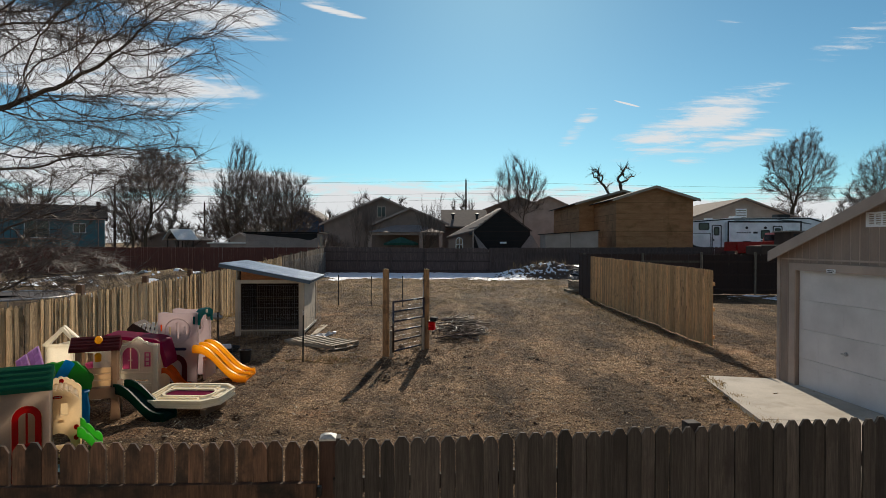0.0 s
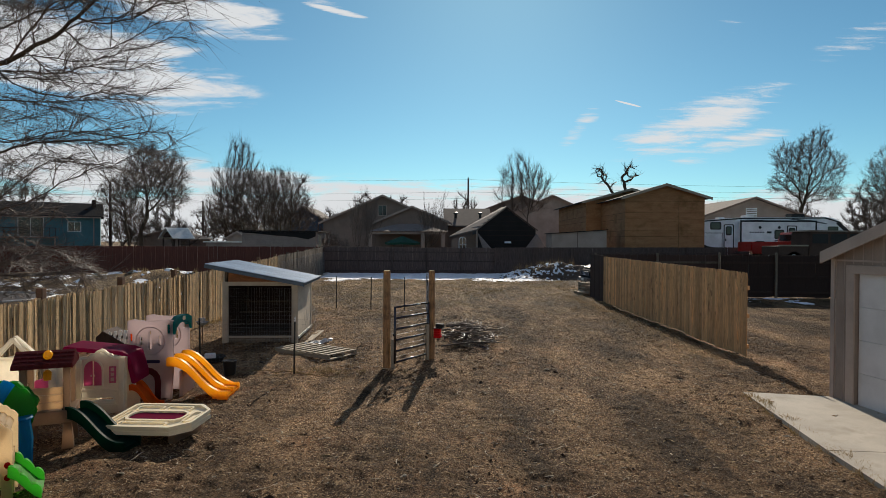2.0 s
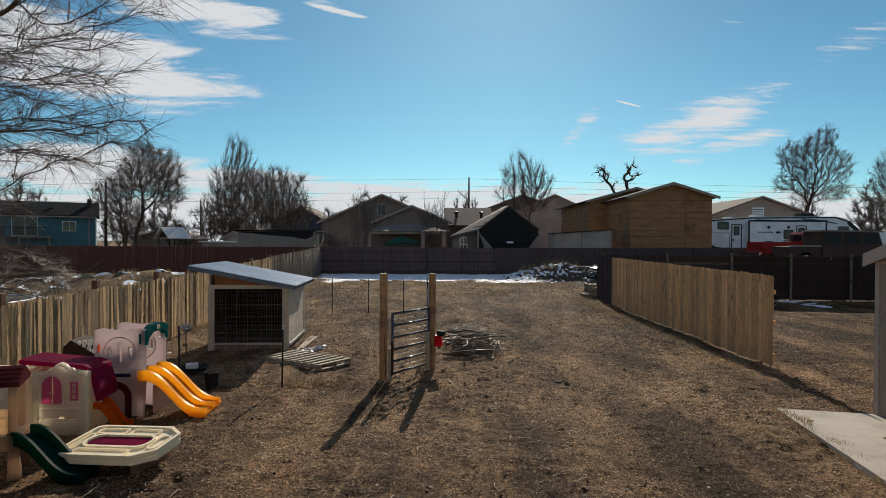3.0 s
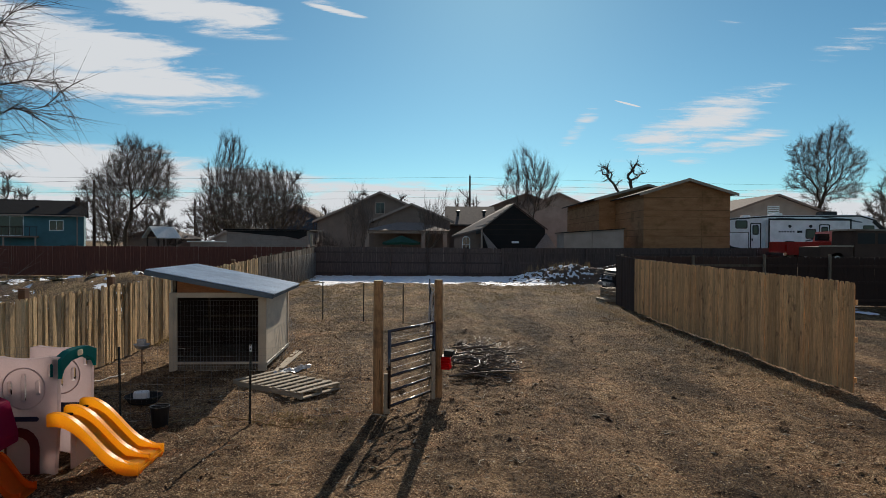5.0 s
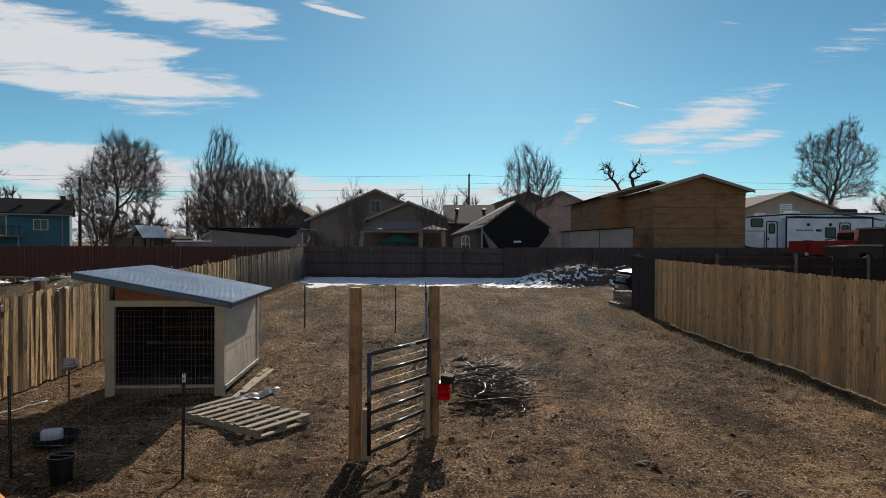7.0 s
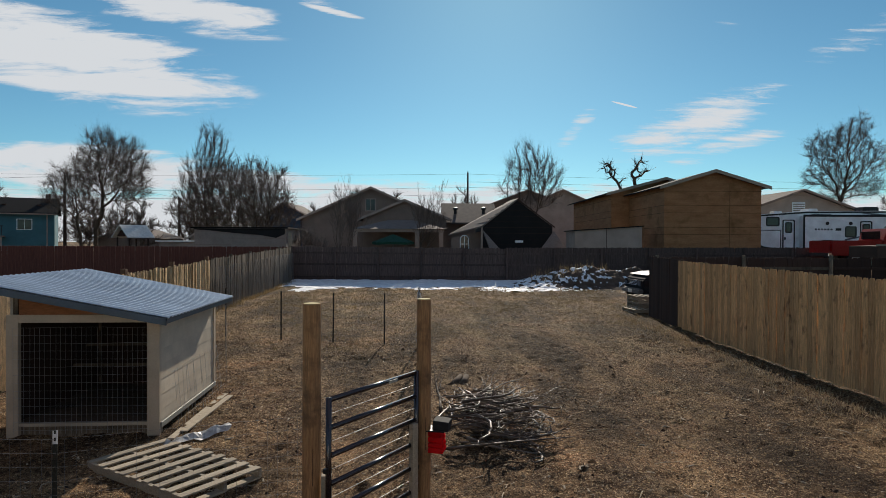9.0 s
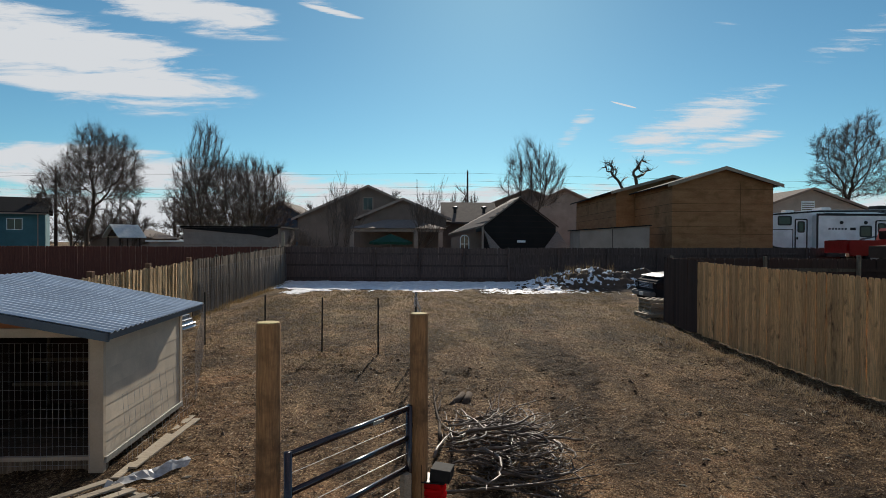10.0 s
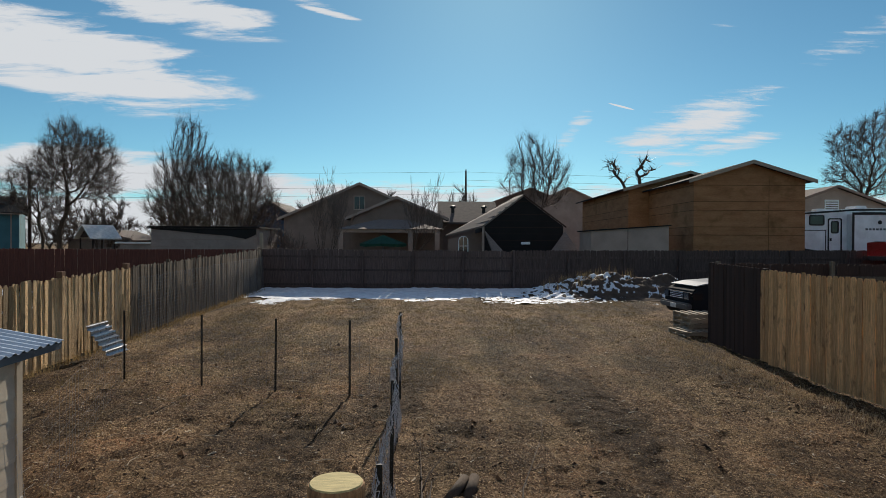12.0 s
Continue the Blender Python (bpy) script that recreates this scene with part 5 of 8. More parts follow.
    # lower trees of the neighbourhood: x, y, height, width
    far = ((-56, 84, 11.0, 8), (-50, 100, 9, 9), (-41, 92, 8.5, 6), (-36, 96, 7.5, 7), (-30, 88, 7.0, 7), (-27.5, 80, 8.2, 6), (-33, 104, 8.0, 8), (-14.0, 78, 6.5, 5), (-12.5, 104, 10.5, 7), (2.6, 92, 9.6, 5.5),
           (-7.5, 98, 9.6, 7), (47.5, 86, 8.5, 6), (51.0, 76, 9.6, 7), (41.0, 92, 8.0, 7), (62, 92, 9.5, 9), (70, 96, 11, 11), (-68, 90, 12, 10), (36, 104, 8.6, 7), (30, 100, 8.5, 6), (-38.5, 76, 5.0, 5), (-27, 64, 4.6, 4), (-24, 92, 7.6, 7))
    for i, (x, y, h, w) in enumerate(far):
        crown_tree((x, y, F0), [(0, 0, h * 0.62, w * 0.42, w * 0.42, h * 0.33), (w * 0.15, 0, h * 0.45, w * 0.45, w * 0.4, h * 0.2)], 40 + i, "bare tree in the distant neighbourhood", n=260, step=0.5, tip=0.02, start=h * 0.16, twigs=9, twig_len=0.9, twig_r=0.0157, stems=((0, 0), (w * 0.08, 0.2)), wiggle=0.2, up=0.4, lift=0.6)

    rng = random.Random(77)
    for i in range(26):
        x = -92 + 7.2 * i + rng.uniform(-2, 2)
        y, h, w = rng.uniform(104, 122), rng.uniform(6.0, 9.0), rng.uniform(7.5, 10.5)
        crown_tree((x, y, F0), [(0, 0, h * 0.58, w * 0.5, w * 0.4, h * 0.40), (w * 0.3, 0, h * 0.4, w * 0.4, w * 0.4, h * 0.28)], 90 + i, "bare tree on the far skyline", n=130, step=0.7, tip=0.026, start=h * 0.14, twigs=4, twig_len=1.2, twig_r=0.022, stems=((0, 0), (w * 0.2, 0.2)), wiggle=0.25, up=0.4, lift=0.4, fan=0.5)


far_trees()


# ---- houses beyond the fence ----
def gable_block(g, x0, x1, y0, y1, eave, peak, wall, roof, over=0.35, z0=0.0, trim=None, name=""):
    """A block with its gable to the front, under parent g in its own axes."""
    xm = (x0 + x1) / 2
    part("wall", P([(x0, z0), (x1, z0), (x1, eave), (xm, peak), (x0, eave)], y0, y1), wall, g)
    sl = (peak - eave) / (xm - x0)
    for s in (-1, 1):
        e, ze = xm + s * (xm - x0 + over), eave - over * sl
        part("roof_slope", P([(e, ze + 0.02), (xm, peak + 0.02), (xm, peak + 0.10), (e, ze + 0.10)], y0 - over, y1 + over), roof, g)
        part("barge_board", P([(e, ze - 0.07), (xm, peak - 0.07), (xm, peak + 0.115), (e, ze + 0.115)], y0 - over - 0.04, y0 - over), trim or wall, g)


def window(g, x, y, z, w, h, frame=None):
    f = part("window", H(rect(x - w / 2 - 0.07, x + w / 2 + 0.07, z - 0.07, z + h + 0.07), [rect(x - w / 2, x + w / 2, z, z + h)], y - 0.05, y + 0.02), frame or M_white, g)
    part("pane", B(x - w / 2, x + w / 2, y - 0.02, y - 0.01, z, z + h), M_glass, f)
    part("mullion", B(x - 0.02, x + 0.02, y - 0.04, y - 0.022, z, z + h), frame or M_white, f)


def houses():
    # plywood-sheathed new building
    h = thing("plywood_house", "unfinished two-storey house clad in bare plywood sheathing", "house", (0, 0, F0))
    gable_block(h, 12.4, 17.9, 44.5, 51.0, 5.22, 6.06, M_plywood, M_darkroof, 0.38, trim=M_plytrim)
    gable_block(h, 11.2, 18.2, 51.05, 62.8, 5.35, 6.3, M_plywood, M_darkroof, 0.45, trim=M_plytrim)
    for z in (1.25, 2.5, 2.9, 3.72, 4.15, 4.95):
        part("sheet_joint", B(12.385, 17.915, 44.485, 44.5, z, z + 0.022), M_plyjoint, h)
        part("sheet_joint", B(12.38, 12.4, 44.5, 51.0, z, z + 0.022), M_plyjoint, h)
        part("sheet_joint", B(11.18, 11.2, 51.05, 62.8, z, z + 0.022), M_plyjoint, h)
    for x in (16.1,):
        part("sheet_joint", B(x, x + 0.02, 44.488, 44.5, 0, 5.3), M_plyjoint, h)
    # low white shed before it
    s = thing("white_shed", "low whitish shed with a sloping pale roof", "shed", (0, 0, F0))
    part("wall", P([(7.25, 0), (11.0, 0), (11.0, 2.92), (7.25, 2.66)], 44.0, 46.5), M_stucco2, s)
    part("roof", P([(7.15, 2.665), (11.08, 2.93), (11.08, 2.98), (7.15, 2.715)], 43.88, 46.7), M_darkroof, s)
    part("panel_joint", B(9.0, 9.03, 43.99, 44.0, 0, 2.76), M_darkwood, s)
    # dark gabled outbuilding
    d = thing("dark_outbuilding", "black-tarred gabled outbuilding with pale shingle skirts", "outbuilding", (0, 0, F0))
    part("gable_face", P([(2.42, 0), (6.80, 0), (6.80, 3.02), (4.55, 4.68), (2.42, 3.02)], 48.5, 57.0), M_darkroof, d, "black tarred gable wall")
    for k in range(9):
        z = 1.5 + 0.36 * k
        half = 2.17 if z < 3.02 else 2.17 * (4.68 - z) / 1.66
        if half > 0.15:
            part("tar_course", B(4.6 - half, 4.6 + half, 48.488, 48.5, z, z + 0.02), M_darkwood, d)
    part("barge_board", P([(4.55, 4.70), (6.95, 2.93), (6.95, 3.01), (4.55, 4.79)], 48.40, 48.52), M_darkwood, d)
    # shingled slope that falls away beside the gable
    bm = bmesh.new()
    hi = [(4.62, 48.42, 4.80), (2.35, 48.42, 3.05), (0.30, 52.0, 2.55), (4.50, 52.0, 4.90)]
    va = [bm.verts.new(q) for q in hi] + [bm.verts.new((x, y + 0.02, z - 0.10)) for x, y, z in hi]
    for q in ((0, 1, 2), (0, 2, 3), (6, 5, 4), (7, 6, 4), (0, 4, 5, 1), (1, 5, 6, 2), (2, 6, 7, 3), (3, 7, 4, 0)):
        bm.faces.new([va[i] for i in q])
    part("roof_slope", bm, M_lightshingle, d, "weathered grey shingle slope")
    for k in range(1, 7):
        f = k / 7
        p0, p1 = Vector(hi[0]).lerp(Vector(hi[1]), f), Vector(hi[3]).lerp(Vector(hi[2]), f)
        part("shingle_course", T([tuple(p0 + Vector((0, -0.02, 0.02))), tuple(p1 + Vector((0, -0.02, 0.02)))], 0.02, 4), M_shingle, d)
    part("side_wall", P([(0.45, 0), (2.40, 0), (2.40, 2.72), (0.45, 2.30)], 50.2, 50.4), M_stucco, d)
    wn1 = part("window", H(arch(1.02, 1.62, 1.20, 2.50), [arch(1.08, 1.56, 1.26, 2.44)], 50.14, 50.2), M_white, d)
    part("pane", P(arch(1.08, 1.56, 1.26, 2.44), 50.17, 50.19), M_glass, wn1)
    part("mullion", B(1.30, 1.34, 50.15, 50.169, 1.26, 2.42), M_white, wn1)
    part("mullion", B(1.08, 1.56, 50.15, 50.169, 1.88, 1.92), M_white, wn1)
    part("corner_post", B(2.30, 2.44, 48.52, 48.66, 0, 3.0), M_stucco2, d)
    for x0, x1, xa, zt in ((2.90, 3.70, 2.42, 2.78), (5.50, 7.65, 6.85, 2.74)):
        bm = bmesh.new()
        lo = [(x0, 46.9, 1.2), (x1, 46.9, 1.2), (xa, 48.3, zt)]
        v = [bm.verts.new(p) for p in lo] + [bm.verts.new((x, y + 0.05, z - 0.12)) for x, y, z in lo]
        for q in ((0, 1, 2), (5, 4, 3), (0, 3, 4, 1), (1, 4, 5, 2), (2, 5, 3, 0)):
            bm.faces.new([v[i] for i in q])
        part("skirt_roof", bm, M_lightshingle, d, "pale weathered shingle roof corner")
        part("skirt_wall", B(min(x0, x1) + 0.1, max(x0, x1) - 0.1, 47.05, 48.3, 0, 1.15), M_stucco, d)
    part("snow_cap", B(4.45, 4.95, 48.40, 48.49, 2.0, 2.14, bevel=0.02), M_snow, d, "lump of snow")
    # beige house with two gables, a porch and a long ridge
    b = thing("beige_house", "beige single-storey house with crossing gables and a porch", "house", (0, 0, F0))
    gable_block(b, -11.4, -0.3, 59.5, 68.0, 3.9, 6.35, M_stucco, M_shingle, 0.4, trim=M_stucco2)
    gable_block(b, -6.2, 0.2, 57.2, 60.0, 3.85, 5.2, M_stucco, M_shingle, 0.4, trim=M_stucco2)
    part("wing_wall", B(-0.3, 4.3, 61.0, 69.0, 0, 3.6), M_stucco, b)
    part("wing_roof", P([(60.4, 3.5), (64.8, 5.35), (69.2, 3.5), (69.2, 3.65), (64.8, 5.5), (60.4, 3.65)], -0.2, 4.5, Matrix(((0, 1, 0, 0), (1, 0, 0, 0), (0, 0, 1, 0), (0, 0, 0, 1)))), M_shingle, b)
    window(b, -5.9, 59.5, 4.55, 0.7, 0.9, M_stucco2)
    # porch
    bm = bmesh.new()
    lo = [(-6.6, 53.3, 2.95), (0.2, 53.3, 2.95), (0.2, 57.2, 2.95), (-6.6, 57.2, 2.95)]
    hi = [(-4.2, 56.0, 3.65), (-2.2, 56.0, 3.65), (-2.2, 57.2, 3.65), (-4.2, 57.2, 3.65)]
    v = [bm.verts.new(p) for p in lo + hi]
    for q in ((3, 2, 1, 0), (4, 5, 6, 7), (0, 1, 5, 4), (1, 2, 6, 5), (2, 3, 7, 6), (3, 0, 4, 7)):
        bm.faces.new([v[i] for i in q])
    part("porch_roof", bm, M_lightshingle, b)
    part("porch_beam", B(-6.4, 0.0, 53.5, 53.7, 2.72, 2.945), M_stucco2, b)
    for x in (-6.3, -1.9, -0.2):
        part("porch_column", B(x - 0.15, x + 0.15, 53.45, 53.75, 0, 2.72), M_stucco2, b)
    for x in (1.0, 3.4):
        part("roof_vent", lathe([(0.13, 4.3), (0.13, 4.85), (0.22, 4.88), (0.22, 5.02), (0.1, 5.06)], 10), M_black, b).location = (x, 62.4, -0.05)
    # pale house behind
    p = thing("pale_house", "pale two-storey house partly hidden behind bare trees", "house", (0, 0, F0))
    gable_block(p, 8.4, 18.0, 78.0, 88.0, 5.7, 7.85, M_stucco2, M_shingle, 0.4)
    gable_block(p, 3.4, 15.8, 80.0, 90.0, 5.6, 7.95, M_stucco, M_shingle, 0.4)
    k = thing("blue_house", "dark blue house glimpsed between trees", "house", (0, 0, F0))
    gable_block(k, -22.0, -15.0, 82.0, 92.0, 4.4, 6.6, M_blue, M_shingle, 0.4, trim=M_stucco2)
    # teal two-storey house
    t = thing("teal_house", "teal sided two-storey house with a low shingled roof", "house", (-40.3, 74.0, F0 - 0.4), 28)
    part("wall", B(-22.0, 0, 0, 5.2, 0, 5.2), M_teal, t)
    part("roof", P([(-0.5, 5.12), (2.6, 6.75), (5.7, 5.12), (5.7, 5.26), (2.6, 6.9), (-0.5, 5.26)], -22.5, 0.3, Matrix(((0, 1, 0, 0), (1, 0, 0, 0), (0, 0, 1, 0), (0, 0, 0, 1)))), M_darkroof, t)
    window(t, -2.6, 0.0, 3.55, 1.2, 1.0)
    window(t, -6.8, 0.0, 2.95, 2.3, 2.0)
    window(t, -14.5, 0.0, 3.4, 1.8, 1.2)
    window(t, -5.2, 0.0, 0.5, 1.2, 1.0)
    window(t, -8.6, 0.0, 0.5, 1.6, 1.2)
    part("gutter", B(-22.0, 0.1, -0.56, -0.46, 5.04, 5.17), M_stucco2, t)
    part("downpipe", B(-0.7, -0.6, -0.08, 0.0, 0, 5.1), M_stucco2, t)
    bal = part("balcony", B(-10.4, -4.2, -1.5, 0.0, 2.72, 2.88), M_stucco, t)
    for k in range(11):
        part("baluster", B(-10.35 + 0.6 * k, -10.30 + 0.6 * k, -1.48, -1.42, 2.88, 3.8), M_darkwood, bal)
    part("balcony_rail", B(-10.4, -4.2, -1.5, -1.42, 3.8, 3.87), M_darkwood, bal)
    for x in (-10.2, -7.2, -4.4):
        part("balcony_post", B(x - 0.07, x + 0.07, -1.48, -1.34, 0, 2.72), M_stucco2, bal)
    part("stair", P([(-10.4, 2.75), (-10.4, 2.95), (-13.6, 0.25), (-13.6, 0.05)], -1.5, -0.6), M_stucco, bal)
    for x in (-4.6, -1.6):
        part("roof_vent", B(x, x + 0.35, 0.9, 1.2, 5.75, 6.15), M_darkwood, t)
    part("stack", B(-0.9, -0.45, 1.6, 2.1, 5.2, 7.3), M_darkwood, t)
    # low plain houses behind the red fence
    for x0, x1, y0, dp, e, pk, w1 in ((-38.0, -31.5, 78.0, 7.0, 2.3, 3.3, M_stucco), (-20.6, -18.6, 60.0, 4.0, 2.3, 2.9, M_stucco2), (-30.5, -25.0, 90.0, 6.0, 2.6, 4.0, M_stucco)):
        n0 = thing("neighbour_house", "low house seen between bare trees", "house", (0, 0, F0))
        gable_block(n0, x0, x1, y0, y0 + dp, e, pk, w1, M_shingle, 0.3)
    # cinder-block shed
    c = thing("block_shed", "grey cinder-block shed with a dark ragged flat roof", "shed", (0, 0, F0))
    part("wall", B(-14.1, -8.95, 44.4, 48.0, 0, 2.72), M_block, c)
    part("roof", B(-14.25, -8.8, 44.25, 48.3, 2.72, 2.80), M_darkroof, c)
    part("tar_sheet", P([(-14.1, 2.71), (-9.0, 2.71), (-9.0, 2.42), (-9.5, 2.2), (-10.4, 2.36), (-11.8, 2.46), (-13.2, 2.6), (-14.1, 2.66)], 44.34, 44.39), M_darkroof, c, "torn black tar sheet under the eaves")
    for k in range(7):
        part("block_course", B(-14.1, -8.95, 44.388, 44.4, 0.36 * (k + 1), 0.36 * (k + 1) + 0.015), M_stucco, c)
    part("leaning_board", B(-8.7, -8.55, 43.9, 44.0, 0, 2.5, m=pose(0, 0, 0, 0, 0, 0)), M_pallet, c)
    # beige house behind the trailer
    r = thing("gable_house", "beige gabled house behind the travel trailer", "house", (0, 0, F0))
    gable_block(r, 22.5, 33.5, 58.0, 68.0, 4.2, 6.2, M_stucco2, M_shingle, 0.5, trim=M_stucco)
    v = part("gable_vent", B(27.3, 28.3, 57.95, 58.0, 4.2, 5.3), M_white, r, "white louvred gable vent")
    for k in range(6):
        part("louvre", B(27.36, 28.24, 57.93, 57.95, 4.3 + 0.16 * k, 4.36 + 0.16 * k), M_greywood, v)


M_plytrim = material("raw pale fascia board", (0.36, 0.29, 0.22), 0.8, scale=2, grain=20, stretch=(1, 1, 6))
houses()


M_cable = material("dull dark cable", (0.03, 0.03, 0.03), 1.0, scale=2, grain=10, bump=0.0, spec=0.0)


def poles():
    for x, y, h, name in ((-38.2, 72.3, 8.6, ""), (-39.0, 101.6, 8.5, ""), (3.6, 98.0, 12.0, "")):
        p = thing("utility_pole", "dark wooden utility pole", "utility pole", (x, y, F0), group="utility poles")
        part("shaft", lathe([(0.17, -0.3), (0.15, h * 0.5), (0.11, h)], 10), M_darkwood, p)
        part("insulator", lathe([(0.05, h), (0.05, h + 0.2)], 8), M_darkwood, p)
    w = thing("power_lines", "thin overhead power lines", "power line")
    for (x0, y0, z0), (x1, y1, z1) in (((-120, 98, 13.4), (3.6, 98, 12.5)), ((3.6, 98, 12.5), (130, 98, 12.0)), ((-120, 98, 10.8), (3.6, 98, 10.6)), ((3.6, 98, 10.6), (130, 98, 10.4)),
                                       ((-120, 98, 9.4), (3.6, 98, 9.6)), ((3.6, 98, 11.4), (130, 98, 11.4)), ((-38.2, 72.3, 9.2), (-130, 75, 9.3)), ((-38.2, 72.3, 9.2), (-39, 101.6, 9.1))):
        pts = []
        for i in range(13):
            f = i / 12
            pts.append((x0 + (x1 - x0) * f, y0 + (y1 - y0) * f, z0 + (z1 - z0) * f - 3.2 * f * (1 - f) * min(1, abs(x1 - x0) / 100)))
        part("cable", T(pts, 0.016, 3), M_cable, w)


poles()
# ---- plastic play equipment beside the side fence ----
def profile_strip(pts, y0, y1, thick):
    """A strip that follows (x, z) points, of even thickness, drawn out along y."""
    lo = [(x, z - thick) for x, z in pts]
    return P(pts + lo[::-1], y0, y1)


def wavy(x0, z0, x1, z1, n=16, dip=0.35):
    """A slide's line: steep, then run out flat, with one hump."""
    out = []
    for i in range(n + 1):
        f = i / n
        s = f * f * (3 - 2 * f)
        out.append((x0 + (x1 - x0) * f, z0 + (z1 - z0) * (0.75 * s + 0.25 * f) + dip * 0.12 * math.sin(2 * math.pi * f)))
    return out


def make_climber():
    c = thing("toddler_climber", "lilac-grey plastic climber with a yellow double slide and teal arch", "playset", (-5.56, 12.10, 0.0), 3)
    top = lambda x: 1.40 - 0.05 * math.sin(math.pi * x / 0.76)
    for y, name in ((0.0, "near_panel"), (0.76, "far_panel")):
        outline = [(0.03, 0.0), (0.73, 0.0), (0.76, 0.55), (0.76, 1.36)] + [(0.76 * (1 - i / 8), top(0.76 * (1 - i / 8))) for i in range(1, 8)] + [(0.0, 1.36), (0.0, 0.5)]
        holes = [rounded(0.19, 0.25, 0.92, 1.10, 0.03), rounded(0.35, 0.41, 0.85, 1.18, 0.03), rounded(0.51, 0.57, 0.93, 1.11, 0.03), rounded(0.04, 0.08, 1.0, 1.14, 0.019), rounded(0.66, 0.71, 1.13, 1.30, 0.024)]
        p = part("side_panel", H(outline, holes, y, y + 0.07), P_grey, c)
        ring = []
        for k in range(25):
            a = 2 * math.pi * k / 24
            ring.append((0.38 + 0.24 * math.cos(a), y - 0.004, 1.01 + 0.24 * math.sin(a)))
        part("ring_ridge", T(ring, 0.008, 5), P_grey, p)
        if y < 0.5:
            part("slot", P(rounded(0.14, 0.55, 0.63, 0.685, 0.026), y - 0.006, y), P_navy, p, "navy slot")
            part("tunnel_rim", H(arch(0.10, 0.56, 0.02, 0.56), [arch(0.19, 0.47, 0.02, 0.46)], y - 0.03, y - 0.001), P_plum, p, "plum tunnel rim")
            part("inlay", P(rounded(0.665, 0.705, 1.135, 1.295, 0.019), y + 0.02, y + 0.05), P_teal, p, "teal inlay")
            part("inlay", P(rounded(0.045, 0.075, 1.005, 1.135, 0.014), y + 0.02, y + 0.05), P_orange, p, "orange inlay")
    part("deck", B(0.05, 0.80, 0.07, 0.76, 0.60, 0.66, bevel=0.01), P_navy, c)
    # arch between the panels at the head of the slide
    M = Matrix(((0, 1, 0, 0), (1, 0, 0, 0), (0, 0, 1, 0), (0, 0, 0, 1)))
    outer = [(0.83 * a, b) for a, b in ((0.02, 1.12), (0.10, 1.22), (0.28, 1.29), (0.5, 1.30), (0.72, 1.29), (0.9, 1.22), (0.98, 1.12), (0.99, 1.34), (0.75, 1.41), (0.5, 1.42), (0.25, 1.41), (0.01, 1.34))]
    a = part("arch", P(outer, 0.70, 0.80, M), P_teal, c, "teal arch over the slide")
    part("badge", P(rounded(0.36, 0.46, 1.325, 1.395, 0.02), 0.80, 0.812, M), P_cream, a)
    # slide bed and three rails
    line = wavy(0.68, 0.63, 1.71, 0.07, 20, 0.5)
    part("slide_bed", profile_strip(line, -0.03, 0.63, 0.03), P_yellow, c, "orange-yellow slide", smooth=False)
    for y in (-0.055, 0.30, 0.655):
        rail = [(x, z + 0.105 * (1.0 if i < 17 else 0.8)) for i, (x, z) in enumerate(line)]
        bm = P(rail + [(x, z - 0.05) for x, z in line[::-1]], y - 0.038, y + 0.038)
        bmesh.ops.bevel(bm, geom=list(bm.edges), offset=0.013, segments=2, affect="EDGES")
        part("slide_rail", bm, P_yellow, c)
    part("slide_foot", P([(1.45, 0), (1.70, 0), (1.68, 0.10), (1.42, 0.13)], -0.05, 0.65), P_yellow, c)
    part("brace", B(0.80, 0.86, 0.2, 0.8, 0, 0.45), P_grey, c)
    return c


make_climber()


def soft_edges(bm, o):
    bmesh.ops.recalc_face_normals(bm, faces=bm.faces)
    bmesh.ops.bevel(bm, geom=list(bm.edges), offset=o, segments=2, affect="EDGES")
    return bm


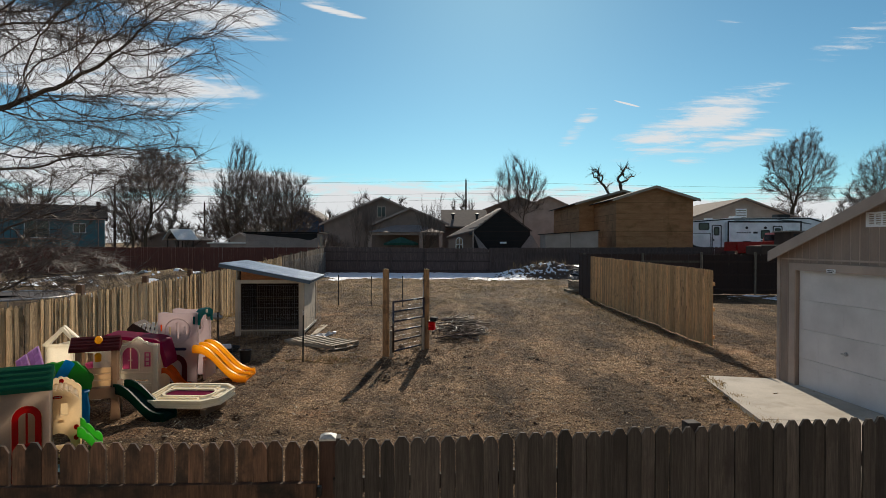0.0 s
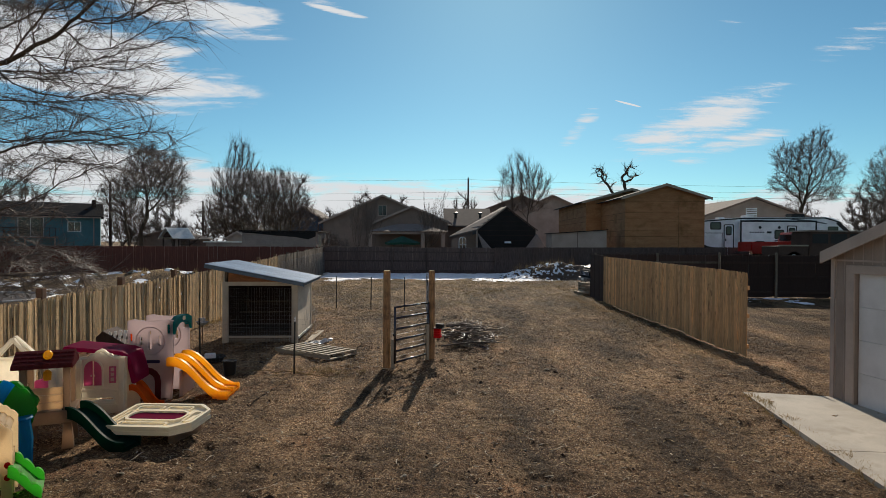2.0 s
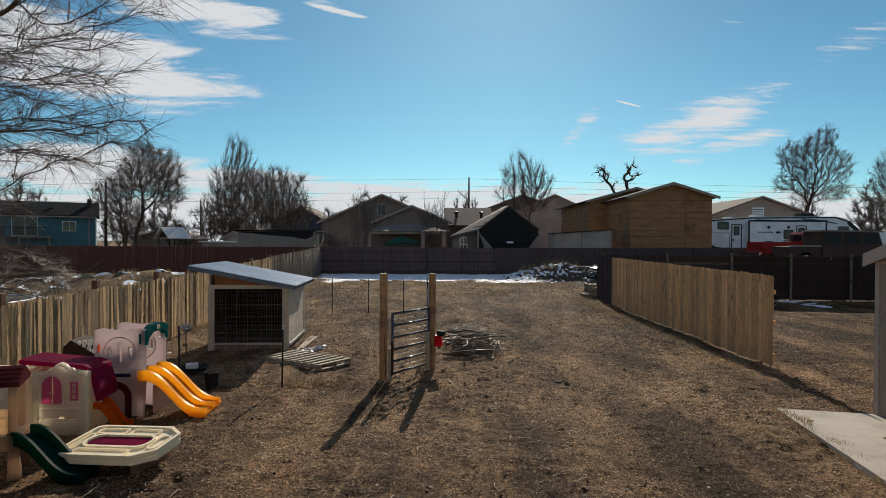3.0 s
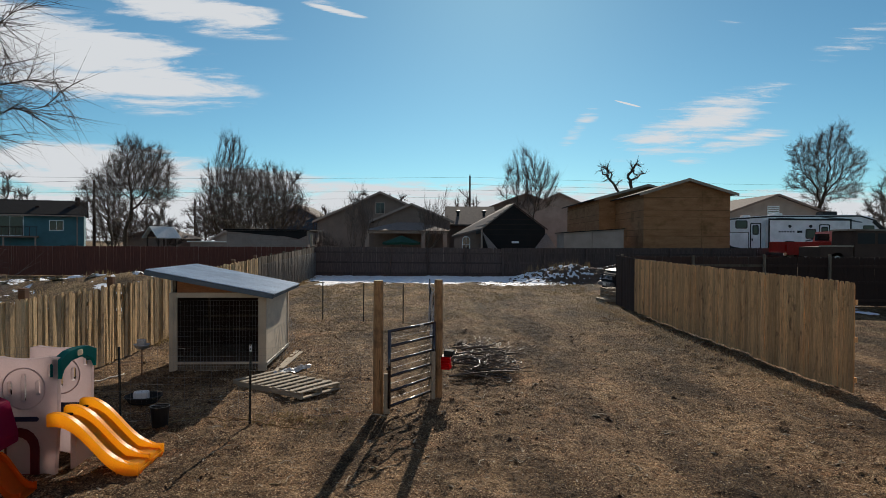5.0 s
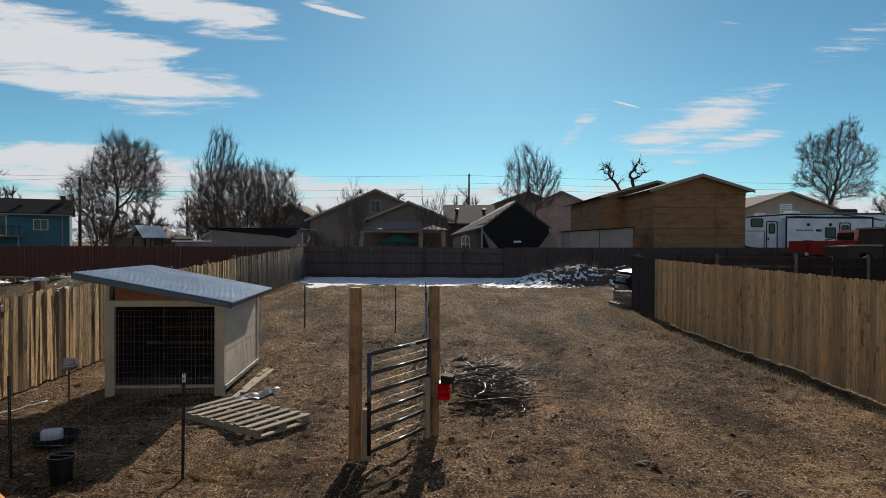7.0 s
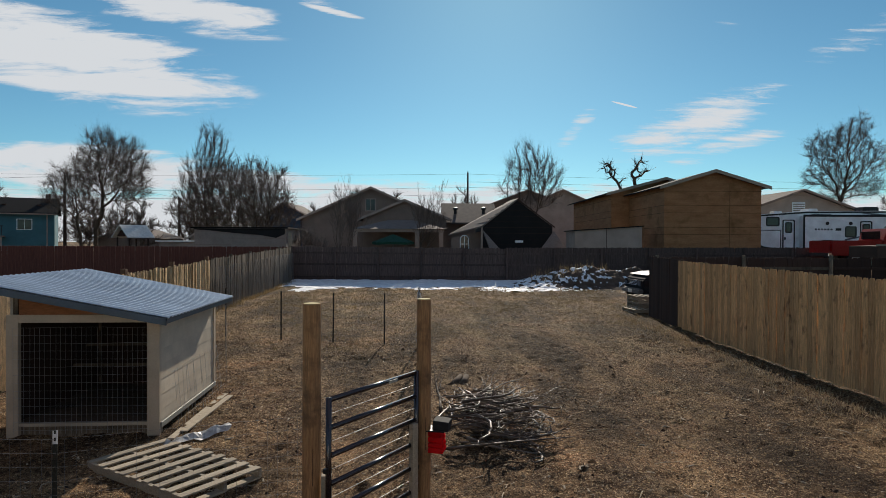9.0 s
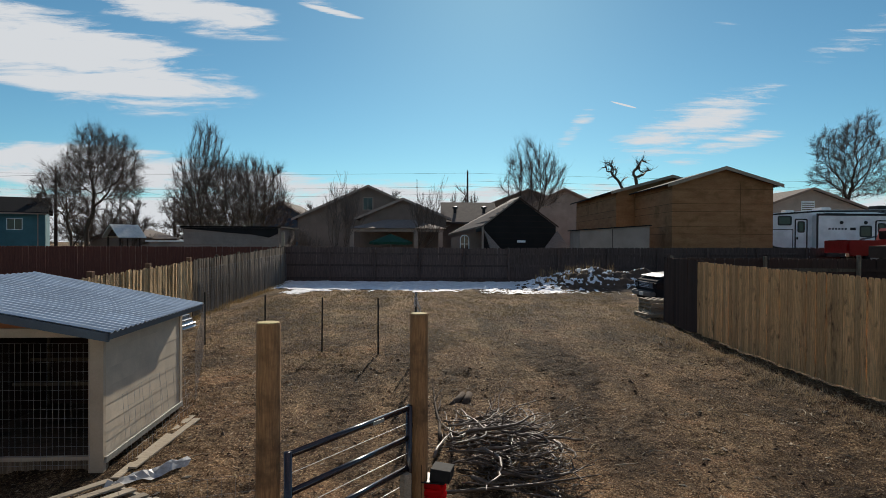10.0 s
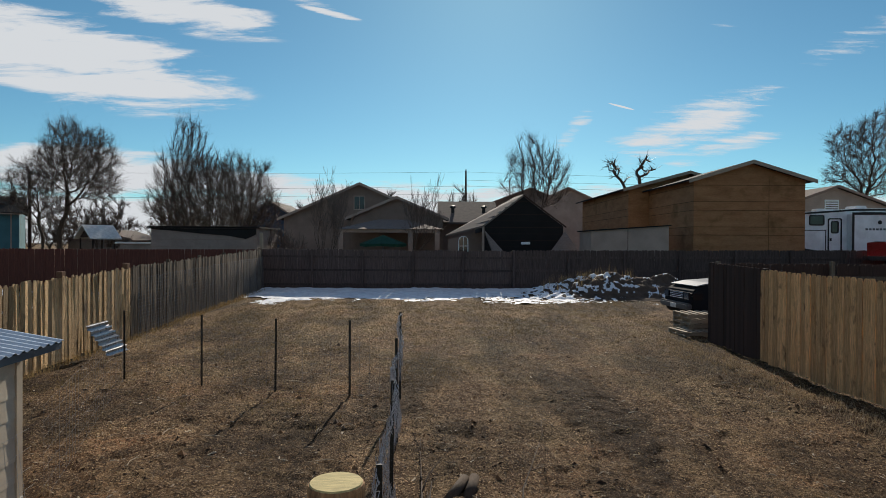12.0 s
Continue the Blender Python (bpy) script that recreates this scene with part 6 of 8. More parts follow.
def make_pink_house():
    h = thing("pink_playhouse", "cream plastic playhouse with pink shutters and a magenta roof", "playhouse", (-5.84, 11.12, 0.0), 7)
    h.scale = (0.86, 0.92, 0.92)
    top = [(0.80, 0.99), (0.63, 1.00), (0.58, 1.04), (0.52, 1.05), (0.47, 1.10), (0.40, 1.13), (0.33, 1.10), (0.28, 1.05), (0.22, 1.04), (0.17, 1.00), (0.0, 0.99)]
    part("front_wall", H([(0.0, 0.0), (0.80, 0.0)] + top, [arch(0.10, 0.42, 0.50, 0.93), rect(0.06, 0.62, 0.255, 0.295)], 0.0, 0.06), P_cream, h)
    part("side_wall", B(0.76, 0.82, 0.06, 0.72, 0.0, 0.98, bevel=0.01), P_cream, h)
    part("side_wall", B(-0.02, 0.04, 0.06, 0.72, 0.0, 0.98, bevel=0.01), P_cream, h)
    part("back_wall", H(rect(0.04, 0.76, 0.0, 0.98), [arch(0.10, 0.70, 0.04, 0.94)], 0.66, 0.72), P_cream, h)
    for x in (-0.03, 0.71):
        part("pilaster", B(x, x + 0.10, -0.03, 0.02, 0.0, 0.99, bevel=0.014), P_cream, h)
    crest = [(x, -0.012, z - 0.035) for x, z in top]
    part("crest_moulding", T(crest, 0.018, 6), P_cream, h)
    part("window_surround", H(arch(0.075, 0.445, 0.475, 0.955), [arch(0.10, 0.42, 0.50, 0.93)], -0.02, 0.0), P_cream, h)
    whole = arch(0.105, 0.415, 0.505, 0.925, 14)
    for s0 in (-1, 1):
        half = [(x, z) for x, z in whole if (x - 0.26) * s0 > 0.02]
        edge = 0.26 + 0.016 * s0
        half = sorted(half, key=lambda q: math.atan2(q[1] - 0.68, (q[0] - edge) * s0)) + [(edge, 0.915), (edge, 0.505)]
        part("shutter", P(half if s0 > 0 else half[::-1], 0.008, 0.035), P_pink, h, "pink arched shutter")
    for x in (0.232, 0.288):
        part("shutter_knob", B(x - 0.012, x + 0.012, -0.004, 0.008, 0.66, 0.69, bevel=0.003), P_cream, h)
    w = part("lattice", B(0.545, 0.665, -0.016, 0.0, 0.55, 0.83, bevel=0.004), P_pink, h, "small magenta panel")
    for k in range(3):
        part("lattice_hole", B(0.575, 0.635, -0.020, -0.016, 0.578 + 0.085 * k, 0.64 + 0.085 * k), P_cream, w)
    for x in (0.06, 0.38):
        part("panel_ridge", H(rounded(x, x + 0.28, 0.07, 0.22, 0.03), [rounded(x + 0.018, x + 0.262, 0.088, 0.202, 0.02)], -0.012, 0.0), P_cream, h)
    part("ledge", B(0.05, 0.70, -0.02, 0.0, 0.40, 0.44, bevel=0.006), P_cream, h)
    part("base_band", B(0.05, 0.70, -0.012, 0.0, 0.04, 0.18, bevel=0.005), P_cream, h)
    part("roof", soft_edges(P([(-0.30, 1.16), (0.70, 1.06), (0.84, 1.00), (0.95, 0.62), (0.95, 0.50), (0.89, 0.50), (0.78, 0.94), (0.68, 1.0), (-0.30, 1.09)], 0.10, 0.80), 0.012), P_magenta, h, "glossy magenta roof")
    s = part("chute", profile_strip(wavy(0.86, 0.42, 1.36, 0.06, 10), 0.1, 0.42, 0.03), P_orange, h, "small orange chute")
    for y in (0.08, 0.42):
        part("chute_rail", P([(x, z + 0.07) for x, z in wavy(0.86, 0.42, 1.36, 0.06, 10)] + [(x, z - 0.03) for x, z in wavy(0.86, 0.42, 1.36, 0.06, 10)[::-1]], y - 0.02, y + 0.02), P_orange, s)
    return h


make_pink_house()


def make_cream_house():
    h = thing("cream_playhouse", "cream plastic playhouse with a pale see-through gable roof", "playhouse", (-6.90, 10.75, 0.0), 0)
    part("front_wall", H([(0, 0), (0.95, 0), (0.95, 0.92), (0, 0.92)], [rect(0.46, 0.84, 0.50, 0.82)], 0.0, 0.05), P_cream, h)
    part("side_wall", B(0.90, 0.95, 0.05, 0.8, 0, 0.92), P_cream, h)
    part("side_wall", B(0, 0.05, 0.05, 0.8, 0, 0.92), P_cream, h)
    part("back_wall", H(rect(0.05, 0.90, 0.0, 0.92), [arch(0.12, 0.83, 0.04, 0.88)], 0.75, 0.8), P_cream, h)
    part("gable", H([(-0.04, 0.925), (0.64, 0.925), (0.32, 1.26), (0.27, 1.26)], [[(0.08, 0.97), (0.52, 0.97), (0.30, 1.20)]], 0.0, 0.05), P_cream, h)
    for s in (-1, 1):
        e = -0.08 if s < 0 else 0.68
        part("roof_slope", P([(e, 0.925), (0.295, 1.26), (0.295, 1.29), (e, 0.955)], 0.055, 0.12), P_cream, h)
    part("pink_seat", P(arch(0.50, 0.80, 0.46, 0.62), 0.10, 0.3), P_pink, h, "pink plastic seat seen through the window")
    return h


make_cream_house()


def make_tower():
    t = thing("play_tower", "brown plastic play tower with a plum shingled roof and green slide", "playset", (-5.58, 9.35, 0.0), 24)
    t.scale = (0.90, 0.95, 0.98)
    W, D = 0.70, 0.60
    for x in (0.03, W - 0.13):
        for y in (0.0, D - 0.1):
            part("leg", P([(x - 0.02, 0), (x + 0.14, 0), (x + 0.10, 0.36), (x, 0.36)], y, y + 0.1), P_brown, t)
            part("corner_post", B(x, x + 0.09, y, y + 0.09, 0.52, 1.10, bevel=0.012), P_brown, t)
    part("deck", B(-0.02, W + 0.02, -0.02, D + 0.02, 0.35, 0.52, bevel=0.012), P_brown, t, "wood-grain patterned brown deck")
    for k in range(3):
        part("rail_plank", B(0.1, W - 0.1, 0.02, 0.06, 0.54 + 0.10 * k, 0.63 + 0.10 * k, bevel=0.006), P_tan, t)
    part("side_plank", B(0.03, 0.07, 0.1, D - 0.1, 0.54, 0.83, bevel=0.006), P_tan, t)
    # roof: ridge along x, plum shingles
    M = Matrix(((0, 1, 0, 0), (1, 0, 0, 0), (0, 0, 1, 0), (0, 0, 0, 1)))
    for s in (0, 1):
        a, b = (-0.05, 1.10), (D / 2, 1.25)
        if s:
            a = (D + 0.05, 1.10)
        bm = P([a, b, (b[0], b[1] + 0.04), (a[0], a[1] + 0.04)], -0.06, W, M)
        for r in range(4):
            for k in range(8):
                f0, f1 = (r + 0.05) / 4, (r + 0.93) / 4
                p, q = (a[0] + (b[0] - a[0]) * f0, a[1] + (b[1] - a[1]) * f0 + 0.04), (a[0] + (b[0] - a[0]) * f1, a[1] + (b[1] - a[1]) * f1 + 0.04)
                x0 = -0.06 + (W + 0.06) * (k + 0.06) / 8
                prism(bm, [p, q, (q[0], q[1] + 0.006), (p[0], p[1] + 0.02)], x0, x0 + (W + 0.06) * 0.88 / 8, M)
        part("roof_slope", bm, P_plum, t, "plum shingled roof")
    part("roof_end", P([(-0.03, 1.09), (D + 0.03, 1.09), (D / 2, 1.25)], W - 0.02, W - 0.002, M), P_plum, t)
    bm = lathe([(0.03, 0), (0.06, 0.02), (0.06, 0.07), (0.035, 0.09)], 12)
    bmesh.ops.transform(bm, matrix=pose(0.36, 0.12, 1.24, 60, 0, 20), verts=bm.verts)
    part("periscope", bm, P_yellow, t, "yellow periscope")
    bm = lathe([(0.05, 0), (0.055, 0.10), (0.03, 0.13)], 12)
    bmesh.ops.transform(bm, matrix=pose(0.36, 0.12, 0.92, 0, 0, 0), verts=bm.verts)
    part("spyglass", bm, P_yellow, t, "yellow spyglass")
    line = wavy(0.70, 0.46, 1.72, 0.05)
    turn = Matrix.Translation((0.68, 0.26, 0)) @ pose(0, 0, 0, 0, 0, -35) @ Matrix.Translation((-0.68, -0.46, 0))
    bm = profile_strip(line, 0.24, 0.54, 0.03)
    bmesh.ops.transform(bm, matrix=turn, verts=bm.verts)
    s = part("slide", bm, P_dkgreen, t, "dark green slide")
    for y in (0.22, 0.56):
        rail = [(x, z + 0.10) for x, z in line]
        bm = P(rail + [(x, z - 0.06) for x, z in line[::-1]], y - 0.02, y + 0.02)
        bmesh.ops.bevel(bm, geom=list(bm.edges), offset=0.008, segments=2, affect="EDGES")
        bmesh.ops.transform(bm, matrix=turn, verts=bm.verts)
        part("slide_rail", bm, P_dkgreen, s)
    bm = P([(1.48, 0), (1.70, 0), (1.70, 0.07), (1.46, 0.12)], 0.23, 0.55)
    bmesh.ops.transform(bm, matrix=turn, verts=bm.verts)
    part("slide_foot", bm, P_dkgreen, s)
    return t


make_tower()


def make_table():
    t = thing("water_table", "tipped cream plastic play table with a magenta basin", "play table", (-4.08, 10.10, 0.03), -10, rx=6, ry=-2)
    t.scale = (0.86, 0.92, 0.88)
    M = Matrix(((1, 0, 0, 0), (0, 0, 1, 0), (0, 1, 0, 0.30), (0, 0, 0, 1)))

    def edge(k):
        """The table's outline drawn in by k: square corners at one end, cut corners at the other."""
        return [(-0.72 + k, -0.42 + k), (-0.62 + k, -0.47 + k), (0.50 - k * 0.6, -0.47 + k), (0.76 - k, -0.26 + k * 0.4), (0.76 - k, 0.26 - k * 0.4), (0.50 - k * 0.6, 0.47 - k), (-0.62 + k, 0.47 - k), (-0.72 + k, 0.42 - k)]
    part("top", P(edge(0.02), -0.05, -0.012, M), P_solid, t)
    part("rim", H(edge(0.0), [edge(0.045)], -0.012, 0.03, M), P_solid, t)
    part("skirt", H(edge(0.01), [edge(0.05)], -0.11, -0.05, M), P_solid, t)
    part("basin_rim", H(rounded(-0.54, 0.50, -0.20, 0.20, 0.17), [rounded(-0.50, 0.46, -0.16, 0.16, 0.14)], -0.012, 0.025, M), P_solid, t)
    part("basin", P(rounded(-0.50, 0.46, -0.16, 0.16, 0.14), -0.012, -0.004, M), P_magenta, t, "magenta basin")
    for x0, x1, z0, z1 in ((-0.60, -0.12, 0.22, 0.40), (-0.06, 0.40, 0.22, 0.40), (0.52, 0.68, -0.2, 0.2), (-0.64, -0.54, -0.3, 0.2), (-0.48, 0.36, -0.40, -0.24)):
        part("tray_rim", H(rounded(x0, x1, z0, z1, 0.06), [rounded(x0 + 0.025, x1 - 0.025, z0 + 0.025, z1 - 0.025, 0.04)], -0.012, 0.018, M), P_solid, t)
    for x in (-0.45, 0.45):
        part("leg", B(x - 0.06, x + 0.06, -0.36, 0.36, -0.05, 0.14, bevel=0.02), P_brown, t, "dark brown leg")
    return t


make_table()


def scallop(x0, x1, z0, z1, n=7, rise=0.16):
    """A panel outline with a scalloped arched top."""
    out = [(x0, z0), (x1, z0)]
    for i in range(n * 4 + 1):
        f = i / (n * 4)
        x = x1 + (x0 - x1) * f
        out.append((x, z1 - rise + rise * math.sin(math.pi * f) + 0.018 * abs(math.sin(math.pi * f * n))))
    return out


def make_scallop_house():
    h = thing("scalloped_playhouse", "tan plastic cottage climber with scalloped gables and red knobs", "playhouse", (-5.02, 7.70, 0.0), 30)
    h.scale = (0.82, 1.0, 0.93)
    holes = [arch(0.08, 0.42, 0.06, 0.36), rect(0.28, 0.38, 0.60, 0.76)]
    part("front_gable", H(scallop(0, 0.54, 0, 0.94), holes, 0.0, 0.06), P_tan2, h)
    part("rear_gable", H(scallop(-0.02, 0.56, 0, 1.02), [arch(0.12, 0.46, 0.06, 0.42)], 0.42, 0.48), P_tan2, h)
    part("roof_band", P(scallop(0.02, 0.52, 0.80, 0.95, rise=0.14), 0.06, 0.42), P_tan2, h)
    part("side_wall", B(0.47, 0.53, 0.06, 0.42, 0, 0.5), P_tan2, h)
    for k in range(3):
        part("brick_ridge", B(0.05 + 0.10 * k, 0.12 + 0.10 * k, -0.004, 0.0, 0.5 + 0.05 * (k % 2), 0.535 + 0.05 * (k % 2)), P_tan2, h)
    for x, z in ((0.49, 0.42), (0.49, 0.28), (0.28, 1.0)):
        bm = lathe([(0.035, 0), (0.035, 0.015), (0.02, 0.025)], 12)
        bmesh.ops.transform(bm, matrix=pose(x, 0.0 if z < 0.9 else 0.42, z if z < 0.9 else 0.98, 90, 0, 0), verts=bm.verts)
        part("knob", bm, P_red, h, "red knob")
    b = part("badge", P(rounded(0.18, 0.30, 0.83, 0.87, 0.018), -0.006, 0.0), P_red, h, "small red oval badge")
    part("badge_bar", P(rounded(0.195, 0.285, 0.843, 0.857, 0.006), -0.008, -0.006), P_cream, b)
    # lime petal slide at its side
    line = [(0.50, 0.34), (0.60, 0.28), (0.69, 0.18), (0.78, 0.09), (0.86, 0.045)]
    s = part("petal_slide", profile_strip(line, -0.04, 0.42, 0.03), P_lime, h, "lime green scalloped slide")
    for y in (-0.06, 0.44):
        ed = []
        for i in range(49):
            f = i / 48
            k = min(3, int(f * 4))
            g = f * 4 - k
            x, z = line[k][0] + (line[k + 1][0] - line[k][0]) * g, line[k][1] + (line[k + 1][1] - line[k][1]) * g
            ed.append((x, z + 0.07 + 0.045 * abs(math.sin(f * math.pi * 3)) ** 0.6))
        part("petal_edge", P(ed + [(x, z - 0.03) for x, z in line[::-1]], y - 0.03, y + 0.03), P_lime, s)
    return h


P_tan2 = plastic("sand coloured plastic", (0.82, 0.70, 0.52))
make_scallop_house()


def make_green_house():
    h = thing("green_roofed_playhouse", "grey-beige plastic playhouse with a dark green roof and red door", "playhouse", (-5.55, 6.51, 0.0), 30)
    part("front_wall", H([(0, 0), (1.2, 0), (1.2, 1.045), (0, 1.045)], [arch(0.83, 1.13, 0.02, 0.90), rounded(0.52, 0.66, 0.66, 0.84, 0.04)], 0.0, 0.05), P_sandgrey, h)
    part("side_wall", B(1.15, 1.2, 0.05, 0.85, 0, 1.0), P_sandgrey, h)
    part("side_wall", B(0.0, 0.05, 0.05, 0.85, 0, 0.88), P_sandgrey, h)
    part("back_wall", B(0.05, 1.10, 0.80, 0.85, 0, 0.88), P_sandgrey, h)
    d = part("door", H(arch(0.84, 1.12, 0.02, 0.89), [arch(0.90, 1.06, 0.46, 0.82)], -0.02, 0.03), P_red, h, "red arched half door")
    part("door_bar", B(0.97, 0.99, -0.015, 0.02, 0.46, 0.81), P_red, d)
    M = Matrix(((0, 1, 0, 0), (1, 0, 0, 0), (0, 0, 1, 0), (0, 0, 0, 1)))
    for s in (0, 1):
        a, b = ((-0.04, 1.05), (0.42, 1.22)) if not s else ((0.90, 1.05), (0.42, 1.22))
        bm = P([a, b, (b[0], b[1] + 0.05), (a[0], a[1] + 0.05)], -0.08, 1.23, M)
        for r in range(4):
            f = (r + 0.5) / 4
            p = (a[0] + (b[0] - a[0]) * f, a[1] + (b[1] - a[1]) * f + 0.05)
            prism(bm, [(p[0] - 0.015, p[1] - 0.01), (p[0] + 0.015, p[1] - 0.01), (p[0] + 0.01, p[1] + 0.02), (p[0] - 0.01, p[1] + 0.02)], -0.06, 1.21, M)
        part("roof_slope", bm, P_dkgreen2, h, "dark green ribbed roof")
    for k in range(7):
        part("stone_ridge", B(1.202, 1.21, 0.08 + 0.1 * k, 0.16 + 0.1 * k, 0.2 + 0.05 * (k % 2), 0.26 + 0.05 * (k % 2)), P_sandgrey, h)
    part("door_knob", lathe([(0.02, 0.3), (0.02, 0.33)], 8), P_yellow, h).location = (0.74, -0.03, 0)
    return h


P_sandgrey = plastic("warm grey plastic", (0.58, 0.50, 0.43))
P_dkgreen2 = plastic("forest green plastic", (0.03, 0.22, 0.14))
make_green_house()


def make_tree_toy():
    t = thing("tree_playset", "round leafy green canopy and blue tube of a plastic playset", "playset", (-5.42, 8.80, 0.0), 25)
    out = []
    for i in range(40):
        a = 2 * math.pi * i / 40
        r = 0.36 + 0.03 * math.sin(a * 7)
        out.append((r * 1.05 * math.cos(a), 0.70 + r * 0.9 * math.sin(a)))
    bm = P(out, 0.05, 0.20)
    bmesh.ops.bevel(bm, geom=[e for e in bm.edges if abs(e.verts[0].co.y - e.verts[1].co.y) < 1e-4], offset=0.03, segments=2, affect="EDGES")
    part("canopy", bm, P_green, t, "scalloped green canopy")
    part("tube", T([(0.20, 0.0, 0.02), (0.21, 0.0, 0.35), (0.18, -0.01, 0.60)], 0.15, 16), P_blue, t, "blue barrel")
    part("cap_tube", T([(-0.02, -0.05, 0.80), (0.08, -0.03, 0.98), (0.11, 0.0, 1.03)], 0.07, 12), P_blue, t, "blue tube")
    part("rim", T([(0.18 + 0.16 * math.cos(a * math.pi / 8), 0.16 * math.sin(a * math.pi / 8), 0.60) for a in range(17)], 0.02, 6), P_blue, t)
    return t


make_tree_toy()


def make_purple_roof():
    t = thing("purple_roof_piece", "loose lilac shingled playhouse roof leaning against the fence", "playhouse roof", (-6.62, 9.75, 0.0), 8)
    t.scale = (0.72, 0.8, 1.06)
    M = pose(0.10, 0.0, 0.22, -8, -26, 0)
    for x in (0.0, 0.27):
        bm = B(x, x + 0.24, 0, 0.04, 0, 0.66, m=M)
        for r in range(6):
            for k in range(2):
                box(bm, x + 0.01 + 0.115 * k, x + 0.115 + 0.115 * k, -0.016, 0.0, 0.02 + 0.105 * r, 0.11 + 0.105 * r, m=M)
        part("roof_half", bm, P_purple, t)
    part("prop", B(0.0, 0.55, 0.05, 0.5, 0.0, 0.26, bevel=0.02), P_grey, t)
    return t


make_purple_roof()


def make_slat_panel():
    t = thing("slatted_crate", "dark brown crate with white slats leaning by the fence", "crate", (-6.72, 13.2, 0.0), 8)
    part("body", P([(0.0, 0), (0.55, 0), (0.62, 0.70), (0.12, 1.02), (0.0, 0.90)], 0.0, 0.7), M_darkwood, t)
    for k in range(7):
        x = 0.06 + 0.09 * k
        part("slat", B(x, x + 0.052, -0.05, -0.02, 0.45, 1.02 + 0.025 * k, m=pose(0, 0, 0, -4, 9, 0)), M_palepaint, t, "white painted slat")
    part("slat_rail", B(0.05, 0.70, -0.018, -0.004, 0.92, 0.97, m=pose(0, 0, 0, -4, 7, 0)), M_darkwood, t)
    return t


M_palepaint = material("flaking white paint", (0.80, 0.78, 0.72), 0.7, scale=6, grain=30, stain=(0.5, 0.45, 0.38), stain_scale=5, stain_at=0.62)
make_slat_panel()

board = thing("plastic_slab", "pale blue plastic slab lying on the dirt", "slab", (-4.95, 7.28, 0.0), 6)
part("top", B(0, 0.55, 0, 0.22, 0.0, 0.05, bevel=0.015), plastic("pale blue plastic", (0.42, 0.62, 0.70)), board)
slide_piece = thing("loose_plastic_piece", "curved magenta plastic piece on the dirt beside the slide", "toy", (-4.92, 13.20, -0.02), -20)
part("shell", profile_strip(wavy(0, 0.24, 0.62, 0.03, 10), 0, 0.2, 0.04), P_magenta, slide_piece)


# ---- small things in the pen ----
def bucket(loc, r, h, mat, label, name="bucket", handle=True):
    b = thing(name, label, name.replace("_", " "), loc)
    bm = lathe([(r * 0.78, 0.0), (r * 0.99, h), (r * 1.06, h), (r * 1.06, h - 0.02), (r * 1.0, h - 0.02)][:2] + [(r * 1.05, h), (r * 1.05, h + 0.015), (r * 0.94, h + 0.015), (r * 0.74, 0.03)], 22)
    part("tub", bm, mat, b, smooth=False)
    if handle:
        part("bail", T([(r * math.cos(a * math.pi / 10), r * 0.35 * math.sin(a * math.pi / 10), h - r * 0.15 * math.sin(a * math.pi / 10) + 0.02) for a in range(11)], 0.004, 5), M_steel, b)
    return b


bucket((-4.45, 13.98, gz(-4.45, 13.98)), 0.135, 0.29, M_black, "black plastic bucket standing at the pen wire")
pan = bucket((-5.25, 15.15, gz(-5.25, 15.15)), 0.28, 0.10, M_rubber, "shallow black rubber feed pan", "feed_pan", False)
salt = thing("lick_block", "white lick block in the feed pan", "lick block", (-5.29, 15.15, gz(-5.25, 15.15) + 0.03), 20)
part("block", B(-0.12, 0.12, -0.08, 0.08, 0, 0.15, bevel=0.03), M_white, salt)

bowl = thing("water_bowl", "steel livestock water bowl on a thin pipe by the fence", "water bowl", (-6.18, 17.0, gz(-6.2, 17.0)))
part("pipe", T([(0.0, 0, 0), (0.0, 0, 0.52)], 0.014, 8), M_rustpost, bowl)
bm = lathe([(0.05, 0.50), (0.11, 0.53), (0.145, 0.60), (0.152, 0.60), (0.12, 0.54), (0.03, 0.52)], 18)
part("basin", bm, M_steel, bowl, "polished steel basin", smooth=True)
part("float_box", B(-0.13, 0.03, 0.05, 0.13, 0.56, 0.68, bevel=0.015), M_steel, bowl)
hose = thing("hose", "pale hose lying along the fence foot", "hose")
vs, fs = [], []
pts = []
for i in range(40):
    f = i / 39
    x, y = -6.75 - 0.15 * math.sin(f * 5) + 0.9 * max(0, 0.25 - f), 17.0 - 3.6 * f
    pts.append((x, y, gz(x, y) + 0.02))
tube_data(pts, 0.012, 6, vs, fs)
raw_mesh("line", vs, fs, M_palepaint, hose, True)
hose2 = thing("hose", "thin pale cable lying in loops on the dirt", "hose")
vs, fs = [], []
pts = []
for i in range(50):
    f = i / 49
    x, y = -4.7 + 2.4 * f, 13.9 + 0.35 * math.sin(f * 4.2) + 0.25 * f
    pts.append((x, y, gz(x, y) + 0.015))
tube_data(pts, 0.008, 5, vs, fs)
raw_mesh("line", vs, fs, M_straw, hose2, True)

